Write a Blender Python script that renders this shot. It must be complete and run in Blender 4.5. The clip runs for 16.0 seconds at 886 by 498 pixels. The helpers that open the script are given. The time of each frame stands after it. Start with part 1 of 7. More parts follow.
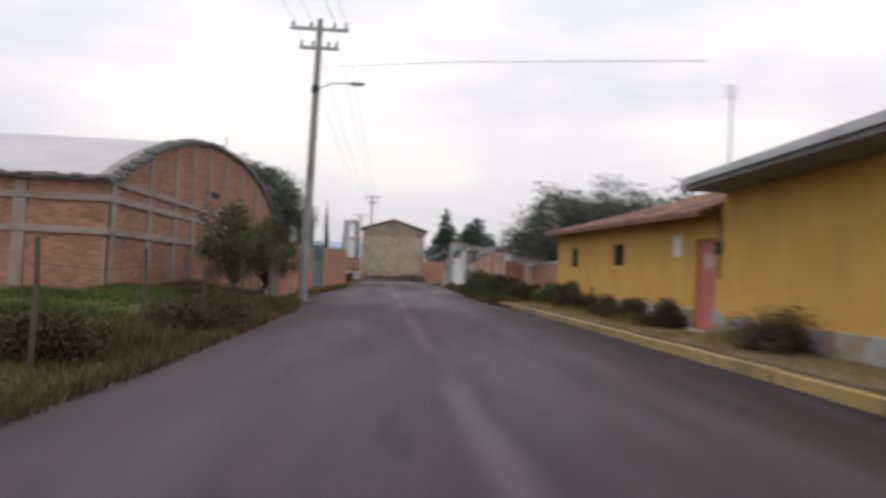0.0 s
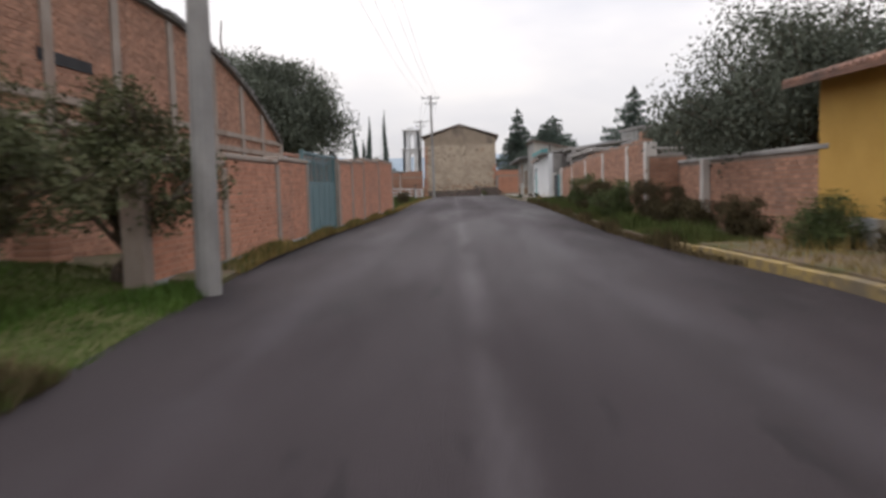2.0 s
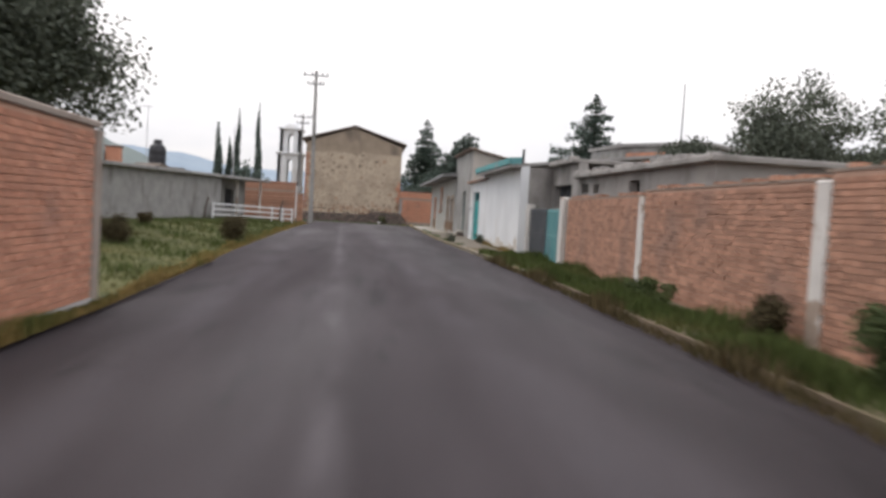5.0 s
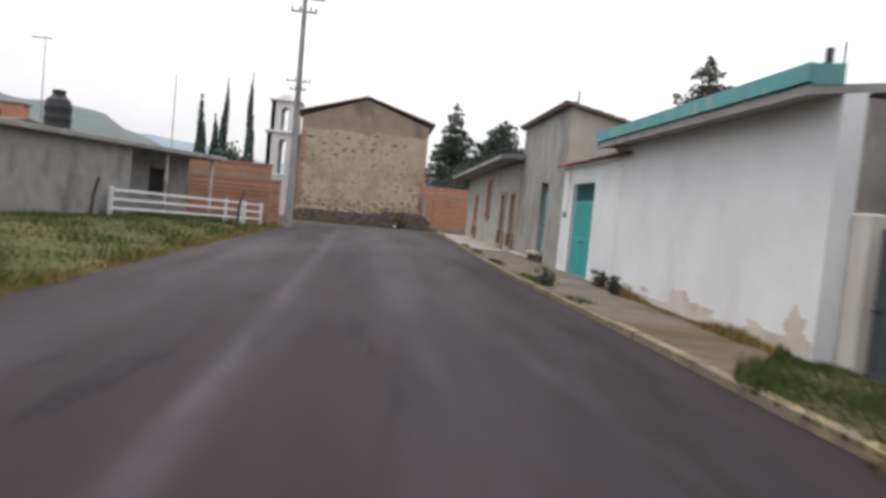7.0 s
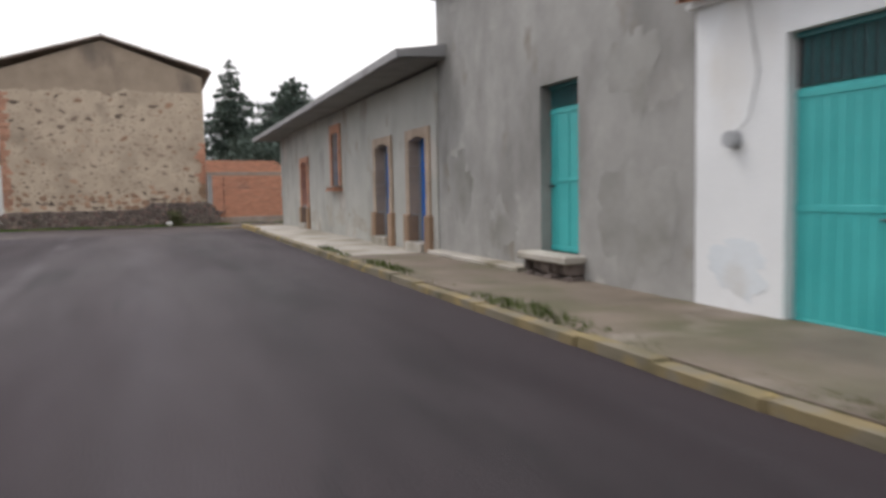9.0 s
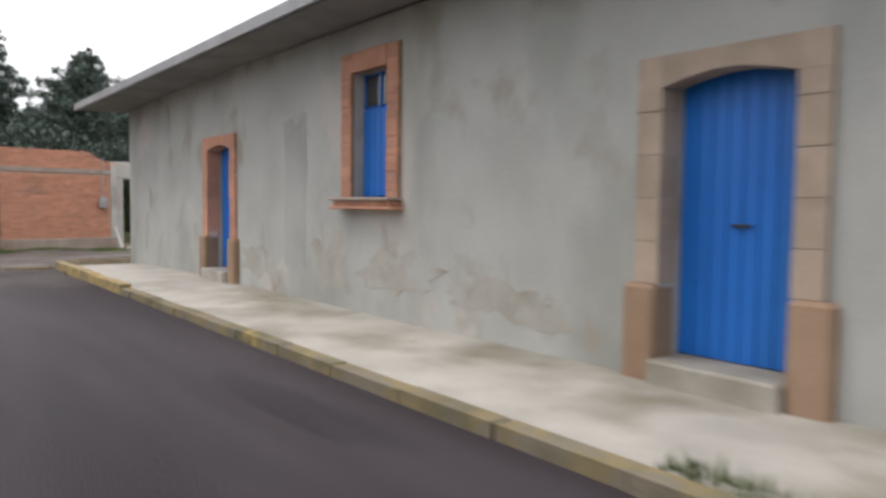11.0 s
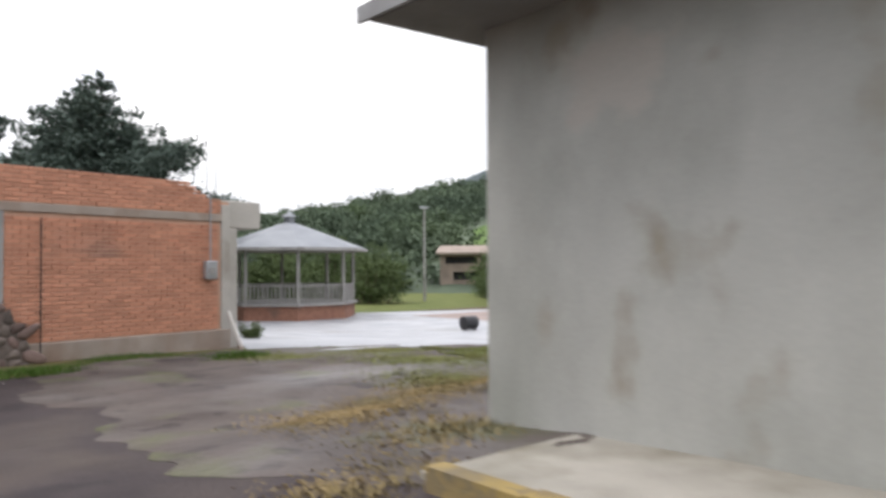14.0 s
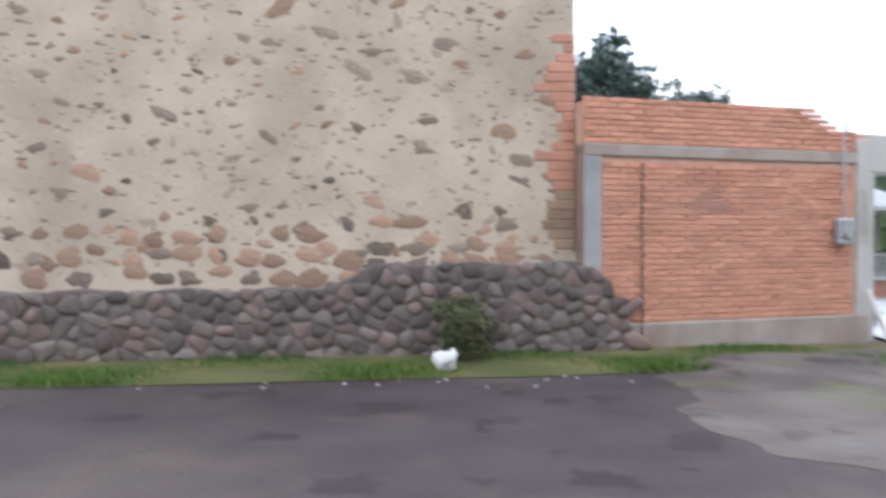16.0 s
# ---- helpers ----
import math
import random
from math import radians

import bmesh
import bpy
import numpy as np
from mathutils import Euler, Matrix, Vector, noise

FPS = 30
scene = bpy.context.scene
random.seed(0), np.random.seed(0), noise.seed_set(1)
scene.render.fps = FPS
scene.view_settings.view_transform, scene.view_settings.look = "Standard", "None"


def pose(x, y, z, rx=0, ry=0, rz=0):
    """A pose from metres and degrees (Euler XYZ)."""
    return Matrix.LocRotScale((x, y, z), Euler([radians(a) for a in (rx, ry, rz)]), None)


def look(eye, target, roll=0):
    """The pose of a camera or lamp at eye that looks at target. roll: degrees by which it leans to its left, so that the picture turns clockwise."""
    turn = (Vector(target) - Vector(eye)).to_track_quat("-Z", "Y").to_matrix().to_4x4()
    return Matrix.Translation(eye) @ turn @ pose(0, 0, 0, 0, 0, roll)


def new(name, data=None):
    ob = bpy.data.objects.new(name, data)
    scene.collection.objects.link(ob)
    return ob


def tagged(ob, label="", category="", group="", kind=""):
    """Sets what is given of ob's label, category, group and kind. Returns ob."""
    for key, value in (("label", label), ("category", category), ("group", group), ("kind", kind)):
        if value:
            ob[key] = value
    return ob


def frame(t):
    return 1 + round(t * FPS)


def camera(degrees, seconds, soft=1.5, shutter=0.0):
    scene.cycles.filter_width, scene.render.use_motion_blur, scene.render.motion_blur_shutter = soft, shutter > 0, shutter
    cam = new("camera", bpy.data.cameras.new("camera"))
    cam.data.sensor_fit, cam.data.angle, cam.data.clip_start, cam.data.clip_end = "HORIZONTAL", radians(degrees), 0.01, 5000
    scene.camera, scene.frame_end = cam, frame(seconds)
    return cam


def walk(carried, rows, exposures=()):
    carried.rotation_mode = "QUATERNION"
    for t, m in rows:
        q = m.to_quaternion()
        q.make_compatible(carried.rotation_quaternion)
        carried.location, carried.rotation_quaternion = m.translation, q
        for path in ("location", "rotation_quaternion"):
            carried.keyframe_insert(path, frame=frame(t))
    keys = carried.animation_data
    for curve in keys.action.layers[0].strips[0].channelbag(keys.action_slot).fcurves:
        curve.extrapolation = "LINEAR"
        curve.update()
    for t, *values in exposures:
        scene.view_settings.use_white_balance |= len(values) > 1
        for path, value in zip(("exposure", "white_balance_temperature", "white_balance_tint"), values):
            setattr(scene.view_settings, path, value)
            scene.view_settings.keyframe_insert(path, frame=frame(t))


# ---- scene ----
cam = camera(61.0, 16.0, soft=3.2, shutter=0.4)
PATH = [
    (0, (0.193, 1.995, 1.011), (0.292, 3.991, 1.083), 2.7),
    (0.5, (0.319, 5.919, 1.102), (0.081, 7.903, 1.177), 4.3),
    (1, (0.369, 9.377, 1.148), (0.007, 11.344, 1.15), 1.5),
    (1.5, (0.33, 13.105, 1.133), (0.143, 15.092, 1.008), -0.1),
    (2, (0.221, 16.765, 1.221), (0.131, 18.756, 1.055), -1.5),
    (2.5, (0.165, 20.993, 1.419), (0.129, 22.989, 1.288), 0.1),
    (3, (0.005, 24.855, 1.406), (0.022, 26.855, 1.368), 1.1),
    (3.5, (-0.24, 29.105, 1.453), (-0.26, 31.104, 1.389), 1.7),
    (4, (-0.396, 32.884, 1.591), (-0.323, 34.881, 1.503), 1.4),
    (6.3, (-0.01, 55.27, 1.48), (0.262, 57.248, 1.372), 4.9),
    (6.5, (0.008, 56.931, 1.499), (0.204, 58.918, 1.389), 4.6),
    (7, (0.131, 61.158, 1.531), (0.297, 63.149, 1.426), 5.5),
    (7.5, (0.413, 65.475, 1.364), (0.758, 67.444, 1.299), 2.5),
    (8, (0.263, 69.302, 1.41), (0.709, 71.251, 1.353), 0.9),
    (8.5, (0.378, 73.137, 1.377), (0.969, 75.043, 1.243), -1.9),
    (9, (0.231, 76.808, 1.292), (0.948, 78.669, 1.139), -1.1),
    (9.5, (0.2, 80.419, 1.364), (1.023, 82.237, 1.233), -1.0),
    (11.8, (0.618, 95.205, 1.42), (1.934, 96.71, 1.357), 0.8),
    (12, (0.631, 96.176, 1.407), (1.93, 97.697, 1.399), 0.1),
    (12.5, (0.61, 98.537, 1.388), (1.892, 100.072, 1.423), -0.6),
    (13, (0.568, 100.819, 1.333), (1.85, 102.354, 1.343), -1.6),
    (13.5, (0.611, 102.83, 1.353), (1.903, 104.357, 1.325), -2.9),
    (14, (0.612, 104.697, 1.358), (1.922, 106.207, 1.411), -0.4),
    (14.5, (0.618, 106.477, 1.295), (1.737, 108.135, 1.296), -1.2),
    (15, (0.51, 107.331, 1.248), (1.708, 108.931, 1.311), -2.1),
    (15.5, (0.303, 108.459, 1.191), (0.974, 110.343, 1.136), -0.8),
    (16, (0.081, 109.262, 1.286), (0.301, 111.25, 1.258), -0.2),
]
# ---------------------------------------------------------------- light
STOPS = [(0.0, 0.45), (0.5, -0.35), (1.0, -0.62), (1.5, 0.18), (2.0, 0.52), (3.0, 0.68), (4.2, 0.75), (6.3, 0.8), (8.0, 0.65),
         (9.5, 0.92), (11.8, 1.2), (13.0, 1.38), (13.6, 1.12), (14.5, 0.95), (15.0, 0.68), (15.5, 1.18), (16.0, 1.68)]
EXPOSURES = [(t, s, float(np.interp(t, [0, 9.5, 11.8, 15.0, 15.5, 16.0], [6640, 6640, 6480, 6480, 6350, 5750])), float(np.interp(t, [0, 4.2, 6.3, 9.5, 11.8, 15.0, 16.0], [15, 15, 13, 14.5, 12.5, 12.5, 11]))) for t, s in STOPS]
walk(cam, [(t, look(eye, target, roll)) for t, eye, target, roll in PATH], EXPOSURES)

world = bpy.data.worlds.new("world")
scene.world = world
world.use_nodes = True
wn, wl = world.node_tree.nodes, world.node_tree.links
wn.clear()
w_out = wn.new("ShaderNodeOutputWorld")
w_bg = wn.new("ShaderNodeBackground")
w_sky = wn.new("ShaderNodeTexSky")
w_sky.sky_type, w_sky.sun_disc = "NISHITA", False
w_sky.sun_elevation, w_sky.sun_rotation = radians(50), radians(-20)
w_co = wn.new("ShaderNodeTexCoord")
w_map = wn.new("ShaderNodeMapping")
w_map.inputs["Scale"].default_value = (1.0, 1.0, 3.2)
w_noise = wn.new("ShaderNodeTexNoise")
w_noise.inputs["Scale"].default_value, w_noise.inputs["Detail"].default_value = 1.7, 5.0
w_ramp = wn.new("ShaderNodeValToRGB")
w_ramp.color_ramp.elements[0].position, w_ramp.color_ramp.elements[0].color = 0.36, (0.60, 0.64, 0.72, 1)
w_ramp.color_ramp.elements[1].position, w_ramp.color_ramp.elements[1].color = 0.66, (1.0, 0.99, 0.97, 1)
w_scale = wn.new("ShaderNodeVectorMath")
w_scale.operation = "SCALE"
w_scale.inputs["Scale"].default_value = 0.09
w_mix = wn.new("ShaderNodeMix")
w_mix.data_type = "RGBA"
w_mix.inputs["Factor"].default_value = 0.88
wl.new(w_co.outputs["Generated"], w_map.inputs["Vector"])
wl.new(w_map.outputs["Vector"], w_noise.inputs["Vector"])
wl.new(w_noise.outputs["Fac"], w_ramp.inputs["Fac"])
wl.new(w_sky.outputs["Color"], w_scale.inputs[0])
wl.new(w_scale.outputs["Vector"], w_mix.inputs["A"])
wl.new(w_ramp.outputs["Color"], w_mix.inputs["B"])
# an overcast sky is darker towards the horizon than overhead
w_sep = wn.new("ShaderNodeSeparateXYZ")
w_dim = wn.new("ShaderNodeMapRange")
w_dim.inputs["From Min"].default_value, w_dim.inputs["From Max"].default_value = 0.0, 1.0
w_dim.inputs["To Min"].default_value, w_dim.inputs["To Max"].default_value = 0.66, 1.5
w_shade = wn.new("ShaderNodeVectorMath")
w_shade.operation = "SCALE"
wl.new(w_co.outputs["Generated"], w_sep.inputs[0])
wl.new(w_sep.outputs["Z"], w_dim.inputs["Value"])
wl.new(w_mix.outputs["Result"], w_shade.inputs[0])
wl.new(w_dim.outputs["Result"], w_shade.inputs["Scale"])
wl.new(w_shade.outputs["Vector"], w_bg.inputs["Color"])
w_bg.inputs["Strength"].default_value = 0.95
wl.new(w_bg.outputs["Background"], w_out.inputs["Surface"])

sun = new("sun", bpy.data.lights.new("sun", "SUN"))
sun.data.energy, sun.data.angle, sun.data.color = 0.7, radians(25), (1.0, 0.97, 0.92)
sun.matrix_world = look((0, 0, 60), (20, -30, 0))


# ---------------------------------------------------------------- materials
def material(name, a, b, scale=3.0, rough=0.85, bump=0.15, fine=40.0, stain=None, stain_scale=0.6, stain_at=0.58,
             streak=1.0, vary=0.0, metal=0.0, patch=None, patch_scale=0.5, patch_at=0.6, spec=0.5, rough2=None, along=1.0, bands=(), blot=None, blot_scale=0.9, blot_at=0.6):
    """A mottled surface: two tones, optional stains and flaked patches, fine relief."""
    m = bpy.data.materials.new(name)
    m.use_nodes = True
    n, l = m.node_tree.nodes, m.node_tree.links
    bsdf = n["Principled BSDF"]
    co = n.new("ShaderNodeTexCoord")

    def noise_at(sc, detail=5.0, stretch=1.0, shift=0.0, along=along):
        mp = n.new("ShaderNodeMapping")
        mp.inputs["Scale"].default_value = (1, along, stretch)
        mp.inputs["Location"].default_value = (shift, shift * 0.7, shift * 1.3)
        tx = n.new("ShaderNodeTexNoise")
        tx.inputs["Scale"].default_value, tx.inputs["Detail"].default_value = sc, detail
        l.new(co.outputs["Object"], mp.inputs["Vector"])
        l.new(mp.outputs["Vector"], tx.inputs["Vector"])
        return tx.outputs["Fac"]

    def ramp(fac, lo, hi):
        r = n.new("ShaderNodeMapRange")
        r.inputs["From Min"].default_value, r.inputs["From Max"].default_value = lo, hi
        l.new(fac, r.inputs["Value"])
        return r.outputs["Result"]

    def mix(fac, x, y):
        k = n.new("ShaderNodeMix")
        k.data_type = "RGBA"
        l.new(fac, k.inputs["Factor"])
        for sock, v in ((k.inputs["A"], x), (k.inputs["B"], y)):
            if isinstance(v, tuple):
                sock.default_value = (*v, 1)
            else:
                l.new(v, sock)
        return k.outputs["Result"]

    col = mix(ramp(noise_at(scale), 0.3, 0.7), a, b)
    if patch:
        col = mix(ramp(noise_at(patch_scale, 6.0, 1.0, 7.3), patch_at, patch_at + 0.03), col, patch)
    if stain:
        col = mix(ramp(noise_at(stain_scale, 6.0, 1.0 / streak, 3.1), stain_at, stain_at + 0.22), col, stain)
    if blot:
        col = mix(ramp(noise_at(blot_scale, 7.0, 0.8, 17.7), blot_at, blot_at + 0.12), col, blot)
    for at, slope, off, half, tone in bands:
        # a worn track at x = at + slope * y + off, fading over half its width and broken up
        sep = n.new("ShaderNodeSeparateXYZ")
        l.new(co.outputs["Object"], sep.inputs[0])
        mid = n.new("ShaderNodeMath")
        mid.operation = "MULTIPLY_ADD"
        mid.inputs[1].default_value, mid.inputs[2].default_value = -slope, -at - off
        l.new(sep.outputs["Y"], mid.inputs[0])
        dist = n.new("ShaderNodeMath")
        dist.operation = "ADD"
        l.new(sep.outputs["X"], dist.inputs[0])
        l.new(mid.outputs[0], dist.inputs[1])
        size = n.new("ShaderNodeMath")
        size.operation = "ABSOLUTE"
        l.new(dist.outputs[0], size.inputs[0])
        near = n.new("ShaderNodeMapRange")
        near.interpolation_type = "SMOOTHSTEP"
        near.inputs["From Min"].default_value, near.inputs["From Max"].default_value = half, 0.0
        l.new(size.outputs[0], near.inputs["Value"])
        both = n.new("ShaderNodeMath")
        both.operation = "MULTIPLY"
        l.new(near.outputs["Result"], both.inputs[0])
        l.new(ramp(noise_at(1.7, 7.0, 1.0, 11.0 + off, 0.22), 0.34, 0.62), both.inputs[1])
        col = mix(both.outputs[0], col, tone)
    grain = noise_at(fine, 3.0, 1.0, 1.7, 1.0)
    hsv = n.new("ShaderNodeHueSaturation")
    l.new(col, hsv.inputs["Color"])
    val = ramp(grain, 0.0, 1.0)
    v2 = n.new("ShaderNodeMapRange")
    v2.inputs["To Min"].default_value, v2.inputs["To Max"].default_value = 0.91, 1.09
    l.new(val, v2.inputs["Value"])
    out = v2.outputs["Result"]
    if vary:
        info, geo = n.new("ShaderNodeObjectInfo"), n.new("ShaderNodeNewGeometry")
        add = n.new("ShaderNodeMath")
        add.operation = "ADD"
        l.new(info.outputs["Random"], add.inputs[0])
        l.new(geo.outputs["Random Per Island"], add.inputs[1])
        fr = n.new("ShaderNodeMath")
        fr.operation = "FRACT"
        l.new(add.outputs[0], fr.inputs[0])
        vr = n.new("ShaderNodeMapRange")
        vr.inputs["To Min"].default_value, vr.inputs["To Max"].default_value = 1 - vary, 1 + vary
        l.new(fr.outputs[0], vr.inputs["Value"])
        mul = n.new("ShaderNodeMath")
        mul.operation = "MULTIPLY"
        l.new(out, mul.inputs[0])
        l.new(vr.outputs["Result"], mul.inputs[1])
        out = mul.outputs[0]
    l.new(out, hsv.inputs["Value"])
    l.new(hsv.outputs["Color"], bsdf.inputs["Base Color"])
    bsdf.inputs["Roughness"].default_value = rough
    if rough2 is not None:
        rr = n.new("ShaderNodeMapRange")
        rr.inputs["From Min"].default_value, rr.inputs["From Max"].default_value = 0.35, 0.65
        rr.inputs["To Min"].default_value, rr.inputs["To Max"].default_value = rough, rough2
        l.new(noise_at(0.35, 4.0, 1.0, 5.5), rr.inputs["Value"])
        l.new(rr.outputs["Result"], bsdf.inputs["Roughness"])
    bsdf.inputs["Metallic"].default_value = metal
    bsdf.inputs["Specular IOR Level"].default_value = spec
    if bump:
        bp = n.new("ShaderNodeBump")
        bp.inputs["Strength"].default_value, bp.inputs["Distance"].default_value = bump, 0.02
        l.new(grain, bp.inputs["Height"])
        l.new(bp.outputs["Normal"], bsdf.inputs["Normal"])
    return m


M = {}
M["asphalt"] = material("asphalt", (0.025, 0.0185, 0.021), (0.039, 0.030, 0.0335), 1.3, 0.55, 1.0, 70, stain=(0.054, 0.045, 0.050), stain_scale=0.75,
                        stain_at=0.55, streak=1, rough2=0.85, spec=0.24, along=0.14, patch=(0.019, 0.0145, 0.0165), patch_scale=1.6, patch_at=0.62, bands=((0.95, -0.03, 0.0, 0.24, (0.078, 0.068, 0.073)),
                        (0.95, -0.03, 1.75, 0.5, (0.050, 0.042, 0.047)), (0.95, -0.03, -1.75, 0.5, (0.050, 0.042, 0.047)), (0.95, -0.03, -3.6, 1.5, (0.014, 0.010, 0.0115)), (0.95, -0.03, 3.3, 1.3, (0.014, 0.010, 0.0115))))
M["earth"] = material("earth", (0.10, 0.075, 0.055), (0.15, 0.115, 0.085), 0.7, 0.8, 0.5, 25, stain=(0.07, 0.085, 0.035), stain_scale=0.5, stain_at=0.5, spec=0.06)
M["mud"] = material("wet_mud", (0.058, 0.045, 0.040), (0.10, 0.079, 0.068), 1.1, 0.4, 0.9, 14, stain=(0.125, 0.108, 0.098), stain_scale=0.8, stain_at=0.5, rough2=0.9, spec=0.35, blot=(0.088, 0.088, 0.042), blot_scale=0.9, blot_at=0.55, patch=(0.043, 0.032, 0.029), patch_scale=2.2, patch_at=0.58)
M["muddy_asphalt"] = material("muddy_asphalt", (0.034, 0.0255, 0.026), (0.054, 0.041, 0.041), 1.1, 0.9, 0.8, 30, stain=(0.078, 0.061, 0.050), stain_scale=0.6, stain_at=0.5, rough2=0.7, spec=0.28, patch=(0.028, 0.021, 0.022), patch_scale=1.4, patch_at=0.6)
M["plaza"] = material("plaza_concrete", (0.29, 0.295, 0.31), (0.40, 0.40, 0.41), 0.8, 0.35, 0.1, 15, stain=(0.25, 0.24, 0.23), stain_scale=0.5, stain_at=0.54, rough2=0.65)
M["pink_dirt"] = material("pinkish_dirt", (0.23, 0.17, 0.145), (0.30, 0.23, 0.20), 0.7, 0.7, 0.3, 15, stain=(0.15, 0.11, 0.09), stain_scale=0.6, stain_at=0.55)
M["pavement"] = material("pavement_concrete", (0.30, 0.28, 0.24), (0.42, 0.39, 0.34), 1.6, 0.7, 0.25, 30, stain=(0.16, 0.14, 0.09), stain_scale=0.8, stain_at=0.5)
M["bank"] = material("verge_earth", (0.115, 0.088, 0.062), (0.175, 0.138, 0.098), 1.4, 0.85, 0.6, 20, stain=(0.09, 0.095, 0.04), stain_scale=0.9, stain_at=0.5, spec=0.06)
M["kerb_yellow"] = material("kerb_yellow_paint", (0.28, 0.20, 0.065), (0.37, 0.265, 0.09), 2.0, 0.75, 0.4, 30, patch=(0.22, 0.165, 0.08), patch_scale=6.0, patch_at=0.52,
                            stain=(0.15, 0.12, 0.075), stain_scale=1.1, stain_at=0.5)
M["kerb_faded"] = material("kerb_faded_paint", (0.24, 0.19, 0.11), (0.32, 0.25, 0.14), 3.0, 0.8, 0.4, 30, patch=(0.19, 0.16, 0.115), patch_scale=3.0, patch_at=0.48,
                           stain=(0.12, 0.105, 0.065), stain_scale=1.3, stain_at=0.52)
M["kerb_mossy"] = material("kerb_mossy_paint", (0.16, 0.125, 0.065), (0.22, 0.17, 0.08), 2.5, 0.85, 0.5, 30, patch=(0.17, 0.145, 0.10), patch_scale=2.5, patch_at=0.5,
                           stain=(0.095, 0.085, 0.045), stain_scale=1.6, stain_at=0.46, blot=(0.36, 0.26, 0.07), blot_scale=2.2, blot_at=0.62)
M["yellow"] = material("yellow_limewash", (0.49, 0.29, 0.06), (0.57, 0.345, 0.08), 1.2, 0.85, 0.12, 30, stain=(0.36, 0.23, 0.075), stain_scale=0.7, stain_at=0.56, streak=3)
M["yellow_base"] = material("grey_blue_base_paint", (0.27, 0.28, 0.28), (0.36, 0.37, 0.365), 1.5, 0.85, 0.2, 25, patch=(0.27, 0.21, 0.14), patch_scale=1.8, patch_at=0.5, blot=(0.20, 0.16, 0.11), blot_scale=1.2, blot_at=0.52)
M["rust_roof"] = material("clay_tile", (0.17, 0.085, 0.06), (0.27, 0.14, 0.09), 3.0, 0.85, 0.3, 25, stain=(0.08, 0.06, 0.05), stain_scale=1.2, stain_at=0.5, vary=0.3)
M["pink_roof"] = material("pale_pinkish_tile", (0.36, 0.25, 0.20), (0.46, 0.33, 0.27), 1.0, 0.85, 0.3, 12, vary=0.2)
M["orange_tile"] = material("orange_clay_tile", (0.42, 0.16, 0.07), (0.52, 0.22, 0.10), 3.0, 0.8, 0.3, 25, stain=(0.16, 0.08, 0.06), stain_scale=1.5, stain_at=0.56, vary=0.3)
M["red_door"] = material("faded_red_paint", (0.40, 0.10, 0.10), (0.52, 0.17, 0.16), 3.0, 0.6, 0.15, 25, patch=(0.5, 0.38, 0.36), patch_scale=1.8, patch_at=0.62)
M["grey_plaster"] = material("grey_cement_render", (0.325, 0.325, 0.295), (0.41, 0.408, 0.375), 1.0, 0.85, 0.13, 26, stain=(0.235, 0.24, 0.212), stain_scale=0.55,
                             stain_at=0.52, streak=1.8, patch=(0.42, 0.395, 0.355), patch_scale=0.45, patch_at=0.61, blot=(0.275, 0.252, 0.205), blot_scale=1.3, blot_at=0.58)
M["grey_render"] = material("tower_cement_render", (0.25, 0.245, 0.23), (0.34, 0.335, 0.315), 1.4, 0.85, 0.1, 12, stain=(0.165, 0.16, 0.15), stain_scale=0.8,
                            stain_at=0.50, streak=1.6, patch=(0.36, 0.35, 0.325), patch_scale=0.8, patch_at=0.62, blot=(0.20, 0.18, 0.15), blot_scale=1.3, blot_at=0.61)
M["concrete"] = material("raw_concrete", (0.25, 0.24, 0.23), (0.34, 0.33, 0.31), 2.0, 0.85, 0.25, 30, stain=(0.15, 0.14, 0.13), stain_scale=1.2, stain_at=0.55, streak=2)
M["white"] = material("whitewash", (0.65, 0.665, 0.665), (0.75, 0.765, 0.765), 0.8, 0.85, 0.05, 45, stain=(0.53, 0.51, 0.47), stain_scale=0.7, stain_at=0.56, streak=2.5,
                      patch=(0.50, 0.45, 0.38), patch_scale=1.6, patch_at=0.72, blot=(0.65, 0.64, 0.61), blot_scale=1.1, blot_at=0.62)
M["bluewash"] = material("bluish_limewash", (0.585, 0.63, 0.655), (0.65, 0.69, 0.71), 1.0, 0.85, 0.05, 40, stain=(0.55, 0.54, 0.51), stain_scale=1.5, stain_at=0.55)
M["white_post"] = material("flaking_white_paint", (0.55, 0.52, 0.48), (0.68, 0.65, 0.60), 1.6, 0.85, 0.2, 25, patch=(0.36, 0.28, 0.22), patch_scale=1.6, patch_at=0.58)
M["flaked"] = material("bare_mortar_base", (0.50, 0.455, 0.39), (0.60, 0.56, 0.50), 2.0, 0.9, 0.3, 20, stain=(0.40, 0.345, 0.28), stain_scale=1.5, stain_at=0.5)
M["teal"] = material("teal_paint", (0.03, 0.35, 0.345), (0.045, 0.41, 0.40), 1.5, 0.45, 0.06, 20, stain=(0.03, 0.22, 0.22), stain_scale=1.2, stain_at=0.6, streak=3)
M["teal_dark"] = material("teal_frame_paint", (0.02, 0.14, 0.15), (0.03, 0.18, 0.19), 2.0, 0.5, 0.06, 20)
M["teal_edge"] = material("faded_teal_paint", (0.06, 0.30, 0.305), (0.11, 0.37, 0.37), 1.6, 0.65, 0.1, 20, patch=(0.26, 0.33, 0.32), patch_scale=2.2, patch_at=0.62, stain=(0.10, 0.22, 0.22), stain_scale=1.2, stain_at=0.55)
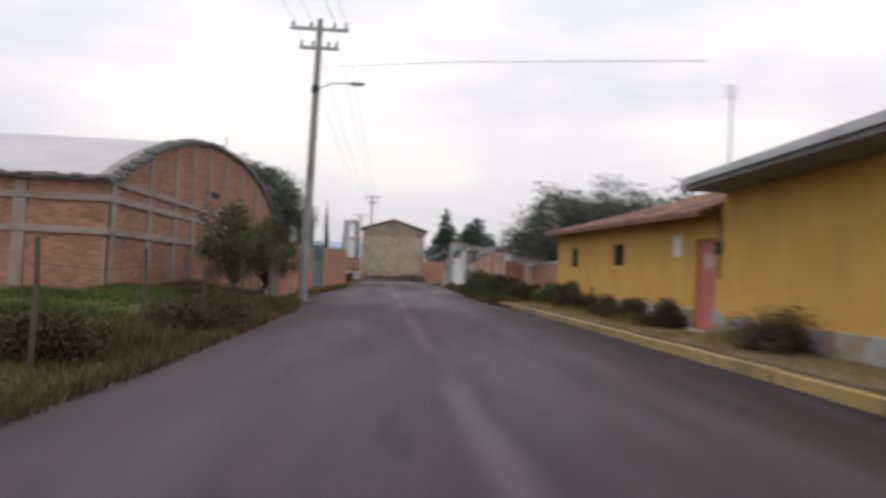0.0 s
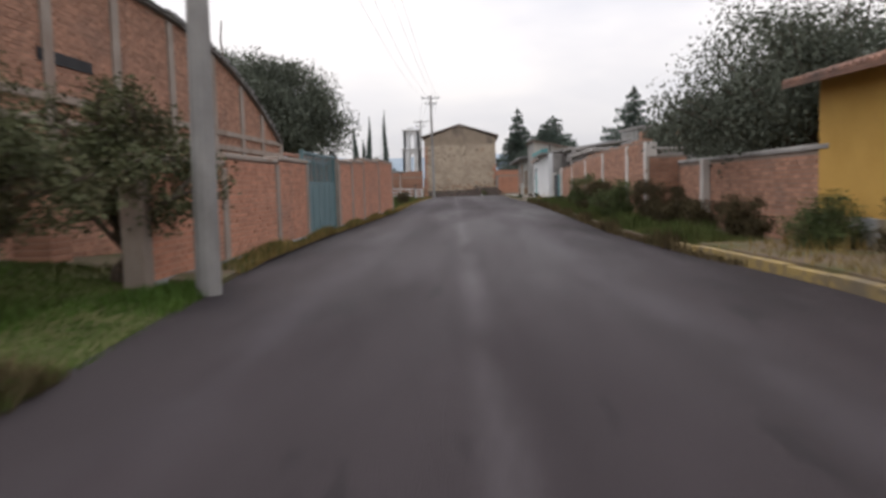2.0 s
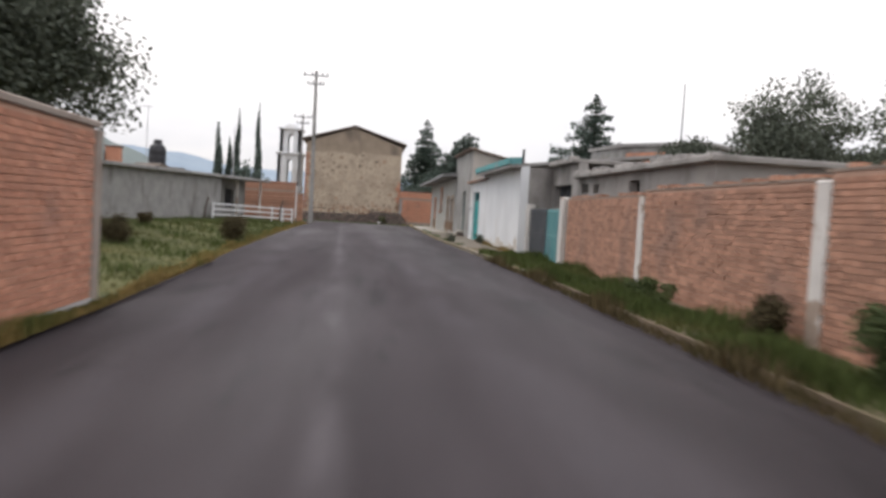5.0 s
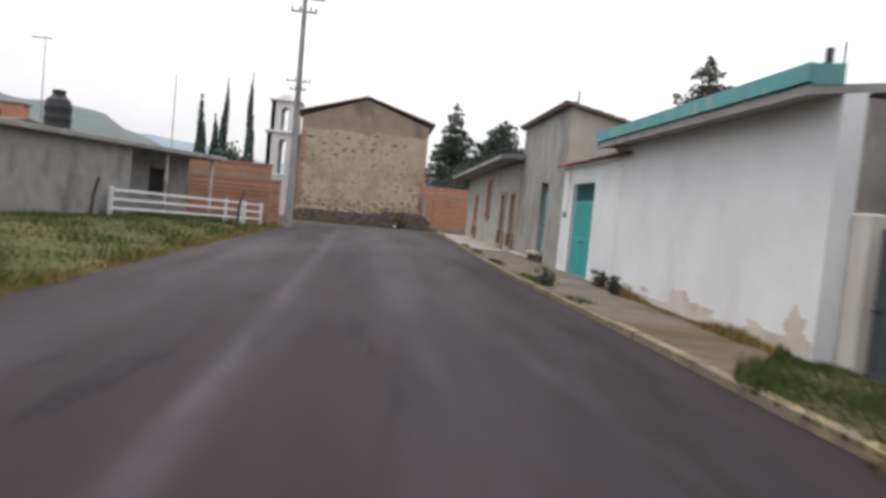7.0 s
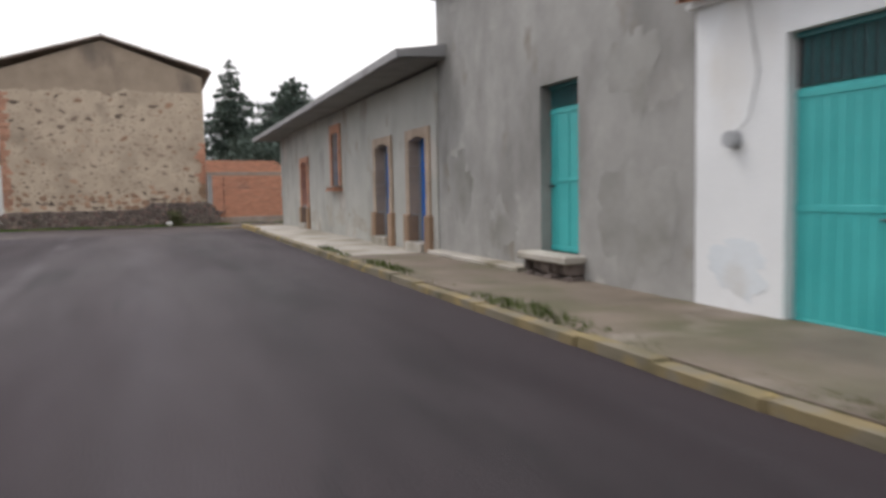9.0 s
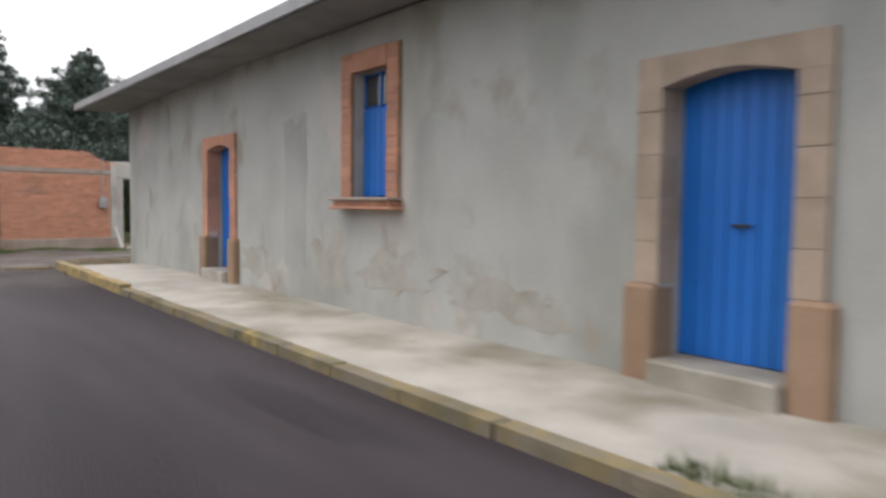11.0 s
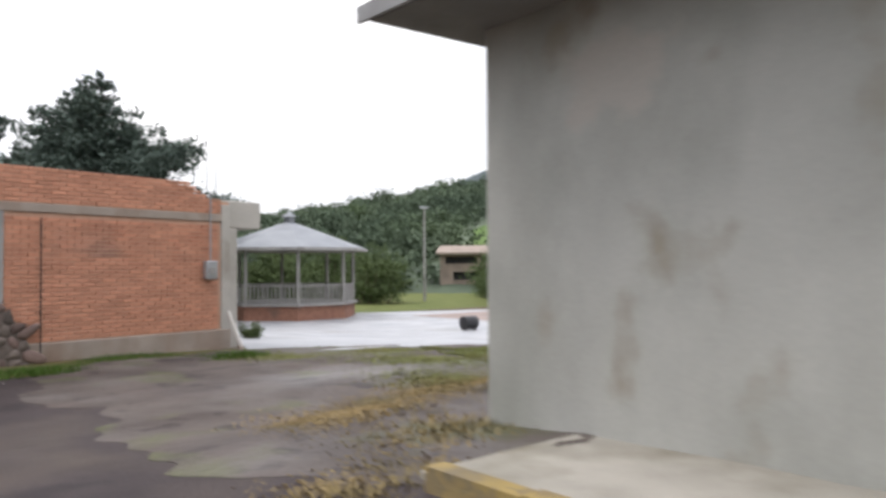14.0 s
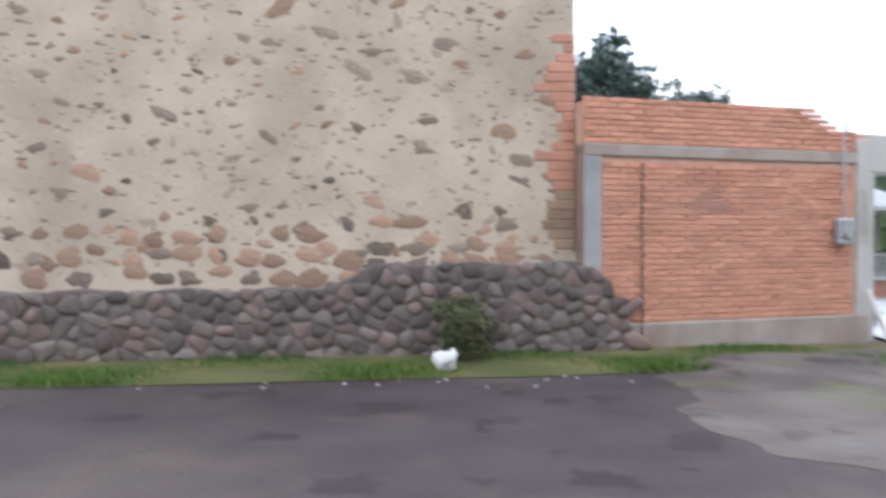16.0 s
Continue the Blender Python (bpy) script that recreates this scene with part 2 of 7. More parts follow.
M["teal_pale"] = material("weathered_teal_paint", (0.07, 0.25, 0.26), (0.125, 0.32, 0.325), 1.6, 0.55, 0.1, 20, stain=(0.12, 0.18, 0.19), stain_scale=1.5, stain_at=0.55, streak=4)
M["gate_blue"] = material("weathered_blue_green_paint", (0.088, 0.175, 0.19), (0.135, 0.228, 0.243), 1.2, 0.5, 0.08, 20, stain=(0.08, 0.13, 0.14), stain_scale=1.2, stain_at=0.56, streak=4)
M["gate_dark"] = material("dark_steel_paint", (0.04, 0.045, 0.052), (0.068, 0.073, 0.08), 1.5, 0.6, 0.1, 20, stain=(0.12, 0.09, 0.07), stain_scale=2, stain_at=0.6, streak=3)
M["blue"] = material("blue_door_paint", (0.002, 0.118, 0.45), (0.005, 0.145, 0.53), 1.2, 0.45, 0.08, 20, stain=(0.006, 0.10, 0.32), stain_scale=1.5, stain_at=0.55, streak=4)
M["cantera"] = material("orange_stone_trim", (0.40, 0.185, 0.115), (0.49, 0.255, 0.165), 3.0, 0.85, 0.25, 30, stain=(0.30, 0.165, 0.12), stain_scale=1.6, stain_at=0.50, vary=0.1, patch=(0.50, 0.36, 0.28), patch_scale=4.0, patch_at=0.66)
M["cantera_base"] = material("brown_stone_base", (0.22, 0.14, 0.085), (0.30, 0.20, 0.13), 3.0, 0.85, 0.3, 30, vary=0.15)
M["brick"] = material("clay_brick", (0.46, 0.205, 0.128), (0.56, 0.275, 0.175), 5.0, 0.9, 0.35, 50, stain=(0.36, 0.195, 0.14), stain_scale=0.9, stain_at=0.56, vary=0.17)
M["brick_old"] = material("old_clay_brick", (0.26, 0.125, 0.085), (0.36, 0.18, 0.12), 5.0, 0.9, 0.3, 60, stain=(0.17, 0.11, 0.085), stain_scale=0.9, stain_at=0.52, vary=0.25)
M["brick_worn"] = material("worn_clay_brick", (0.35, 0.183, 0.12), (0.44, 0.24, 0.16), 5.0, 0.9, 0.35, 50, stain=(0.26, 0.16, 0.12), stain_scale=0.8, stain_at=0.55, vary=0.24)
M["mortar_worn"] = material("worn_mortar", (0.36, 0.225, 0.16), (0.44, 0.28, 0.205), 3.0, 0.95, 0.3, 50)
M["cantera_pale"] = material("beige_stone_trim", (0.30, 0.235, 0.175), (0.38, 0.295, 0.225), 3.0, 0.85, 0.25, 30, stain=(0.24, 0.18, 0.135), stain_scale=1.6, stain_at=0.5, vary=0.1)
M["pale_cement"] = material("pale_smooth_cement", (0.40, 0.375, 0.335), (0.48, 0.45, 0.405), 1.1, 0.85, 0.1, 14, stain=(0.32, 0.30, 0.27), stain_scale=0.7, stain_at=0.54, streak=2, blot=(0.30, 0.27, 0.23), blot_scale=1.0, blot_at=0.62)
M["meadow"] = material("bright_meadow_grass", (0.095, 0.15, 0.048), (0.13, 0.185, 0.062), 0.12, 0.9, 0.3, 2, stain=(0.09, 0.14, 0.05), stain_scale=0.1, stain_at=0.55, spec=0.06)
# the back mountain's haze is put into its blue-grey tones; pale blots are rock
M["hill_back"] = material("haze_painted_rocky_mountain", (0.068, 0.082, 0.086), (0.10, 0.116, 0.12), 0.03, 1.0, 0.0, 0.12, stain=(0.072, 0.092, 0.076), stain_scale=0.012, stain_at=0.46, blot=(0.18, 0.195, 0.20), blot_scale=0.03, blot_at=0.6, spec=0.0)
M["mortar"] = material("mortar", (0.46, 0.27, 0.185), (0.56, 0.35, 0.25), 3.0, 0.95, 0.3, 50)
M["mortar_old"] = material("old_mortar", (0.23, 0.18, 0.145), (0.31, 0.24, 0.19), 3.0, 0.95, 0.3, 50)
M["old_plaster"] = material("crumbling_lime_plaster", (0.41, 0.33, 0.243), (0.51, 0.42, 0.315), 1.2, 0.9, 0.25, 18, patch=(0.33, 0.25, 0.18), patch_scale=5.5, patch_at=0.63,
                            stain=(0.34, 0.275, 0.205), stain_scale=0.6, stain_at=0.52, blot=(0.32, 0.26, 0.195), blot_scale=0.8, blot_at=0.63)
M["adobe"] = material("brown_adobe", (0.275, 0.22, 0.162), (0.35, 0.28, 0.21), 1.4, 0.95, 0.4, 14, stain=(0.16, 0.13, 0.105), stain_scale=0.8, stain_at=0.52, streak=2)
M["verge_tile"] = material("brown_clay_tile", (0.125, 0.092, 0.073), (0.185, 0.138, 0.108), 3.0, 0.9, 0.3, 25, vary=0.3)
M["tower_patch"] = material("darker_cement_patch", (0.225, 0.222, 0.205), (0.295, 0.29, 0.27), 1.6, 0.85, 0.15, 16, stain=(0.18, 0.175, 0.155), stain_scale=1.2, stain_at=0.5, blot=(0.31, 0.305, 0.288), blot_scale=1.8, blot_at=0.55)
M["damp_stain"] = material("damp_stained_cement", (0.305, 0.29, 0.248), (0.362, 0.347, 0.302), 2.2, 0.85, 0.15, 16, stain=(0.24, 0.225, 0.18), stain_scale=1.8, stain_at=0.52, blot=(0.36, 0.355, 0.325), blot_scale=2.4, blot_at=0.52)
M["old_tile"] = material("old_brown_tile", (0.19, 0.145, 0.115), (0.27, 0.21, 0.168), 3.0, 0.9, 0.3, 25, vary=0.3)
M["pavement_dirty"] = material("dirty_concrete", (0.105, 0.083, 0.061), (0.165, 0.133, 0.099), 1.6, 0.75, 0.5, 30, stain=(0.085, 0.078, 0.040), stain_scale=0.9, stain_at=0.47, blot=(0.23, 0.20, 0.165), blot_scale=0.8, blot_at=0.6)
M["pale_sheet"] = material("pale_sheet_underside", (0.24, 0.24, 0.24), (0.31, 0.31, 0.31), 1.5, 0.7, 0.15, 20, stain=(0.16, 0.155, 0.15), stain_scale=1.0, stain_at=0.55)
M["dark_patch"] = material("newer_cement_patch", (0.298, 0.299, 0.272), (0.36, 0.358, 0.328), 1.2, 0.85, 0.15, 30, stain=(0.25, 0.245, 0.23), stain_scale=0.7, stain_at=0.5, streak=2)
M["fleck_stone"] = material("small_embedded_stone", (0.25, 0.195, 0.145), (0.36, 0.275, 0.20), 1.3, 0.9, 0.3, 30, vary=0.35)
M["plinth_red"] = material("wet_reddish_fieldstone", (0.115, 0.076, 0.064), (0.17, 0.115, 0.098), 5.0, 0.8, 0.6, 16, stain=(0.22, 0.165, 0.14), stain_scale=3.0, stain_at=0.58, vary=0.4)
M["wall_stone"] = material("embedded_stone", (0.15, 0.118, 0.092), (0.26, 0.198, 0.145), 6.0, 0.9, 0.4, 30, vary=0.45)
M["stone_orange"] = material("exposed_orange_stone", (0.27, 0.165, 0.105), (0.37, 0.245, 0.165), 6.0, 0.9, 0.4, 30, vary=0.3)
M["plinth_stone"] = material("wet_dark_fieldstone", (0.098, 0.078, 0.066), (0.150, 0.119, 0.10), 5.0, 0.85, 0.8, 16, stain=(0.21, 0.165, 0.145), stain_scale=3.0, stain_at=0.58, vary=0.4)
M["dark_mortar"] = material("dark_wet_mortar", (0.11, 0.088, 0.076), (0.155, 0.124, 0.108), 3.0, 0.9, 0.7, 20, stain=(0.055, 0.06, 0.035), stain_scale=1.2, stain_at=0.55)
M["white_rock"] = material("pale_rock", (0.50, 0.49, 0.46), (0.60, 0.59, 0.56), 5.0, 0.85, 0.3, 30)
M["roof_sheet"] = material("grey_roof_sheet", (0.33, 0.34, 0.35), (0.44, 0.45, 0.46), 1.0, 0.5, 0.08, 20, stain=(0.25, 0.25, 0.25), stain_scale=1.0, stain_at=0.55, metal=0.2)
M["silver_roof"] = material("galvanised_roof", (0.27, 0.275, 0.29), (0.34, 0.345, 0.36), 0.6, 0.6, 0.05, 15, metal=0.1, stain=(0.23, 0.225, 0.225), stain_scale=0.4, stain_at=0.55)
M["kiosk_roof"] = material("grey_painted_roof", (0.19, 0.20, 0.215), (0.25, 0.26, 0.275), 1.2, 0.6, 0.05, 15)
# eaves and roof edges: part of the eave shade is in this darker grey
M["soffit"] = material("eave_underside_shade_grey", (0.16, 0.155, 0.15), (0.23, 0.225, 0.215), 1.5, 0.9, 0.1, 20)
M["dark"] = material("dark_interior", (0.02, 0.02, 0.022), (0.035, 0.035, 0.037), 2.0, 0.9, 0.0)
M["pane_glass"] = material("dark_window_glass", (0.03, 0.033, 0.037), (0.045, 0.048, 0.052), 2.0, 0.06, 0.0, spec=0.6)
M["wood_dark"] = material("weathered_wood", (0.075, 0.058, 0.045), (0.12, 0.09, 0.07), 6.0, 0.85, 0.3, 40)
M["steel"] = material("galvanised_steel", (0.35, 0.36, 0.37), (0.45, 0.46, 0.47), 4.0, 0.45, 0.05, 30, metal=0.6)
M["iron"] = material("black_iron", (0.03, 0.03, 0.032), (0.05, 0.05, 0.052), 5.0, 0.5, 0.1, 40, metal=0.3)
M["wire"] = material("cable_rubber", (0.02, 0.02, 0.02), (0.03, 0.03, 0.03), 5.0, 0.7, 0.0)
M["tank"] = material("black_tank_plastic", (0.012, 0.012, 0.014), (0.02, 0.02, 0.022), 2.0, 0.5, 0.05)
M["fence_white"] = material("white_fence_paint", (0.68, 0.68, 0.68), (0.78, 0.78, 0.78), 2.0, 0.6, 0.1, 30, stain=(0.5, 0.48, 0.44), stain_scale=2, stain_at=0.6)
M["yellow_paint"] = material("yellow_sign_paint", (0.55, 0.33, 0.03), (0.62, 0.38, 0.05), 2.0, 0.5, 0.05)
M["bark"] = material("tree_bark", (0.075, 0.055, 0.04), (0.13, 0.10, 0.075), 9.0, 0.9, 0.6, 30)
M["leaf"] = material("broad_leaf", (0.062, 0.084, 0.034), (0.10, 0.125, 0.05), 2.0, 0.6, 0.0, spec=0.08, vary=0.45)
M["leaf_grey"] = material("grey_green_leaf", (0.09, 0.102, 0.078), (0.125, 0.14, 0.107), 2.0, 0.8, 0.0, spec=0.05, vary=0.22)
# needles lightened beyond their own green, for the haze over far conifers
M["pine_leaf"] = material("conifer_needle", (0.076, 0.102, 0.086), (0.115, 0.148, 0.122), 2.0, 0.85, 0.0, vary=0.4, spec=0.15)
# slope foliage: green made paler and bluer to carry the rain haze
M["hill_leaf"] = material("haze_paled_scrub_leaf", (0.088, 0.118, 0.082), (0.12, 0.152, 0.10), 0.06, 1.0, 0.0, stain=(0.125, 0.17, 0.075), stain_scale=0.04, stain_at=0.56, spec=0.0, vary=0.1)
M["foot_leaf"] = material("tree_leaf_green", (0.078, 0.108, 0.048), (0.115, 0.15, 0.064), 0.5, 0.8, 0.0, spec=0.08, vary=0.35)
# woods greyed towards blue in the colour itself, to stand for haze
M["hill_far"] = material("haze_painted_hill", (0.105, 0.135, 0.13), (0.14, 0.17, 0.155), 0.03, 1.0, 0.0, 0.3)
M["lawn"] = material("short_green_lawn", (0.10, 0.12, 0.042), (0.145, 0.16, 0.06), 0.7, 0.9, 0.5, 30, stain=(0.15, 0.135, 0.05), stain_scale=0.45, stain_at=0.56, spec=0.06)
M["column_stained"] = material("stained_concrete", (0.29, 0.24, 0.20), (0.37, 0.31, 0.26), 2.0, 0.9, 0.2, 25, stain=(0.24, 0.17, 0.13), stain_scale=1.4, stain_at=0.5, streak=2)
M["block_wall"] = material("bare_grey_blockwork", (0.25, 0.235, 0.218), (0.335, 0.315, 0.295), 1.6, 0.9, 0.3, 18, stain=(0.14, 0.13, 0.12), stain_scale=0.9, stain_at=0.52, streak=1.5, patch=(0.33, 0.31, 0.285), patch_scale=1.1, patch_at=0.64)
M["turf"] = material("turf", (0.068, 0.075, 0.030), (0.118, 0.112, 0.050), 1.2, 0.8, 0.4, 30, stain=(0.15, 0.12, 0.05), stain_scale=0.7, stain_at=0.54, spec=0.06)
M["scrub_leaf"] = material("brownish_leaf", (0.078, 0.088, 0.046), (0.125, 0.132, 0.066), 2.0, 0.6, 0.0, stain=(0.085, 0.066, 0.038), stain_scale=1.2, stain_at=0.5, spec=0.08, vary=0.45)
M["dry_leaf"] = material("dry_scrub", (0.066, 0.055, 0.033), (0.10, 0.082, 0.045), 2.0, 0.9, 0.0, spec=0.05, vary=0.4)
M["brown_grass"] = material("brown_dead_grass", (0.078, 0.060, 0.032), (0.13, 0.10, 0.05), 0.8, 0.8, 0.0, stain=(0.075, 0.075, 0.03), stain_scale=0.6, stain_at=0.52, spec=0.08, vary=0.28)
M["grass"] = material("wet_grass", (0.060, 0.084, 0.026), (0.092, 0.116, 0.038), 0.8, 0.8, 0.0, stain=(0.125, 0.115, 0.045), stain_scale=0.5, stain_at=0.52, spec=0.08, vary=0.28)
M["green_grass"] = material("fresh_green_grass", (0.055, 0.105, 0.02), (0.085, 0.14, 0.03), 0.8, 0.6, 0.0, stain=(0.12, 0.125, 0.04), stain_scale=0.6, stain_at=0.58, spec=0.08, vary=0.28)
M["dry_grass"] = material("yellow_dry_grass", (0.21, 0.152, 0.058), (0.29, 0.21, 0.08), 0.8, 0.75, 0.0, stain=(0.11, 0.13, 0.04), stain_scale=0.8, stain_at=0.52, spec=0.08, vary=0.3)
M["hill"] = material("hill_scrub", (0.068, 0.092, 0.06), (0.095, 0.12, 0.075), 0.05, 0.9, 0.0, 0.6, stain=(0.115, 0.155, 0.065), stain_scale=0.03, stain_at=0.55)
M["straw_grass"] = material("straw_coloured_grass", (0.235, 0.175, 0.085), (0.33, 0.245, 0.125), 0.8, 0.8, 0.0, stain=(0.12, 0.105, 0.045), stain_scale=0.9, stain_at=0.5, spec=0.08, vary=0.3)
M["light_grass"] = material("light_yellow_green_grass", (0.14, 0.155, 0.056), (0.20, 0.205, 0.08), 0.8, 0.8, 0.0, stain=(0.19, 0.16, 0.07), stain_scale=0.5, stain_at=0.52, spec=0.08, vary=0.35)
# aerial haze is painted in: the pale blue is distance, not rock
M["mountain"] = material("haze_painted_mountain", (0.22, 0.28, 0.34), (0.27, 0.33, 0.38), 0.01, 1.0, 0.0, 0.1)
M["dull_tan"] = material("dull_brown_paint", (0.23, 0.18, 0.145), (0.30, 0.24, 0.195), 0.8, 0.85, 0.1, stain=(0.17, 0.135, 0.11), stain_scale=0.5)


# ---------------------------------------------------------------- building blocks
class Mesh:
    """Collects vertices and faces in world metres."""

    def __init__(self):
        self.v, self.f = [], []

    def add(self, verts, faces):
        k = len(self.v)
        self.v += [tuple(p) for p in verts]
        self.f += [tuple(i + k for i in q) for q in faces]
        return self

    def box(self, x0, x1, y0, y1, z0, z1, c=0.0, m=None):
        """A block; c: chamfer of its edges; m: a pose for it."""
        x0, x1, y0, y1, z0, z1 = min(x0, x1), max(x0, x1), min(y0, y1), max(y0, y1), min(z0, z1), max(z0, z1)
        if not c:
            vs = [(x, y, z) for x in (x0, x1) for y in (y0, y1) for z in (z0, z1)]
            fs = [(0, 1, 3, 2), (4, 6, 7, 5), (0, 4, 5, 1), (2, 3, 7, 6), (0, 2, 6, 4), (1, 5, 7, 3)]
        else:
            c = min(c, (x1 - x0) / 3, (y1 - y0) / 3, (z1 - z0) / 3)
            vs, at = [], {}
            for i, x in enumerate((x0, x1)):
                for j, y in enumerate((y0, y1)):
                    for k, z in enumerate((z0, z1)):
                        sx, sy, sz = (1 - 2 * i) * c, (1 - 2 * j) * c, (1 - 2 * k) * c
                        for ax, p in enumerate(((x, y + sy, z + sz), (x + sx, y, z + sz), (x + sx, y + sy, z))):
                            at[i, j, k, ax] = len(vs)
                            vs.append(p)
            fs = []
            for ax in range(3):
                for s in (0, 1):
                    ring = []
                    for a, b in ((0, 0), (1, 0), (1, 1), (0, 1)):
                        key = [a, b]
                        key.insert(ax, s)
                        ring.append(at[(*key, ax)])
                    fs.append(tuple(ring) if (s == 1) == (ax != 1) else tuple(reversed(ring)))
            for ax in range(3):
                o1, o2 = [q for q in range(3) if q != ax]
                for a in (0, 1):
                    for b in (0, 1):
                        keys = []
                        for s in (0, 1):
                            key = [0, 0, 0]
                            key[ax], key[o1], key[o2] = s, a, b
                            keys.append(tuple(key))
                        fs.append((at[(*keys[0], o1)], at[(*keys[1], o1)], at[(*keys[1], o2)], at[(*keys[0], o2)]))
            for i in (0, 1):
                for j in (0, 1):
                    for k in (0, 1):
                        fs.append(tuple(at[i, j, k, ax] for ax in range(3)))
        if m is not None:
            vs = [m @ Vector(p) for p in vs]
        return self.add(vs, fs)

    def prism(self, outline, axis, a, b):
        """An outline of two coordinates, swept along axis 0, 1 or 2 from a to b."""
        n = len(outline)
        put = lambda p, d: tuple(np.insert(np.array(p, float), axis, d))
        vs = [put(p, a) for p in outline] + [put(p, b) for p in outline]
        fs = [tuple(range(n)), tuple(range(2 * n - 1, n - 1, -1))] + [(i, (i + 1) % n, n + (i + 1) % n, n + i) for i in range(n)]
        return self.add(vs, fs)

    def tube(self, p, q, r0, r1=None, n=10):
        p, q = Vector(p), Vector(q)
        r1 = r0 if r1 is None else r1
        way = (q - p).normalized()
        u = way.orthogonal().normalized()
        w = way.cross(u)
        ring = lambda c, r: [c + r * (math.cos(2 * math.pi * i / n) * u + math.sin(2 * math.pi * i / n) * w) for i in range(n)]
        fs = [(i, (i + 1) % n, n + (i + 1) % n, n + i) for i in range(n)] + [tuple(range(n - 1, -1, -1)), tuple(range(n, 2 * n))]
        return self.add(ring(p, r0) + ring(q, r1), fs)

    def limb(self, points, r0, r1, n=7):
        """A bent tapering tube through points, one connected skin."""
        pts = [Vector(p) for p in points]
        last = len(pts) - 1
        ways = [(pts[min(i + 1, last)] - pts[max(i - 1, 0)]).normalized() for i in range(last + 1)]
        u = ways[0].orthogonal().normalized()
        vs = []
        for i, (c, way) in enumerate(zip(pts, ways)):
            u = (u - way * u.dot(way)).normalized()
            w, r = way.cross(u), r0 + (r1 - r0) * i / last
            vs += [c + r * (math.cos(2 * math.pi * k / n) * u + math.sin(2 * math.pi * k / n) * w) for k in range(n)]
        fs = [(n * i + k, n * i + (k + 1) % n, n * i + n + (k + 1) % n, n * i + n + k) for i in range(last) for k in range(n)]
        return self.add(vs, fs + [tuple(range(n - 1, -1, -1)), tuple(range(n * last, n * last + n))])

    def data(self, name, mat, smooth=False):
        me = bpy.data.meshes.new(name)
        me.from_pydata(self.v, [], self.f)
        b = bmesh.new()
        b.from_mesh(me)
        bmesh.ops.recalc_face_normals(b, faces=b.faces)
        b.to_mesh(me)
        b.free()
        me.materials.append(mat)
        if smooth:
            me.shade_smooth()
        return me


def thing(name, label, category, group="", kind="", at=(0, 0, 0)):
    ob = new(name)
    ob.location = at
    ob.empty_display_size = 0.2
    return tagged(ob, label, category, group, kind)


def part(name, mesh, mat, parent=None, label="", smooth=False):
    """One mesh object under a thing or a part; its vertices are in world metres."""
    ob = new(name, mesh.data(name, M[mat], smooth))
    if parent is not None:
        ob.parent = parent
        base = Vector((0, 0, 0))
        up = parent
        while up is not None:
            base += up.location
            up = up.parent
        ob.data.transform(Matrix.Translation(-base))
    return tagged(ob, label)


def setting(name, mesh, mat, label, category, smooth=False):
    return tagged(part(name, mesh, mat, None, "", smooth), label, category, "", "structure")


def smooth_step(a, b, x):
    k = np.clip((np.asarray(x, float) - a) / (b - a), 0, 1)
    return k * k * (3 - 2 * k)


def height(x, y):
    """The ground's height."""
    x, y = np.asarray(x, float), np.asarray(y, float)
    z = -0.26 * smooth_step(104, 118, y)
    z = z - 0.9 * smooth_step(2, 22, x - 6 + 0.4 * (y - 112)) * smooth_step(3, 7, x) * smooth_step(107, 112, y)
    z = z + 0.32 * smooth_step(2.6, 6.6, -x) * (1 - smooth_step(26, 33, y))
    z = z + 0.22 * smooth_step(4.8, 9, -x) * smooth_step(50, 58, y) * (1 - smooth_step(96, 104, y))
    return z


KERB_Y = np.array([-40, 10, 25, 30, 34, 45, 60, 70, 80, 90, 104, 108.6])
KERB_X = np.array([4.25, 4.2, 4.0, 3.6, 3.45, 3.65, 3.85, 3.65, 3.35, 3.35, 3.45, 3.62])
EDGE_Y = np.array([-40, 10, 20, 29, 34, 52, 66, 80, 90, 98, 104])
EDGE_X = np.array([-2.1, -2.15, -2.42, -3.35, -3.55, -3.6, -4.1, -4.4, -4.45, -4.4, -5.2])
kerb = lambda y: float(np.interp(y, KERB_Y, KERB_X))
edge = lambda y: float(np.interp(y, EDGE_Y, EDGE_X))


def sheet(columns, lift):
    """A strip of ground: rows of (x, y) points, each row as long as the next, laid on the ground."""
    s = Mesh()
    n = len(columns[0])
    vs = []
    for row in columns:
        for x, y in row:
            vs.append((x, y, float(height(x, y)) + lift))
    fs = [(i * n + j, i * n + j + 1, (i + 1) * n + j + 1, (i + 1) * n + j) for i in range(len(columns) - 1) for j in range(n - 1)]
    return s.add(vs, fs)


# ---------------------------------------------------------------- ground
far = [-3000, -1200, -500, -200, -100, -60, -40]
xs = far + list(np.arange(-30, -8, 2.0)) + list(np.arange(-8, 12, 0.8)) + list(np.arange(12, 60, 3.0)) + [70, 100, 200, 500, 1200, 3000]
ys = far + list(np.arange(-30, 100, 2.0)) + list(np.arange(100, 150, 1.0)) + [155, 165, 180, 220, 300, 500, 1200, 3000]
setting("ground", sheet([[(x, y) for x in xs] for y in ys], 0.0), "earth", "damp brown earth with patches of grass", "ground")
rows = []
for y in np.arange(-40, 104.1, 1.0):
    a, b = edge(y), kerb(y)
    rows.append([(a + (b - a) * k / 12, y) for k in range(13)])
road = setting("road", sheet(rows, 0.03), "asphalt", "worn dark wet asphalt road with pale tracks", "road")
rows = []
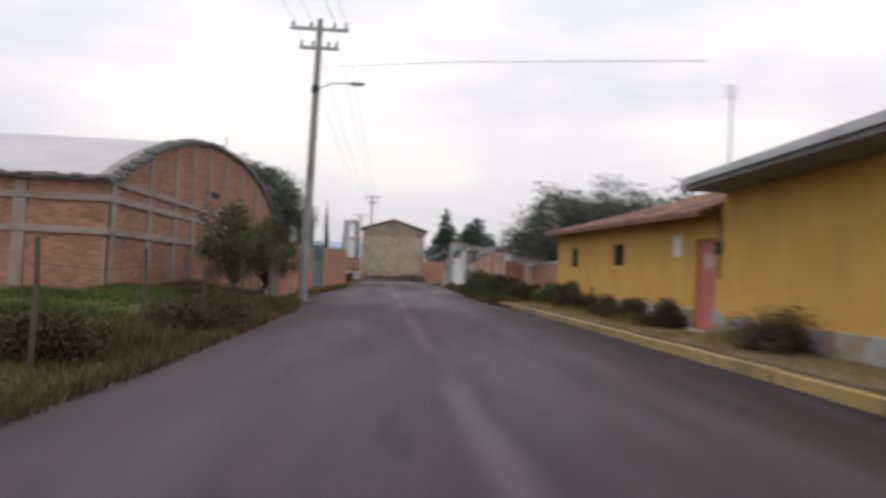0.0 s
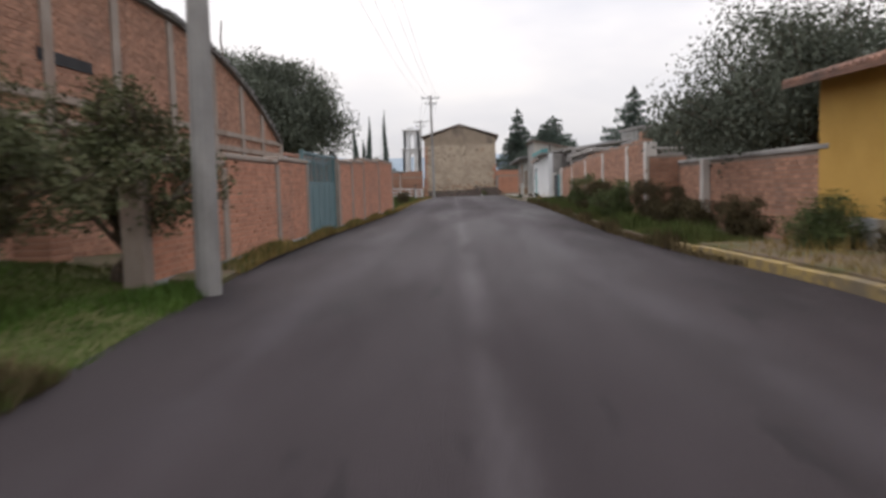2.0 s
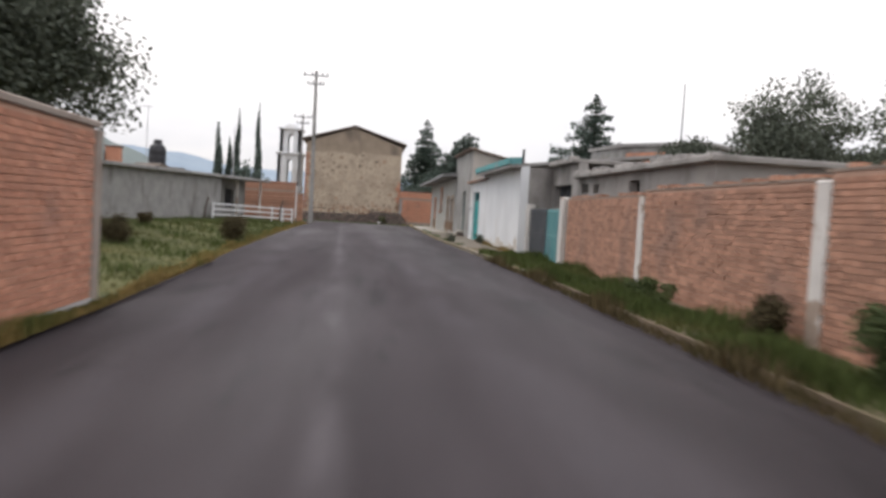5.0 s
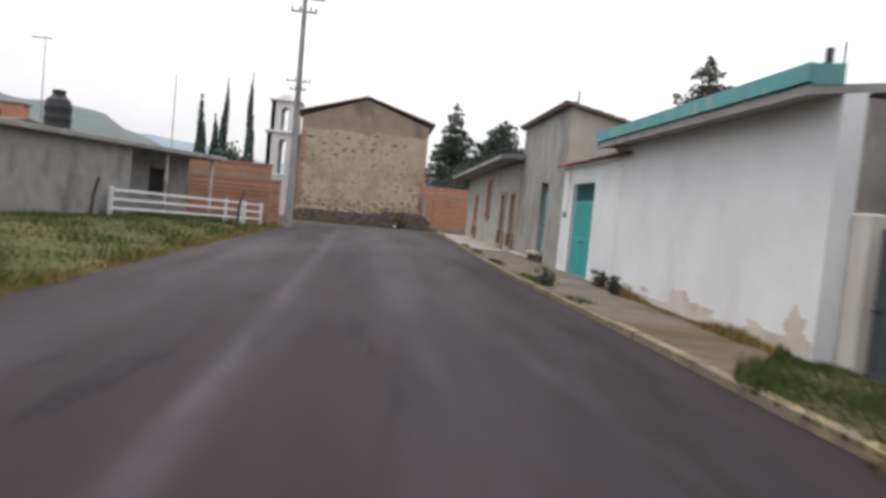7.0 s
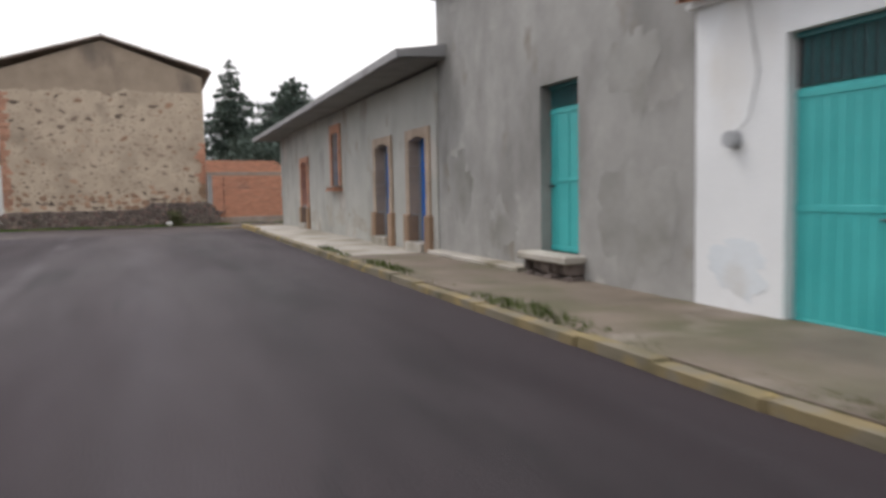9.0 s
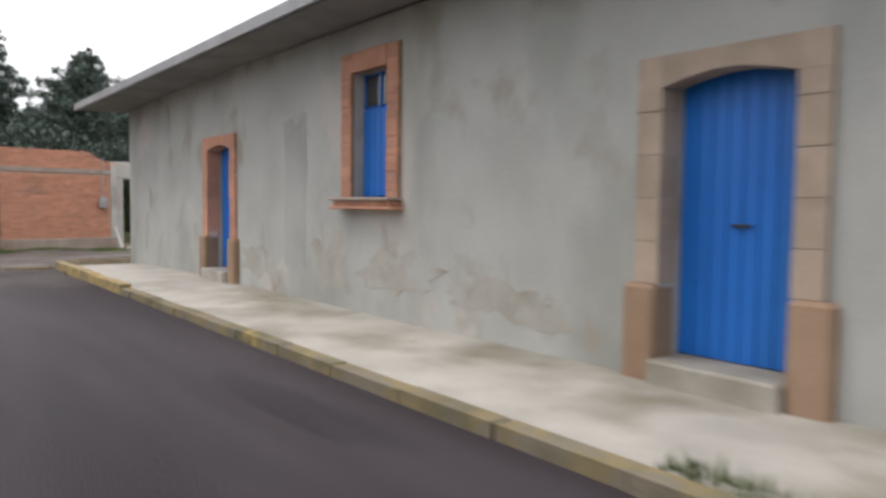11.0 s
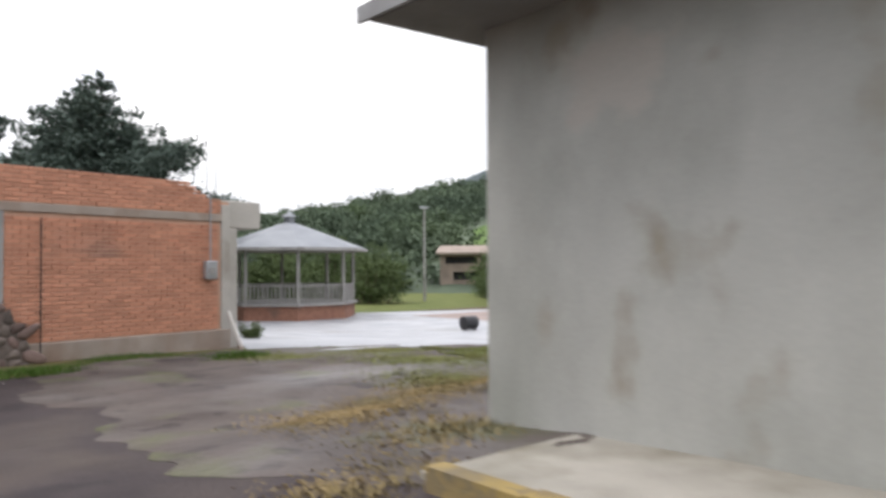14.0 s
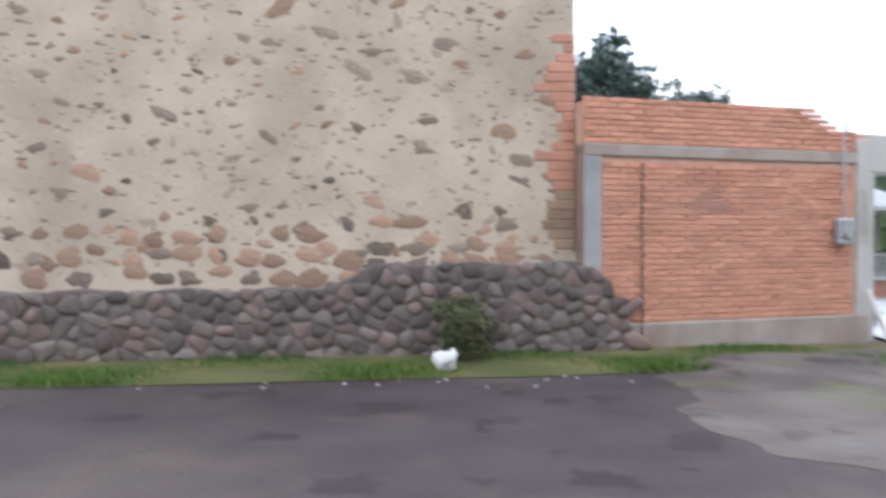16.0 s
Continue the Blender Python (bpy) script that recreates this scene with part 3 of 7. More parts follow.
for y in np.arange(104, 118.2, 0.7):
    k = (y - 104) / 13
    left, right = -5.2 - 60 * min(1, k * 3), 3.45 + 4 * max(0, min(1, (y - 107) / 3))
    xs2 = list(np.linspace(left, -6, 5)) + list(np.linspace(-5, right, 12)) if left < -6 else list(np.linspace(left, right, 17))
    rows.append([(x, y) for x in xs2])
setting("road_junction", sheet(rows, 0.03), "muddy_asphalt", "dark wet asphalt at the end of the street", "road")
track_left = lambda y: 2.6 + 0.55 * max(0, 110 - y) + 0.1 * max(0, y - 110) + 0.9 * noise.noise(Vector((y * 0.5, 1, 1))) + 0.4 * noise.noise(Vector((y * 2.1, 4, 1)))
rows = [[(x, y) for x in np.linspace(track_left(y), 16, 120)] + [(20, y), (25, y), (30, y)] for y in np.arange(107.6, 118.6, 0.12)]
mud = sheet(rows, 0.034)


def ruts(x, y):
    """Height of the trodden mud over the plain ground: long ruts along the track, lumps and hollows."""
    k = (y - 0.25 * x) * 1.0
    z = 0.03 * math.sin(k * 2.6 + 1.5 * noise.noise(Vector((x * 0.35, y * 0.35, 3)))) + 0.05 * noise.noise(Vector((x * 0.55, y * 1.1, 7))) + 0.02 * noise.noise(Vector((x * 2.5, y * 3.5, 9)))
    return max(0.0, z + 0.012) * float(smooth_step(0.0, 1.2, x - track_left(y)))


mud.v = [(x, y, z + ruts(x, y)) for x, y, z in mud.v]
setting("dirt_track", mud, "mud", "wet rutted muddy dirt track beside the square", "road", True)
rows = []
for k in np.linspace(0, 1, 60):
    row = []
    for q in np.linspace(0, 1, 48):
        x0 = 7.3 + 24 * q
        y0 = 117.9 + 0.35 * noise.noise(Vector((x0 * 0.7, 3, 3))) - 7.0 * max(0.0, q - 0.3)
        row.append((x0 + k * (9 + 8 * q), y0 + k * (24 - 6 * q)))
    rows.append(row)
setting("square", sheet(rows, 0.05), "plaza", "pale wet concrete village square", "square")


rows = [[(-7.0 + (edge(y) - 0.05 + 7.0) * k / 8, y) for k in range(9)] for y in np.arange(-20, 28, 1.0)]
setting("turf_field", sheet(rows, 0.012), "turf", "rough turf between the road and the warehouse", "grass")
rows = [[(-14.0 + (edge(y) - 0.05 + 14.0) * k / 12, y) for k in range(13)] for y in np.arange(53, 98, 1.0)]
setting("turf_lot", sheet(rows, 0.012), "turf", "weedy turf of the open lot", "grass")
rows = [[(x, y + (119.25 - y) * 0.0 + 0.1 * noise.noise(Vector((x * 0.8, 2, 5))) * (y < 117.5)) for x in np.linspace(-12, 7.5, 60)] for y in (117.3, 117.6, 118.0, 118.5, 119.25)]
setting("turf_strip", sheet(rows, 0.04), "turf", "strip of turf below the end wall", "grass")
turf_left = lambda y: float(np.interp(y, [110.4, 111.2, 113.2, 116.2, 117.6], [8.6, 9.2, 9.0, 10.5, 10.9])) + 0.4 * noise.noise(Vector((y * 1.1, 8, 1)))
rows = [[(turf_left(y) + (30 - turf_left(y)) * k / 50, y) for k in range(51)] for y in np.arange(110.4, 117.3, 0.3)]
setting("turf_square", sheet(rows, 0.06), "lawn", "green lawn beside the square", "grass")
rows = [[(x, y) for x in np.linspace(25.5, 46, 40)] for y in np.linspace(112, 136, 40)]
rows_far = [[(x, y) for x in np.linspace(8, 78, 40)] for y in np.linspace(140, 178, 30)]
setting("grass_far", sheet(rows_far, 0.03), "lawn", "green grass between the square and the slope", "grass")
setting("dirt_court", sheet(rows, 0.06), "pink_dirt", "pinkish dirt court beyond the square", "ground")


def kerb_run(name, y0, y1, mat, label, top=0.15):
    """A kerb of stones along the pavement, one stone a metre."""
    run = thing(name, label, "kerb", "", "structure")
    y = y0
    while y < y1 - 0.05:
        e = min(y + 1.0, y1)
        a, b = kerb(y), kerb(e)
        d = random.uniform(-0.012, 0.012)
        s = Mesh().prism([(a - 0.0 + d, y + 0.012), (b + d, e - 0.012), (b + 0.16 + d, e - 0.012), (a + 0.16 + d, y + 0.012)], 2, float(height(a, y)) - 0.1,
                         float(height(a, y)) + top + random.uniform(-0.01, 0.012))
        part("kerbstone", s, mat, run)
        y = e
    return run


kerb_run("kerb_south", -12, 30, "kerb_yellow", "worn yellow painted concrete kerb", 0.16)
kerb_run("kerb_middle", 58, 72, "kerb_faded", "faded yellow kerb overgrown with grass", 0.13)
kerb_run("kerb_white_house", 72, 86, "kerb_mossy", "flaking mossy yellow painted kerb", 0.11)
kerb_run("kerb_tower", 86, 102.5, "kerb_mossy", "mossy kerb with traces of yellow paint", 0.13)
kerb_run("kerb_grey_house", 102.5, 108.35, "kerb_yellow", "thick yellow painted kerb on the pavement's corner", 0.17)


def strip(x_of_a, x_of_b, y0, y1, z_of, name, mat, label, category):
    """A raised strip between two lines, with sides down to the ground."""
    s, vs, fs = Mesh(), [], []
    steps = np.arange(y0, y1 + 0.01, 0.5)
    for y in steps:
        a, b, z = x_of_a(y), x_of_b(y), z_of(y)
        for k in range(5):
            x = a + (b - a) * k / 4
            vs.append((x, y, float(height(x, y)) + z + 0.02 * noise.noise(Vector((x * 1.3, y * 1.3, 2)))))
        vs.append((b, y, float(height(b, y)) - 0.2))
        vs.append((a, y, float(height(a, y)) - 0.2))
    for i in range(len(steps) - 1):
        fs += [(7 * i + k, 7 * i + (k + 1) % 7, 7 * i + 7 + (k + 1) % 7, 7 * i + 7 + k) for k in range(7)]
    fs += [tuple(range(7)), tuple(range(7 * len(steps) - 7, 7 * len(steps)))]
    return setting(name, s.add(vs, fs), mat, label, category)


strip(lambda y: kerb(y) + 0.16, lambda y: 5.8, -12, 29.5, lambda y: 0.2, "pavement_south", "bank", "bare damp earth path along the yellow house", "pavement")
strip(lambda y: kerb(y) + 0.05, lambda y: 5.0 + 0.04 * max(0, y - 46), 29.5, 58, lambda y: 0.14, "verge_middle", "bank", "overgrown earth verge below the brick wall", "verge")
strip(lambda y: kerb(y) + 0.16, lambda y: 5.8, 58, 72, lambda y: 0.12, "verge_gates", "bank", "grassy verge in front of the gates", "verge")
strip(lambda y: kerb(y) + 0.16, lambda y: 5.4, 72, 90.6, lambda y: 0.12, "pavement_white_house", "pavement_dirty", "dirty cracked concrete pavement", "pavement")
strip(lambda y: kerb(y) + 0.16, lambda y: 5.4 + 0.05 * max(0.0, y - 104.0), 90.6, 108.7, lambda y: 0.085, "pavement_grey_house", "pavement", "pale worn concrete pavement", "pavement")
strip(lambda y: -3.78, lambda y: edge(y) + 0.02, 26, 53, lambda y: 0.1, "verge_left", "bank", "narrow earth verge along the brick wall", "verge")


# ---------------------------------------------------------------- walls, doors and windows
def pierced(mesh, x0, x1, y0, y1, z0, z1, holes=()):
    """A wall that runs along y, in one piece, with openings (ya, yb, za, zb)."""
    cy = sorted({y0, y1, *[h[0] for h in holes], *[h[1] for h in holes]})
    cz = sorted({z0, z1, *[h[2] for h in holes], *[h[3] for h in holes]})
    full = lambda i, j: 0 <= i < len(cy) - 1 and 0 <= j < len(cz) - 1 and not any(
        h[0] <= cy[i] + 1e-6 and h[1] >= cy[i + 1] - 1e-6 and h[2] <= cz[j] + 1e-6 and h[3] >= cz[j + 1] - 1e-6 for h in holes)
    at = lambda k, i, j: (k * len(cy) + i) * len(cz) + j
    vs = [(x, y, z) for x in (x0, x1) for y in cy for z in cz]
    fs = []
    for i in range(len(cy) - 1):
        for j in range(len(cz) - 1):
            if full(i, j):
                fs += [(at(0, i, j), at(0, i, j + 1), at(0, i + 1, j + 1), at(0, i + 1, j)), (at(1, i, j), at(1, i + 1, j), at(1, i + 1, j + 1), at(1, i, j + 1))]
                if not full(i - 1, j):
                    fs.append((at(0, i, j), at(1, i, j), at(1, i, j + 1), at(0, i, j + 1)))
                if not full(i + 1, j):
                    fs.append((at(0, i + 1, j), at(0, i + 1, j + 1), at(1, i + 1, j + 1), at(1, i + 1, j)))
                if not full(i, j - 1):
                    fs.append((at(0, i, j), at(0, i + 1, j), at(1, i + 1, j), at(1, i, j)))
                if not full(i, j + 1):
                    fs.append((at(0, i, j + 1), at(1, i, j + 1), at(1, i + 1, j + 1), at(0, i + 1, j + 1)))
    return mesh.add(vs, fs)


def sheet_door(owner, name, x, y0, y1, z0, z1, mat, label, ribs=6, transom=0.0, leaves=1, handle=True):
    """A sheet-metal door or gate facing the street: leaves with upright ribs, a rail frame and a barred transom above."""
    top = z1 - transom
    width = (y1 - y0) / leaves
    main = part(name, Mesh().box(x + 0.035, x + 0.05, y0 + 0.01, y1 - 0.01, z0, top), mat, owner, label)
    for i in range(leaves):
        a, b = y0 + i * width + 0.012, y0 + (i + 1) * width - 0.012
        leaf = part("leaf", Mesh().box(x, x + 0.03, a, b, z0 + 0.02, top - 0.02, 0.004), mat, main)
        for k in range(ribs):
            c = a + (b - a) * (k + 0.5) / ribs
            part("rib", Mesh().box(x - 0.011, x + 0.002, c - 0.018, c + 0.018, z0 + 0.1, top - 0.1, 0.005), mat, main)
        for z in (z0 + 0.05, (z0 + top) / 2, top - 0.07):
            part("rail", Mesh().box(x - 0.012, x + 0.002, a, b, z - 0.03, z + 0.03, 0.004), mat, main)
        if handle:
            side = a + 0.1 if i % 2 else b - 0.1
            part("handle", Mesh().box(x - 0.05, x - 0.012, side - 0.03, side + 0.08, (z0 + top) / 2 - 0.1, (z0 + top) / 2 - 0.07, 0.006), "iron", main, "dark iron latch")
    if transom:
        part("transom_back", Mesh().box(x + 0.02, x + 0.03, y0, y1, top, z1), "dark", main)
        for k in range(int((y1 - y0) / 0.1) + 1):
            c = y0 + 0.03 + k * 0.1
            if c < y1 - 0.02:
                part("bar", Mesh().box(x - 0.012, x + 0.012, c - 0.009, c + 0.009, top, z1 - 0.02), "teal_dark" if "teal" in mat else mat, main)
        part("lintel_rail", Mesh().box(x - 0.015, x + 0.02, y0, y1, z1 - 0.05, z1, 0.004), "teal_dark" if "teal" in mat else mat, main)
    return main


def stone_trim(owner, x, ya, yb, z0, zi, zo, width, name="stone_surround", mat="cantera"):
    """A carved surround of an opening ya..yb: blocks up both jambs on wide bases, and a low-arched lintel."""
    trim = part(name, Mesh().box(x + 0.02, x + 0.03, ya - width + 0.02, ya - width + 0.04, z0 + 0.2, zo - 0.1), mat, owner, "carved stone surround on brown bases")
    for side in (0, 1):
        lo, hi = (ya - width, ya + 0.004) if side == 0 else (yb - 0.004, yb + width)
        part("base_block", Mesh().box(x - 0.10, x + 0.18, lo - (0.08 if side == 0 else 0), hi + (0.08 if side else 0), z0, z0 + 0.78, 0.03), "cantera_base", trim, "brown stone base")
        z = z0 + 0.78
        while z < zi - 0.05:
            t = min(z + 0.33, zi)
            d = random.uniform(-0.006, 0.006)
            part("block", Mesh().box(x - 0.05 + d, x + 0.18, lo, hi, z + 0.0015, t - 0.0015, 0.004), mat, trim)
            z = t
    n = 7
    for k in range(n):
        a, b = ya - width + (yb - ya + 2 * width) * k / n, ya - width + (yb - ya + 2 * width) * (k + 1) / n
        def under(y):
            q = np.clip((y - ya) / (yb - ya), 0, 1)
            return zi + 0.09 * math.sin(math.pi * q) if ya < y < yb else zi
        part("voussoir", Mesh().prism([(a + 0.001, under(a)), (b - 0.001, under(b)), (b - 0.001, zo), (a + 0.001, zo)], 0, x - 0.05, x + 0.18), mat, trim)
    return trim


def tile_edge(owner, x, y0, y1, z, mat, dx=0.32, rise=0.06, step=0.17, name="tile"):
    """A course of half-round clay tiles across the top of a wall."""
    shape = Mesh()
    n = 6
    outer = [(0.085 * math.cos(math.pi * i / n), 0.06 * math.sin(math.pi * i / n)) for i in range(n + 1)]
    inner = [(0.07 * math.cos(math.pi * i / n), 0.045 * math.sin(math.pi * i / n)) for i in range(n, -1, -1)]
    ring = outer + inner
    m = len(ring)
    vs = [(0, a, b) for a, b in ring] + [(dx, a * 0.85, b + rise) for a, b in ring]
    fs = [(i, (i + 1) % m, m + (i + 1) % m, m + i) for i in range(m)]
    fs += [(i, i + 1, m - 2 - i, m - 1 - i) for i in range(n)] + [(m + m - 1 - i, m + m - 2 - i, m + i + 1, m + i) for i in range(n)]
    data = shape.add(vs, fs).data(name, M[mat])
    y = y0 + 0.09
    while y < y1:
        ob = new(name, data)
        ob.parent = owner
        ob.location = (x + random.uniform(-0.02, 0.02), y, z + random.uniform(-0.01, 0.01))
        ob.rotation_euler = (random.uniform(-0.05, 0.05), random.uniform(-0.03, 0.03), random.uniform(-0.04, 0.04))
        y += step


def tiled_slope(name, owner, x0, x1, y0, y1, z0, z1, mat, label="", dip=0.0):
    """A slope of rows of half-round tiles, rising from x0 to x1, as one mesh over a board."""
    s = Mesh()
    nx = max(3, int(abs(x1 - x0) / 0.34))
    for c in np.arange(y0, y1, 0.19):
        for k in range(nx):
            a, b = x0 + (x1 - x0) * k / nx, x0 + (x1 - x0) * (k + 1.12) / nx
            low = -dip * (1 - (c - y0) / (y1 - y0))
            za, zb = z0 + (z1 - z0) * k / nx, z0 + (z1 - z0) * (k + 1.12) / nx
            j = random.uniform(-0.012, 0.012)
            pro = [(-0.085, 0.0), (-0.06, 0.045), (0, 0.065), (0.06, 0.045), (0.085, 0.0)]
            vs = [(a, c + 0.09 + p + j, za + q + 0.02 + low * (1 - k / nx)) for p, q in pro] + [(b, c + 0.09 + p * 0.85 + j, zb + q * 0.7 + low * (1 - min(1, (k + 1.12) / nx))) for p, q in pro]
            s.add(vs, [(i, i + 1, 6 + i, 5 + i) for i in range(4)] + [(0, 1, 2, 3, 4)])
    s.add([(x0, y0, z0 - 0.06 - dip), (x1, y0, z1 - 0.06), (x1, y0, z1 + 0.01), (x0, y0, z0 + 0.01 - dip), (x0, y1, z0 - 0.06), (x1, y1, z1 - 0.06), (x1, y1, z1 + 0.01), (x0, y1, z0 + 0.01)],
          [(0, 1, 2, 3), (7, 6, 5, 4), (0, 4, 5, 1), (3, 2, 6, 7), (0, 3, 7, 4), (1, 5, 6, 2)])
    return part(name, s, mat, owner, label)


def shell(mesh, ring, x0, x1, low, high):
    """A bent sheet along a line of (y, z) points, from x0 to x1, low to high about the line."""
    n = len(ring)
    vs = [(x, y, z + t) for x in (x0, x1) for t in (low, high) for y, z in ring]
    at = lambda i, j, k: (2 * i + j) * n + k
    fs = []
    for k in range(n - 1):
        fs += [(at(0, 1, k), at(1, 1, k), at(1, 1, k + 1), at(0, 1, k + 1)), (at(0, 0, k), at(0, 0, k + 1), at(1, 0, k + 1), at(1, 0, k)),
               (at(0, 0, k), at(0, 1, k), at(0, 1, k + 1), at(0, 0, k + 1)), (at(1, 0, k), at(1, 0, k + 1), at(1, 1, k + 1), at(1, 1, k))]
    for k in (0, n - 1):
        fs.append((at(0, 0, k), at(1, 0, k), at(1, 1, k), at(0, 1, k)))
    return mesh.add(vs, fs)


def lathe(mesh, x, y, prof, n=20):
    """A turned body: (radius, z) points."""
    vs = [(x + r * math.cos(2 * math.pi * i / n), y + r * math.sin(2 * math.pi * i / n), z) for r, z in prof for i in range(n)]
    fs = [(k * n + i, k * n + (i + 1) % n, (k + 1) * n + (i + 1) % n, (k + 1) * n + i) for k in range(len(prof) - 1) for i in range(n)]
    return mesh.add(vs, fs + [tuple(range(n)), tuple(range((len(prof) - 1) * n, len(prof) * n))])


# ---- yellow house
yellow = thing("yellow_house", "long ochre yellow single-storey house with grey base", "house")
HOLES = [(15.2, 16.15, 0.2, 1.93), (26.0, 26.85, 1.5, 2.12), (20.9, 21.9, 1.5, 2.06)]
part("wall", pierced(Mesh(), 5.75, 6.1, 14.9, 29.2, 0.0, 2.36, HOLES), "yellow", yellow)
part("wall_head", Mesh().prism([(14.9, 2.36), (29.2, 2.36), (29.2, 2.8), (14.9, 2.42)], 0, 5.752, 6.1), "yellow", yellow)
part("wall_near", Mesh().box(5.73, 6.1, -12, 14.9, 0.0, 2.84), "yellow", yellow)
part("end_wall", Mesh().box(6.1, 11, 28.9, 29.2, 0, 2.9), "yellow", yellow)
part("back_wall", Mesh().box(11, 11.3, -12, 28.8, 0, 3.4), "yellow", yellow)
base = Mesh()
for a, b, h in ((-12, 9, 0.5), (9, 14.9, 0.54)):
    base.box(5.705, 5.74, a, b, 0.1, h, 0.01)
for a, b in ((14.9, 15.2), (16.15, 22), (22, 29.2)):
    base.box(5.72, 5.76, a, b, 0.1, 0.62 + 0.03 * math.sin(a), 0.01)
part("painted_base", base, "yellow_base", yellow, "flaking blue-grey painted base")
d = sheet_door(yellow, "door", 5.82, 15.2, 16.15, 0.24, 1.93, "red_door", "faded red sheet door", 3)
part("sill", Mesh().box(5.62, 6.0, 15.12, 16.25, 0.12, 0.24, 0.02), "concrete", yellow)
for a, b, c, e in HOLES[1:]:
    w = part("window", Mesh().box(5.95, 5.97, a, b, c, e), "dark", yellow, "small deep unglazed window")
    for k in range(4):
        y = a + (b - a) * (k + 0.5) / 4
        part("bar", Mesh().tube((5.86, y, c), (5.86, y, e), 0.01, n=6), "iron", w)
    part("frame", Mesh().box(5.80, 5.88, a, a + 0.05, c, e), "wood_dark", w)
    part("frame", Mesh().box(5.80, 5.88, b - 0.05, b, c, e), "wood_dark", w)
part("notice", Mesh().box(5.735, 5.748, 16.9, 17.3, 1.64, 2.06, 0.003), "white", yellow, "small white painted panel")
tiled_slope("roof", yellow, 5.28, 8.6, 14.92, 29.5, 2.72, 3.62, "rust_roof", "brown weathered clay tile roof", 0.38)
part("roof_back", Mesh().prism([(8.6, 3.6), (11.6, 3.0), (11.6, 2.9), (8.6, 3.5)], 1, 14.9, 29.1), "rust_roof", yellow)
part("roof_near", Mesh().prism([(4.95, 2.78), (9.2, 3.5), (9.2, 3.62), (4.95, 2.9)], 1, -12.3, 14.95), "roof_sheet", yellow, "grey sheet roof with a deep eave")
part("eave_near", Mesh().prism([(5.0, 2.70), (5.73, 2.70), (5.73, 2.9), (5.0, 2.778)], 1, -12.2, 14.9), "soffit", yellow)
part("gable_end", Mesh().prism([(6.1, 2.3), (9.2, 2.3), (9.2, 3.5), (6.1, 2.97)], 1, 14.6, 14.9), "yellow", yellow)
part("conduit", Mesh().tube((5.70, 14.97, 1.2), (5.70, 14.97, 2.4), 0.018).box(5.64, 5.73, 14.9, 15.05, 1.62, 1.85, 0.01), "iron", yellow, "dark meter box and conduit")
mast = thing("roof_antenna", "thin crooked metal antenna mast on the yellow house", "antenna")
part("mast", Mesh().limb([(6.4, 16.3, 2.6), (6.42, 16.3, 4.2), (6.38, 16.25, 5.0)], 0.022, 0.016), "steel", mast)
for k in range(5):
    part("rod", Mesh().tube((6.22, 16.25, 4.98 - 0.06 * k), (6.54, 16.25, 4.98 - 0.06 * k), 0.006, n=5), "steel", mast)

# ---- low building with gates between the brick wall and the white house
lot = thing("gate_house", "low grey rendered building behind two sheet gates", "house")
part("wall", pierced(Mesh(), 6.5, 6.8, 66.2, 69.6, 0, 3.35, [(66.95, 69.2, 1.88, 2.66)]), "block_wall", lot)
part("wall_low", pierced(Mesh(), 6.5, 6.8, 56.5, 66.2, 0, 2.82, [(65.0, 65.75, 2.33, 2.64), (63.95, 64.5, 2.32, 2.6), (60.6, 61.4, 2.3, 2.6)]), "block_wall", lot)
part("window_dark", Mesh().box(6.72, 6.74, 66.95, 69.2, 1.88, 2.66), "dark", lot, "dark open window")
for y in (67.7, 68.55):
    part("mullion", Mesh().box(6.6, 6.66, y - 0.03, y + 0.03, 1.88, 2.66, 0.005), "gate_dark", lot)
for a, b in ((65.0, 65.75), (63.95, 64.5), (60.6, 61.4)):
    part("window_dark", Mesh().box(6.74, 6.76, a, b, 2.3, 2.66), "dark", lot, "small dark opening")
part("roof", Mesh().box(6.3, 11, 66.2, 69.5, 3.35, 3.47, 0.02), "block_wall", lot)
part("roof_low", Mesh().box(6.3, 11, 56.3, 66.2, 2.82, 2.95, 0.02), "block_wall", lot)
rng0 = random.Random(3)
for k in range(46):
    y = 56.5 + k * 0.285
    z = 3.44 if y > 66.2 else 2.92
    part("rubble", Mesh().box(6.32 + rng0.uniform(0, 0.1), 6.6, y, y + rng0.uniform(0.15, 0.3), z, z + rng0.uniform(0.05, 0.16), 0.02), "block_wall", lot)
part("side_wall", Mesh().box(6.8, 11, 56.5, 56.8, 0, 2.82), "block_wall", lot)
part("gate_pier", Mesh().box(5.55, 5.85, 64.3, 64.7, 0, 2.15, 0.03), "white_post", lot, "flaking white pier")
part("gate_pier", Mesh().box(5.58, 5.85, 69.25, 69.58, 0, 1.95, 0.03), "white_post", lot, "flaking white pier")
sheet_door(lot, "gate", 5.66, 64.75, 66.65, 0.1, 1.78, "teal_pale", "weathered pale teal sheet gate", 11)
sheet_door(lot, "gate", 5.66, 66.72, 69.12, 0.1, 1.80, "gate_dark", "dark grey steel sheet gate", 10, leaves=1)

# ---- white house
white = thing("white_house", "whitewashed house with teal roof edge and double gate", "house")
part("wall", pierced(Mesh(), 5.32, 5.62, 69.6, 82.95, -0.1, 3.02, [(79.65, 81.8, 0.04, 2.58)]), "white", white)
part("end_wall", Mesh().box(5.62, 10.5, 69.6, 69.9, 0, 3.3), "block_wall", white)
flake_y = np.arange(69.65, 79.3, 0.33)
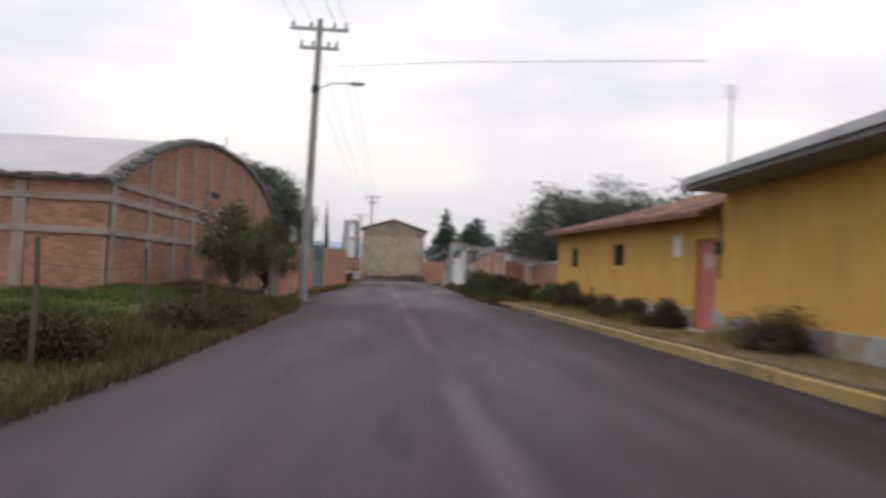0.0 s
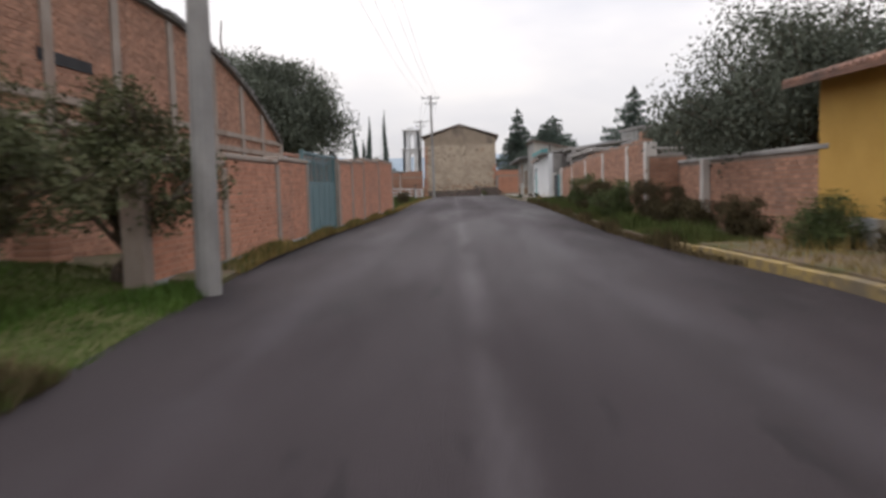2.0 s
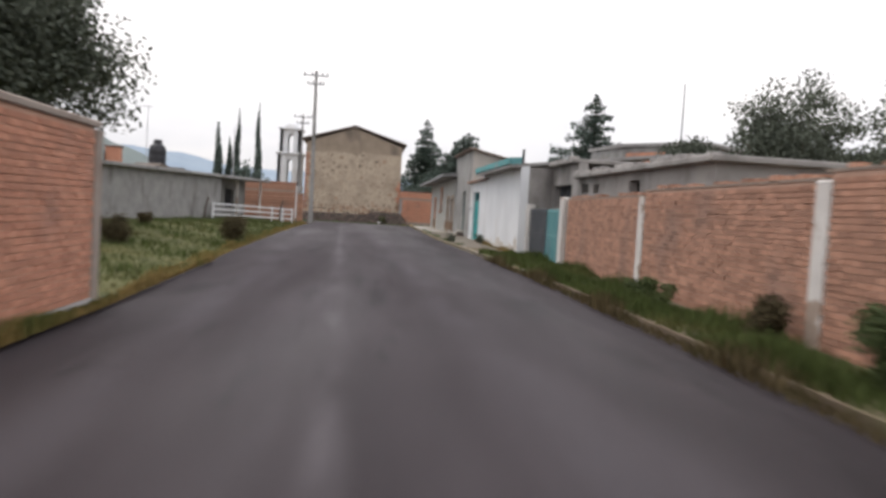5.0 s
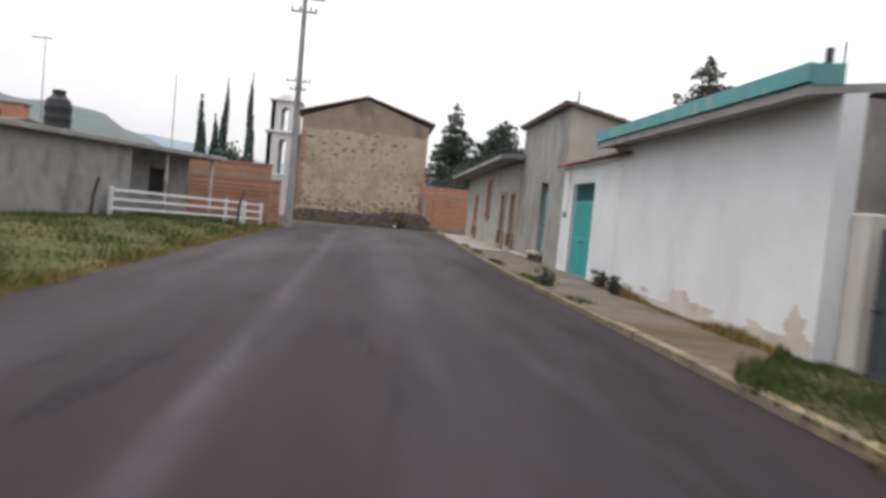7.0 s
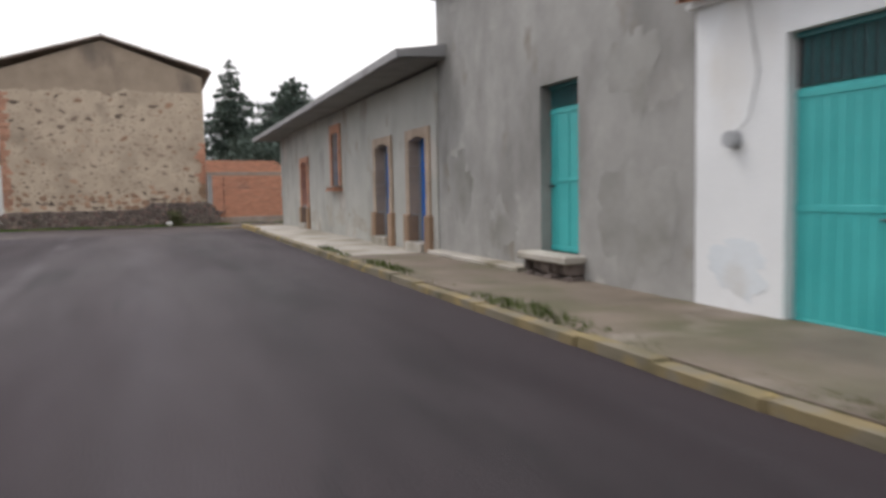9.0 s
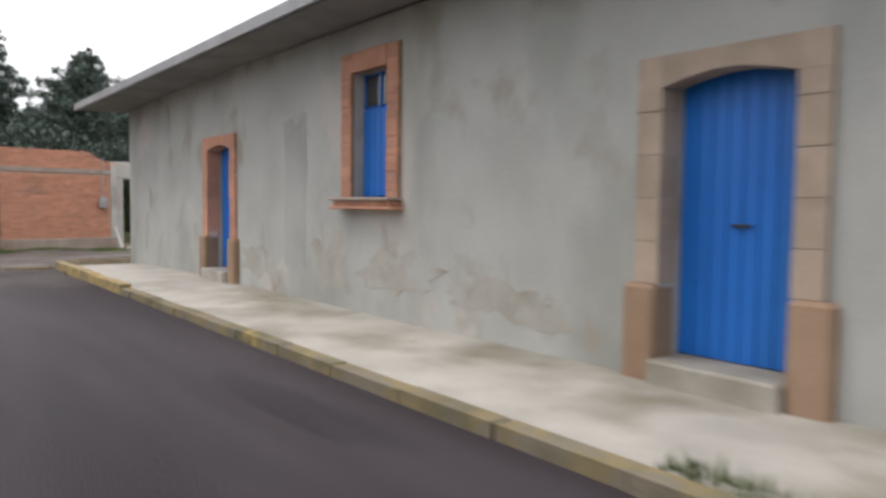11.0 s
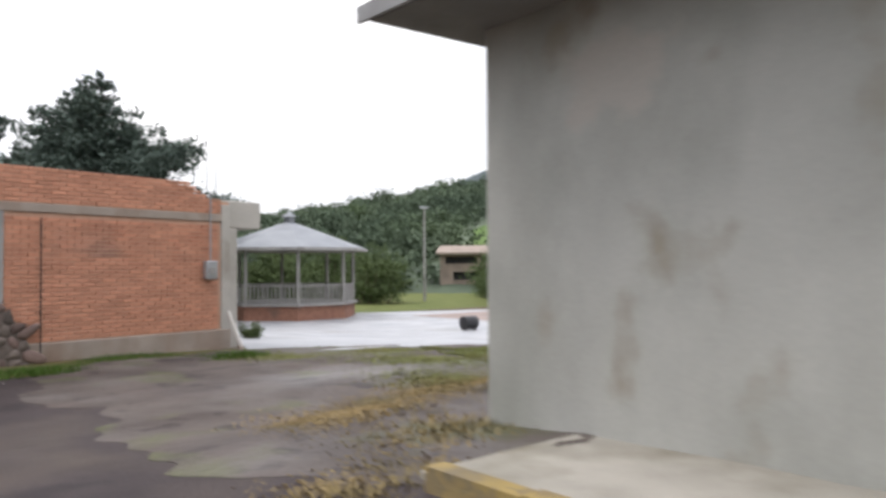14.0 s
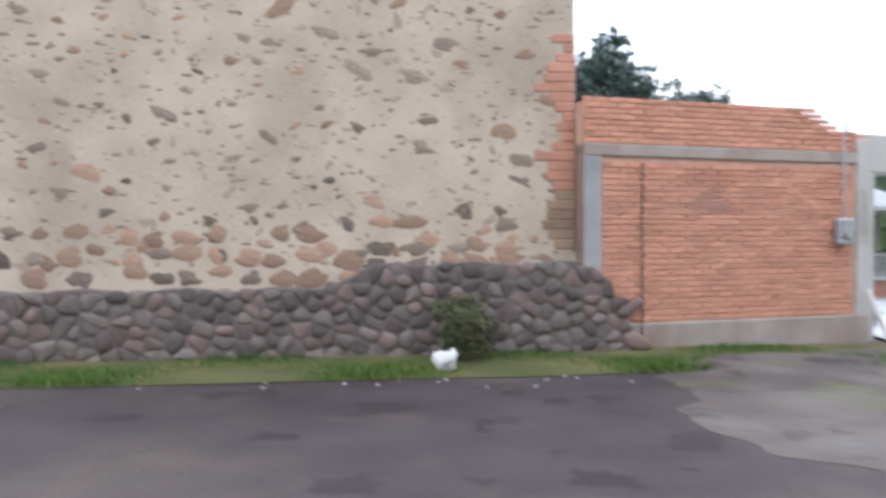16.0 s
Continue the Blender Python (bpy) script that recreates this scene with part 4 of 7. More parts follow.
flake_top = [0.25 + 0.09 * noise.noise(Vector((y * 0.9, 3, 1))) + 0.05 * noise.noise(Vector((y * 3.1, 5, 1))) + (0.12 if y < 71.0 else 0) for y in flake_y]
flake = Mesh().prism([(flake_y[0], 0.0), (flake_y[-1], 0.0)] + [(y, z) for y, z in zip(flake_y[::-1], flake_top[::-1])], 0, 5.309, 5.33)
part("flaked_base", flake, "flaked", white, "bare flaking mortar along the base")
sheet_door(white, "gate", 5.42, 79.65, 81.8, 0.06, 2.58, "teal", "bright teal double sheet-metal gate", 7, transom=0.46, leaves=2)
part("threshold", Mesh().box(5.2, 5.62, 79.58, 81.87, 0.0, 0.1, 0.02), "pavement", white)
part("meter", Mesh().tube((5.34, 82.39, 1.72), (5.22, 82.39, 1.72), 0.09, 0.08, 16), "steel", white, "round grey electricity meter")
part("meter_wire", Mesh().limb([(5.3, 82.4, 1.75), (5.29, 82.2, 1.9), (5.3, 82.1, 2.3), (5.3, 82.25, 3.0)], 0.005, 0.005, 5), "wire", white)
part("parapet", Mesh().box(5.24, 5.7, 77.9, 83.0, 3.02, 3.08, 0.01), "white", white)
tile_edge(white, 5.08, 77.0, 81.6, 3.07, "rust_roof", 0.5, 0.1)
tile_edge(white, 5.08, 81.6, 83.0, 3.07, "orange_tile", 0.5, 0.1)
part("roof", Mesh().prism([(4.88, 3.26), (11, 4.05), (11, 4.16), (4.88, 3.37)], 1, 69.6, 78.3), "concrete", white, "sloping concrete roof slab")
part("fascia", Mesh().prism([(4.84, 3.40), (4.90, 3.40), (4.90, 3.62), (4.84, 3.62)], 1, 69.55, 78.3), "teal_edge", white, "teal painted roof edge")
part("roof_upstand", Mesh().prism([(4.9, 3.37), (5.3, 3.42), (5.3, 3.66), (4.9, 3.62)], 1, 69.58, 78.28), "teal_pale", white)
part("soffit_wedge", Mesh().prism([(5.32, 3.02), (5.62, 3.02), (5.62, 3.36), (5.32, 3.32)], 1, 69.6, 78.3), "white", white)
part("vent_pipe", Mesh().tube((5.5, 70.3, 3.5), (5.5, 70.3, 4.0), 0.05), "iron", white)

# ---- grey tower house
tower = thing("tall_grey_house", "tall narrow grey cement house with teal door", "house")
part("wall", pierced(Mesh(), 5.34, 5.64, 82.99, 90.2, -0.1, 4.9, [(85.2, 86.2, 0.38, 2.72)]), "grey_render", tower)
part("side_coat", Mesh().prism([(5.344, 2.9), (11, 2.9), (11, 3.7), (5.64, 4.89), (5.344, 4.89)], 1, 82.962, 82.985), "pale_cement", tower, "pale smooth cement coat on the side")
part("side_wall", Mesh().prism([(5.644, -0.1), (11, -0.1), (11, 3.69), (5.644, 4.88)], 1, 82.99, 83.26), "grey_render", tower)
part("side_wall", Mesh().prism([(5.64, -0.1), (11, -0.1), (11, 3.7), (5.64, 4.9)], 1, 89.9, 90.2), "grey_render", tower)
tiled_slope("roof", tower, 11.2, 5.15, 82.8, 90.35, 3.7, 4.98, "verge_tile", "dark brown clay tile roof")
tile_edge(tower, 5.2, 82.85, 90.3, 4.93, "verge_tile", 0.25, 0.04)
sheet_door(tower, "door", 5.50, 85.2, 86.2, 0.42, 2.72, "teal", "narrow teal sheet door with barred transom", 3, transom=0.3)
part("step", Mesh().box(5.02, 5.36, 85.02, 86.36, 0.33, 0.44, 0.025), "pavement", tower, "worn concrete door slab")
rng_step = random.Random(11)
for k in range(9):
    y = 85.05 + k * 0.142
    part("step_rubble", Mesh().box(5.06 + rng_step.uniform(0, 0.1), 5.36, y, y + rng_step.uniform(0.1, 0.15), 0.04, 0.15 + rng_step.uniform(-0.03, 0.03), 0.03), "dark_mortar", tower, "rough stones under the door slab")
    part("step_rubble", Mesh().box(5.10 + rng_step.uniform(0, 0.1), 5.36, y, y + rng_step.uniform(0.1, 0.14), 0.17, 0.325, 0.03), "plinth_stone", tower, "rough stones under the door slab")
part("wall_foot", Mesh().box(5.06, 5.36, 86.45, 90.2, 0.0, 0.19, 0.02), "pavement", tower, "low pale concrete footing along the wall")
part("roof_finial", Mesh().tube((5.5, 83.0, 4.95), (5.5, 83.0, 5.35), 0.02), "iron", tower)

# ---- long grey house
grey = thing("grey_house", "long grey cement house with blue doors in orange stone surrounds", "house")
DOORS = [(90.75, 91.75), (93.2, 94.25), (102.82, 103.85)]
WIN = (98.05, 98.85, 1.5, 3.03)
holes = [(a, b, 0.2, 2.5) for a, b in DOORS] + [WIN]
long_wall = pierced(Mesh(), 5.30, 5.62, 90.2, 109.3, -0.2, 3.62, holes)
long_wall.v = [(x + 0.2, y + 0.4, z) if y > 109 else (x, y, z) for x, y, z in long_wall.v]   # the far end bears away from the street
part("wall", long_wall, "grey_plaster", grey)
part("end_wall", Mesh().prism([(5.824, -0.3), (13, -1.6), (13, 4.6), (5.824, 3.6)], 1, 109.38, 109.7), "grey_plaster", grey)
part("back_wall", Mesh().box(13.003, 13.3, 90.2, 109.7, -0.3, 4.6), "grey_plaster", grey)
for a, b in DOORS:
    stone_trim(grey, 5.30, a, b, 0.05, 2.32, 2.56, 0.22, mat="cantera" if a > 100 else "cantera_pale")
    main = part("door", Mesh().box(5.56, 5.575, a, b, 0.26, 2.52), "blue", grey, "bright blue plank double door")
    for k in range(8):
        y = a + (b - a) * k / 8
        part("plank", Mesh().box(5.53, 5.56, y + 0.004, y + (b - a) / 8 - 0.004, 0.28, 2.52, 0.005), "blue", main)
    part("handle", Mesh().box(5.49, 5.53, (a + b) / 2 - 0.08, (a + b) / 2 + 0.07, 1.28, 1.305, 0.006), "iron", main, "iron hasp")
    part("threshold", Mesh().box(5.12, 5.62, a + 0.006, b - 0.006, 0.02, 0.27, 0.02), "pavement", grey)
a, b, lo, hi = WIN
trim = part("window_surround", Mesh().box(5.262, 5.36, a - 0.235, a - 0.004, lo, hi + 0.24).box(5.262, 5.36, b + 0.004, b + 0.235, lo, hi + 0.24), "cantera_base", grey, "orange brick window surround")
rng_jamb = random.Random(21)
for y0, y1 in ((a - 0.24, a), (b, b + 0.24)):
    z = lo + 0.004
    while z < hi + 0.2:
        tall = rng_jamb.uniform(0.075, 0.125)
        part("brick", Mesh().box(5.238 + rng_jamb.uniform(0, 0.012), 5.29, y0 + rng_jamb.uniform(0, 0.012), y1 - 0.001, z, min(z + tall - 0.003, hi + 0.24), 0.005), "cantera", trim)
        z += tall
part("lintel", Mesh().box(5.235, 5.36, a + 0.003, b - 0.003, hi, hi + 0.24, 0.012), "cantera", trim)
part("sill", Mesh().box(5.08, 5.46, a - 0.28, b + 0.3, lo - 0.035, lo, 0.01), "column_stained", trim, "thin cement sill")
for k in range(9):
    y = a - 0.25 + k * (b - a + 0.5) / 9
    part("sill_brick", Mesh().box(5.13, 5.31, y + 0.004, y + (b - a + 0.5) / 9 - 0.002, lo - 0.105, lo - 0.037, 0.01), "cantera", trim)
part("sill_ledge", Mesh().box(5.10, 5.31, a - 0.3, b + 0.32, lo - 0.14, lo - 0.107, 0.01), "cantera", trim)
win = part("window", Mesh().box(5.47, 5.49, a, b, lo, hi), "blue", grey, "bright blue wooden window shutters")
for k in range(6):
    y = a + (b - a) * k / 6
    part("plank", Mesh().box(5.43, 5.47, y + 0.004, y + (b - a) / 6 - 0.004, lo + 0.02, hi - 0.45, 0.006), "blue", win)
for k in range(2):
    y0, y1 = a + (b - a) * k / 2 + 0.03, a + (b - a) * (k + 1) / 2 - 0.03
    part("pane", Mesh().box(5.445, 5.455, y0, y1, hi - 0.4, hi - 0.04), "pane_glass", win, "dark glass pane")
    part("stile", Mesh().box(5.43, 5.47, y0 - 0.028, y0, hi - 0.43, hi, 0.004), "blue", win)
part("stile", Mesh().box(5.43, 5.47, b - 0.03, b - 0.002, hi - 0.43, hi, 0.004), "blue", win)
def long_slab(outline, y0, y1, lift):
    """An outline of (x, z) swept along y, higher at its near end by lift."""
    n = len(outline)
    vs = [(x, y0, z + lift) for x, z in outline] + [(x, y1, z) for x, z in outline]
    return Mesh().add(vs, [tuple(range(n)), tuple(range(2 * n - 1, n - 1, -1))] + [(i, (i + 1) % n, n + (i + 1) % n, n + i) for i in range(n)])


part("roof", long_slab([(4.44, 3.585), (13.6, 4.97), (13.6, 5.07), (4.44, 3.69)], 89.75, 110.2, 0.14), "roof_sheet", grey, "grey sheet roof with wide eave")
part("eave_board", long_slab([(4.40, 3.55), (4.438, 3.55), (4.438, 3.70), (4.40, 3.70)], 89.73, 110.22, 0.14), "pale_sheet", grey, "pale grey eave board")
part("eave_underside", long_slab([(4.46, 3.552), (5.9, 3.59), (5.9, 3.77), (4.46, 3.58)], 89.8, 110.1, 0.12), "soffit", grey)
part("eave_end", Mesh().prism([(4.44, 3.70), (5.34, 3.74), (5.34, 3.96), (4.44, 3.835)], 1, 89.735, 89.747), "pale_sheet", grey)


def render_patch(owner, x, y0, y1, z0, z1, mat, label, seed, square=0.85, ragged=0.16):
    """A thin later coat of cement on a wall, with an uneven outline."""
    out = []
    for k in range(40):
        a = 2 * math.pi * k / 40
        c, s = math.cos(a), math.sin(a)
        m = max(abs(c), abs(s)) ** square
        j = 1 + ragged * noise.noise(Vector((c * 2, s * 2, seed * 1.37))) + 0.5 * ragged * noise.noise(Vector((c * 5, s * 5, seed * 1.37)))
        out.append(((y0 + y1) / 2 + (y1 - y0) / 2 * c / m * j, (z0 + z1) / 2 + (z1 - z0) / 2 * s / m * j))
    part("render_patch", Mesh().prism(out, 0, x - 0.004, x + 0.02), mat, owner, label)


render_patch(grey, 5.30, 100.15, 100.85, 0.5, 2.6, "dark_patch", "darker cement patch", 1)
for k, (y0, y1, z0, z1) in enumerate(((101.2, 102.4, 0.3, 0.75), (104.15, 104.9, 0.35, 1.05), (99.1, 99.9, 0.35, 1.2), (95.2, 96.8, 0.3, 0.7), (97.2, 98.6, 0.4, 0.85))):
    render_patch(grey, (5.303 if y0 < 103.8 else 5.33) - 0.0011 * k, y0, y1, z0, z1, "damp_stain", "brownish damp stain on the cement", 60 + k, 0.15, 0.7)
for k, (y0, y1, z0, z1) in enumerate(((87.2, 88.3, 0.35, 1.1), (88.6, 89.7, 0.8, 2.0), (83.6, 84.5, 2.2, 3.1))):
    render_patch(tower, 5.342 - 0.0013 * k, y0, y1, z0, z1, "tower_patch", "uneven darker cement patch", 80 + k, 0.15, 0.7)
render_patch(tower, 5.34, 83.3, 84.7, 0.3, 1.6, "tower_patch", "darker cement patch", 5, 0.2, 0.6)
for k, (y0, y1, z0, z1) in enumerate(((69.75, 70.25, 0.16, 0.7), (70.7, 71.3, 0.2, 0.42), (72.3, 73.6, 0.2, 0.4), (73.3, 74.1, 0.24, 0.55), (75.2, 75.6, 0.3, 0.42), (76.2, 77.3, 0.2, 0.36))):
    render_patch(white, 5.318 - 0.0022 * k, y0, y1, z0, z1, "flaked", "bare mortar where the whitewash has flaked", 20 + k, 0.2, 0.55)
for k, (y0, y1, z0, z1) in enumerate(((78.2, 79.4, 0.3, 0.7), (82.0, 82.7, 0.3, 0.8))):
    render_patch(white, 5.3195, y0, y1, z0, z1, "bluewash", "bluish newer limewash patch", 40 + k, 0.1, 0.6)

# ---------------------------------------------------------------- brickwork
BRICK = Mesh().box(-0.125, 0.125, -0.02, 0.02, -0.031, 0.031, 0.006)


def brick_panel(owner, origin, along, out, length, z0, z1, mat, singles, stretch=None, top=None):
    """Bricks on the face of a wall. along, out: level unit ways; singles: how many are parts of their own, within stretch of the run."""
    along, out = Vector((*along, 0)), Vector((*out, 0))
    yaw = math.atan2(along.y, along.x)
    data = BRICK.data("brick", M[mat])
    joined, made = Mesh(), 0
    rows = int((z1 - z0) / 0.078)
    spots = []
    for r in range(rows):
        z = z0 + 0.04 + r * 0.078
        s = -0.13 * (r % 2)
        while s < length:
            a, b = max(0.0, s), min(length, s + 0.25)
            if b - a > 0.06 and (top is None or z < top(a)):
                spots.append((a, b, z))
            s += 0.262
    inside = [q for q in spots if stretch and stretch[0] <= q[0] <= stretch[1] and q[1] - q[0] > 0.24]
    chosen = set(inside[::1][:singles]) if singles else set()
    for a, b, z in spots:
        d = random.uniform(-0.006, 0.006)
        at = Vector(origin) + along * ((a + b) / 2) + out * (d - 0.013)
        if (a, b, z) in chosen:
            ob = new("brick", data)
            ob.parent = owner
            ob.location = (at.x, at.y, z)
            ob.rotation_euler = (0, 0, yaw)
        else:
            m = Matrix.Translation((at.x, at.y, z)) @ Matrix.Rotation(yaw, 4, "Z")
            joined.box(-(b - a) / 2 + 0.001, (b - a) / 2 - 0.001, -0.02, 0.02, -0.031, 0.031, 0.0, m)
    if joined.v:
        tagged(part("brickwork", joined, mat, owner), kind="stuff")


# ---- street wall on the west side, with its gate
wl_ = thing("wall_street", "red brick street wall with grey concrete columns", "wall", "", "structure")
PANELS = [(25.7, 28.3), (28.6, 31.5), (31.8, 34.2), (38.55, 40.6), (40.9, 43.1), (43.35, 47.2), (47.5, 52.25)]
TOPS = [1.62, 1.75, 1.82, 2.0, 2.08, 2.2, 2.32]
for (a, b), h in zip(PANELS, TOPS):
    part("mortar", Mesh().box(-3.95, -3.72, a - 0.01, b + 0.01, 0.0, h), "mortar", wl_)
    part("footing", Mesh().box(-3.97, -3.66, a, b, -0.05, 0.16, 0.02), "concrete", wl_)
    part("coping", Mesh().box(-3.99, -3.68, a - 0.145, b + 0.145, h, h + 0.09, 0.015), "column_stained", wl_, "rough stained concrete coping beam")
for c, h in ((25.56, 1.6), (28.45, 1.6), (31.65, 1.74), (34.3, 1.8), (38.45, 1.98), (40.75, 1.98), (43.22, 2.06), (47.35, 2.18), (52.38, 2.3)):
    part("column", Mesh().box(-3.975, -3.69, c - 0.12, c + 0.12, -0.05, h, 0.015), "column_stained", wl_)
for i, ((a, b), h) in enumerate(zip(PANELS, TOPS)):
    brick_panel(wl_, (-3.715, a, 0), (0, 1), (1, 0), b - a, 0.16, h, "brick", 150 if i in (1, 3) else 0, (0.0, 4.0))
sheet_gate = thing("street_gate", "weathered blue-green sheet gate with open lattice top", "gate")
sheet_door(sheet_gate, "gate_leaf", -3.86, 34.45, 38.32, 0.18, 1.42, "gate_blue", "", 6, leaves=2)
# the gate faces east: a frame and a light lattice above the sheet
part("post", Mesh().box(-3.9, -3.8, 34.38, 34.47, 0.05, 2.16, 0.01), "gate_blue", sheet_gate)
part("post", Mesh().box(-3.9, -3.8, 38.28, 38.36, 0.05, 2.16, 0.01), "gate_blue", sheet_gate)
part("top_rail", Mesh().box(-3.89, -3.82, 34.4, 38.35, 2.08, 2.14, 0.01), "gate_blue", sheet_gate)
for k in range(1, 6):
    part("upright", Mesh().box(-3.875, -3.835, 34.45 + k * 0.645 - 0.02, 34.45 + k * 0.645 + 0.02, 1.4, 2.1), "gate_blue", sheet_gate)
lattice = Mesh()
for k in range(45):
    y = 34.48 + k * 0.0855
    lattice.box(-3.86, -3.852, y, y + 0.014, 1.42, 2.08)
for k in range(9):
    lattice.box(-3.852, -3.846, 34.47, 38.3, 1.46 + k * 0.072, 1.472 + k * 0.072)
tagged(part("lattice", lattice, "gate_blue", sheet_gate, "fine wire lattice"), kind="stuff")
for k in range(6):
    part("front_rib", Mesh().box(-3.815, -3.80, 34.6 + k * 0.7, 34.64 + k * 0.7, 0.2, 1.4, 0.004), "gate_blue", sheet_gate)

shed = thing("tiled_shed", "low shed with a dark clay tile roof behind the gate", "shed")
part("wall", Mesh().box(-9.5, -6.2, 46.0, 51.5, 0, 2.3), "brick_old", shed)
tiled_slope("roof", shed, -5.8, -9.6, 45.7, 51.8, 2.35, 3.1, "rust_roof")

# ---- wall on the east side
we = thing("wall_lot", "weathered red brick wall with flaking white posts", "wall", "", "structure")
EAST = [(38.2, 40.45, 2.3), (40.75, 44.95, 2.3), (45.25, 50.65, 2.27), (50.95, 57.25, 2.18), (57.55, 64.1, 2.08)]
wall_x = lambda y: 4.98 + 0.0375 * max(0.0, y - 46)


def slanted(a, b, x0, x1, z0, z1):
    """A block that follows the wall's line from a to b, x0 to x1 from its face."""
    xa, xb = wall_x(a), wall_x(b)
    return Mesh().prism([(xa + x0, a), (xb + x0, b), (xb + x1, b), (xa + x1, a)], 2, z0, z1)


for i, (a, b, h) in enumerate(EAST):
    part("mortar", slanted(a - 0.01, b + 0.01, 0, 0.24, 0.0, h), "mortar_worn", we)
    part("coping", slanted(a - 0.15, b + 0.15, -0.012, 0.25, h, h + 0.035), "mortar_old", we)
    y = a
    while y < b - 0.3:
        wide = random.uniform(0.16, 0.27)
        if random.random() < 0.7:
            part("loose_brick", slanted(y, y + wide, random.uniform(-0.02, 0.03), random.uniform(0.15, 0.24), h + 0.035, h + random.uniform(0.07, 0.11)), "brick_worn", we)
        y += wide + random.uniform(0.02, 0.2)
    px = wall_x(a)
    part("post", Mesh().box(px - 0.05, px + 0.26, a - 0.31, a - 0.01, 0.0, h - 0.003, 0.02), "white_post", we, "flaking whitewashed post")
    run = Vector((wall_x(b) - px, b - a))
    brick_panel(we, (px - 0.005, a, 0), run.normalized(), (-1, 0), run.length, 0.1, h, "brick_worn", 120 if i in (1, 2) else 0, (0, 4))
part("mortar", Mesh().box(5.78, 6.0, 28.85, 37.7, 0.0, 1.65), "mortar_old", we)
part("return_wall", Mesh().box(4.98, 6.0, 37.7, 37.95, 0.0, 1.9), "mortar_old", we)
brick_panel(we, (5.0, 37.695, 0), (1, 0), (0, -1), 0.98, 0.05, 1.9, "brick_worn", 0)
part("coping", Mesh().box(5.74, 6.04, 28.85, 37.7, 1.65, 1.75, 0.02), "concrete", we)
part("post", Mesh().box(5.6, 5.85, 34.9, 35.15, 0.0, 1.7, 0.02), "white_post", we, "flaking whitewashed post")
brick_panel(we, (5.775, 28.9, 0), (0, 1), (-1, 0), 8.7, 0.1, 1.65, "brick_worn", 0)

back_house = thing("brick_house", "two-storey brick and grey house behind the brick wall", "house")
SHAPE = [(14.7, 92.5), (15.3, 87.8), (18.6, 83.5), (24.0, 87.5), (20.0, 94.5)]
part("wall", Mesh().prism(SHAPE, 2, 0, 6.1), "grey_render", back_house)
HS, HE = Vector((15.3, 87.8)), Vector((18.6, 83.5))
hw = (HE - HS).normalized()
part("brick_face", Mesh().add([(*(HS + hw * s + Vector((hw.y, -hw.x)) * o), z) for s in (0.3, 5.2) for o in (-0.05, 0.06) for z in (2.0, 5.75)], [(0, 1, 3, 2), (4, 6, 7, 5), (0, 4, 5, 1), (2, 3, 7, 6), (0, 2, 6, 4), (1, 5, 7, 3)]), "brick", back_house, "brick wall panel")
part("roof_slab", Mesh().prism([(p[0] + (p[0] - 18.5) * 0.04, p[1] + (p[1] - 89) * 0.04) for p in SHAPE], 2, 6.1, 6.3), "concrete", back_house)

# ---- warehouse with an arched front
ware = thing("warehouse", "two-storey brick warehouse with arched gable and concrete bands", "warehouse")
ARC_A, ARC_B, ARC_Z, ARC_RISE = 20.8, 44.6, 2.9, 2.5
def arch(y):
    q = (y - (ARC_A + ARC_B) / 2) / ((ARC_B - ARC_A) / 2)
    return ARC_Z + ARC_RISE * max(0.0, 1 - abs(q) ** 2.3)
part("wall", Mesh().box(-7.4, -7.03, 20.55, 44.9, 0.0, 2.9), "mortar_worn", ware)
part("side_wall", Mesh().box(-26, -7.03, 20.53, 20.9, 0.0, 2.9), "mortar_worn", ware)
n = 40
ring = [(ARC_A + (ARC_B - ARC_A) * i / n, arch(ARC_A + (ARC_B - ARC_A) * i / n)) for i in range(n + 1)]
part("arched_gable", Mesh().prism([(ARC_A, 2.9)] + ring + [(ARC_B, 2.9)], 0, -7.4, -7.03), "mortar_worn", ware)
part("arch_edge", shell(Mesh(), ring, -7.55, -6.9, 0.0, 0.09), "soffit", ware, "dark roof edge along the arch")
part("vault_roof", shell(Mesh(), ring, -34, -7.4, -0.02, 0.05), "silver_roof", ware, "curved galvanised roof")
part("side_wall", Mesh().box(-34.1, -7.4, 44.5, 44.9, 0.0, 2.9), "mortar_worn", ware)
part("back_wall", Mesh().prism([(ARC_A, 0.0)] + ring + [(ARC_B, 0.0)], 0, -34.2, -34.0), "mortar_worn", ware)
COLS = [20.78, 23.4, 25.7, 27.6, 29.5, 32.0, 34.8, 37.7, 40.2, 42.4, 44.75]
for c in COLS:
    part("column", Mesh().box(-7.1, -6.97, c - 0.16, c + 0.16, 0.0, max(2.9, arch(c) if ARC_A < c < ARC_B else 2.9) - 0.05, 0.012), "column_stained", ware)
SIDE = [-9.1, -11.4, -13.7, -16.0, -18.3, -20.6, -22.9, -25.2]
for c in SIDE:
    part("column", Mesh().box(c - 0.16, c + 0.16, 20.46, 20.58, 0.0, 2.85, 0.012), "column_stained", ware)
for z, h in ((1.62, 0.17), (2.42, 0.16), (2.84, 0.15)):
    part("band", Mesh().box(-7.12, -6.955, 20.6, 44.9, z, z + h, 0.012), "column_stained", ware, "concrete band")
    if z > 2.7:
        continue
    part("band", Mesh().box(-26, -6.95, 20.445, 20.6, z, z + h, 0.012), "column_stained", ware, "concrete band")
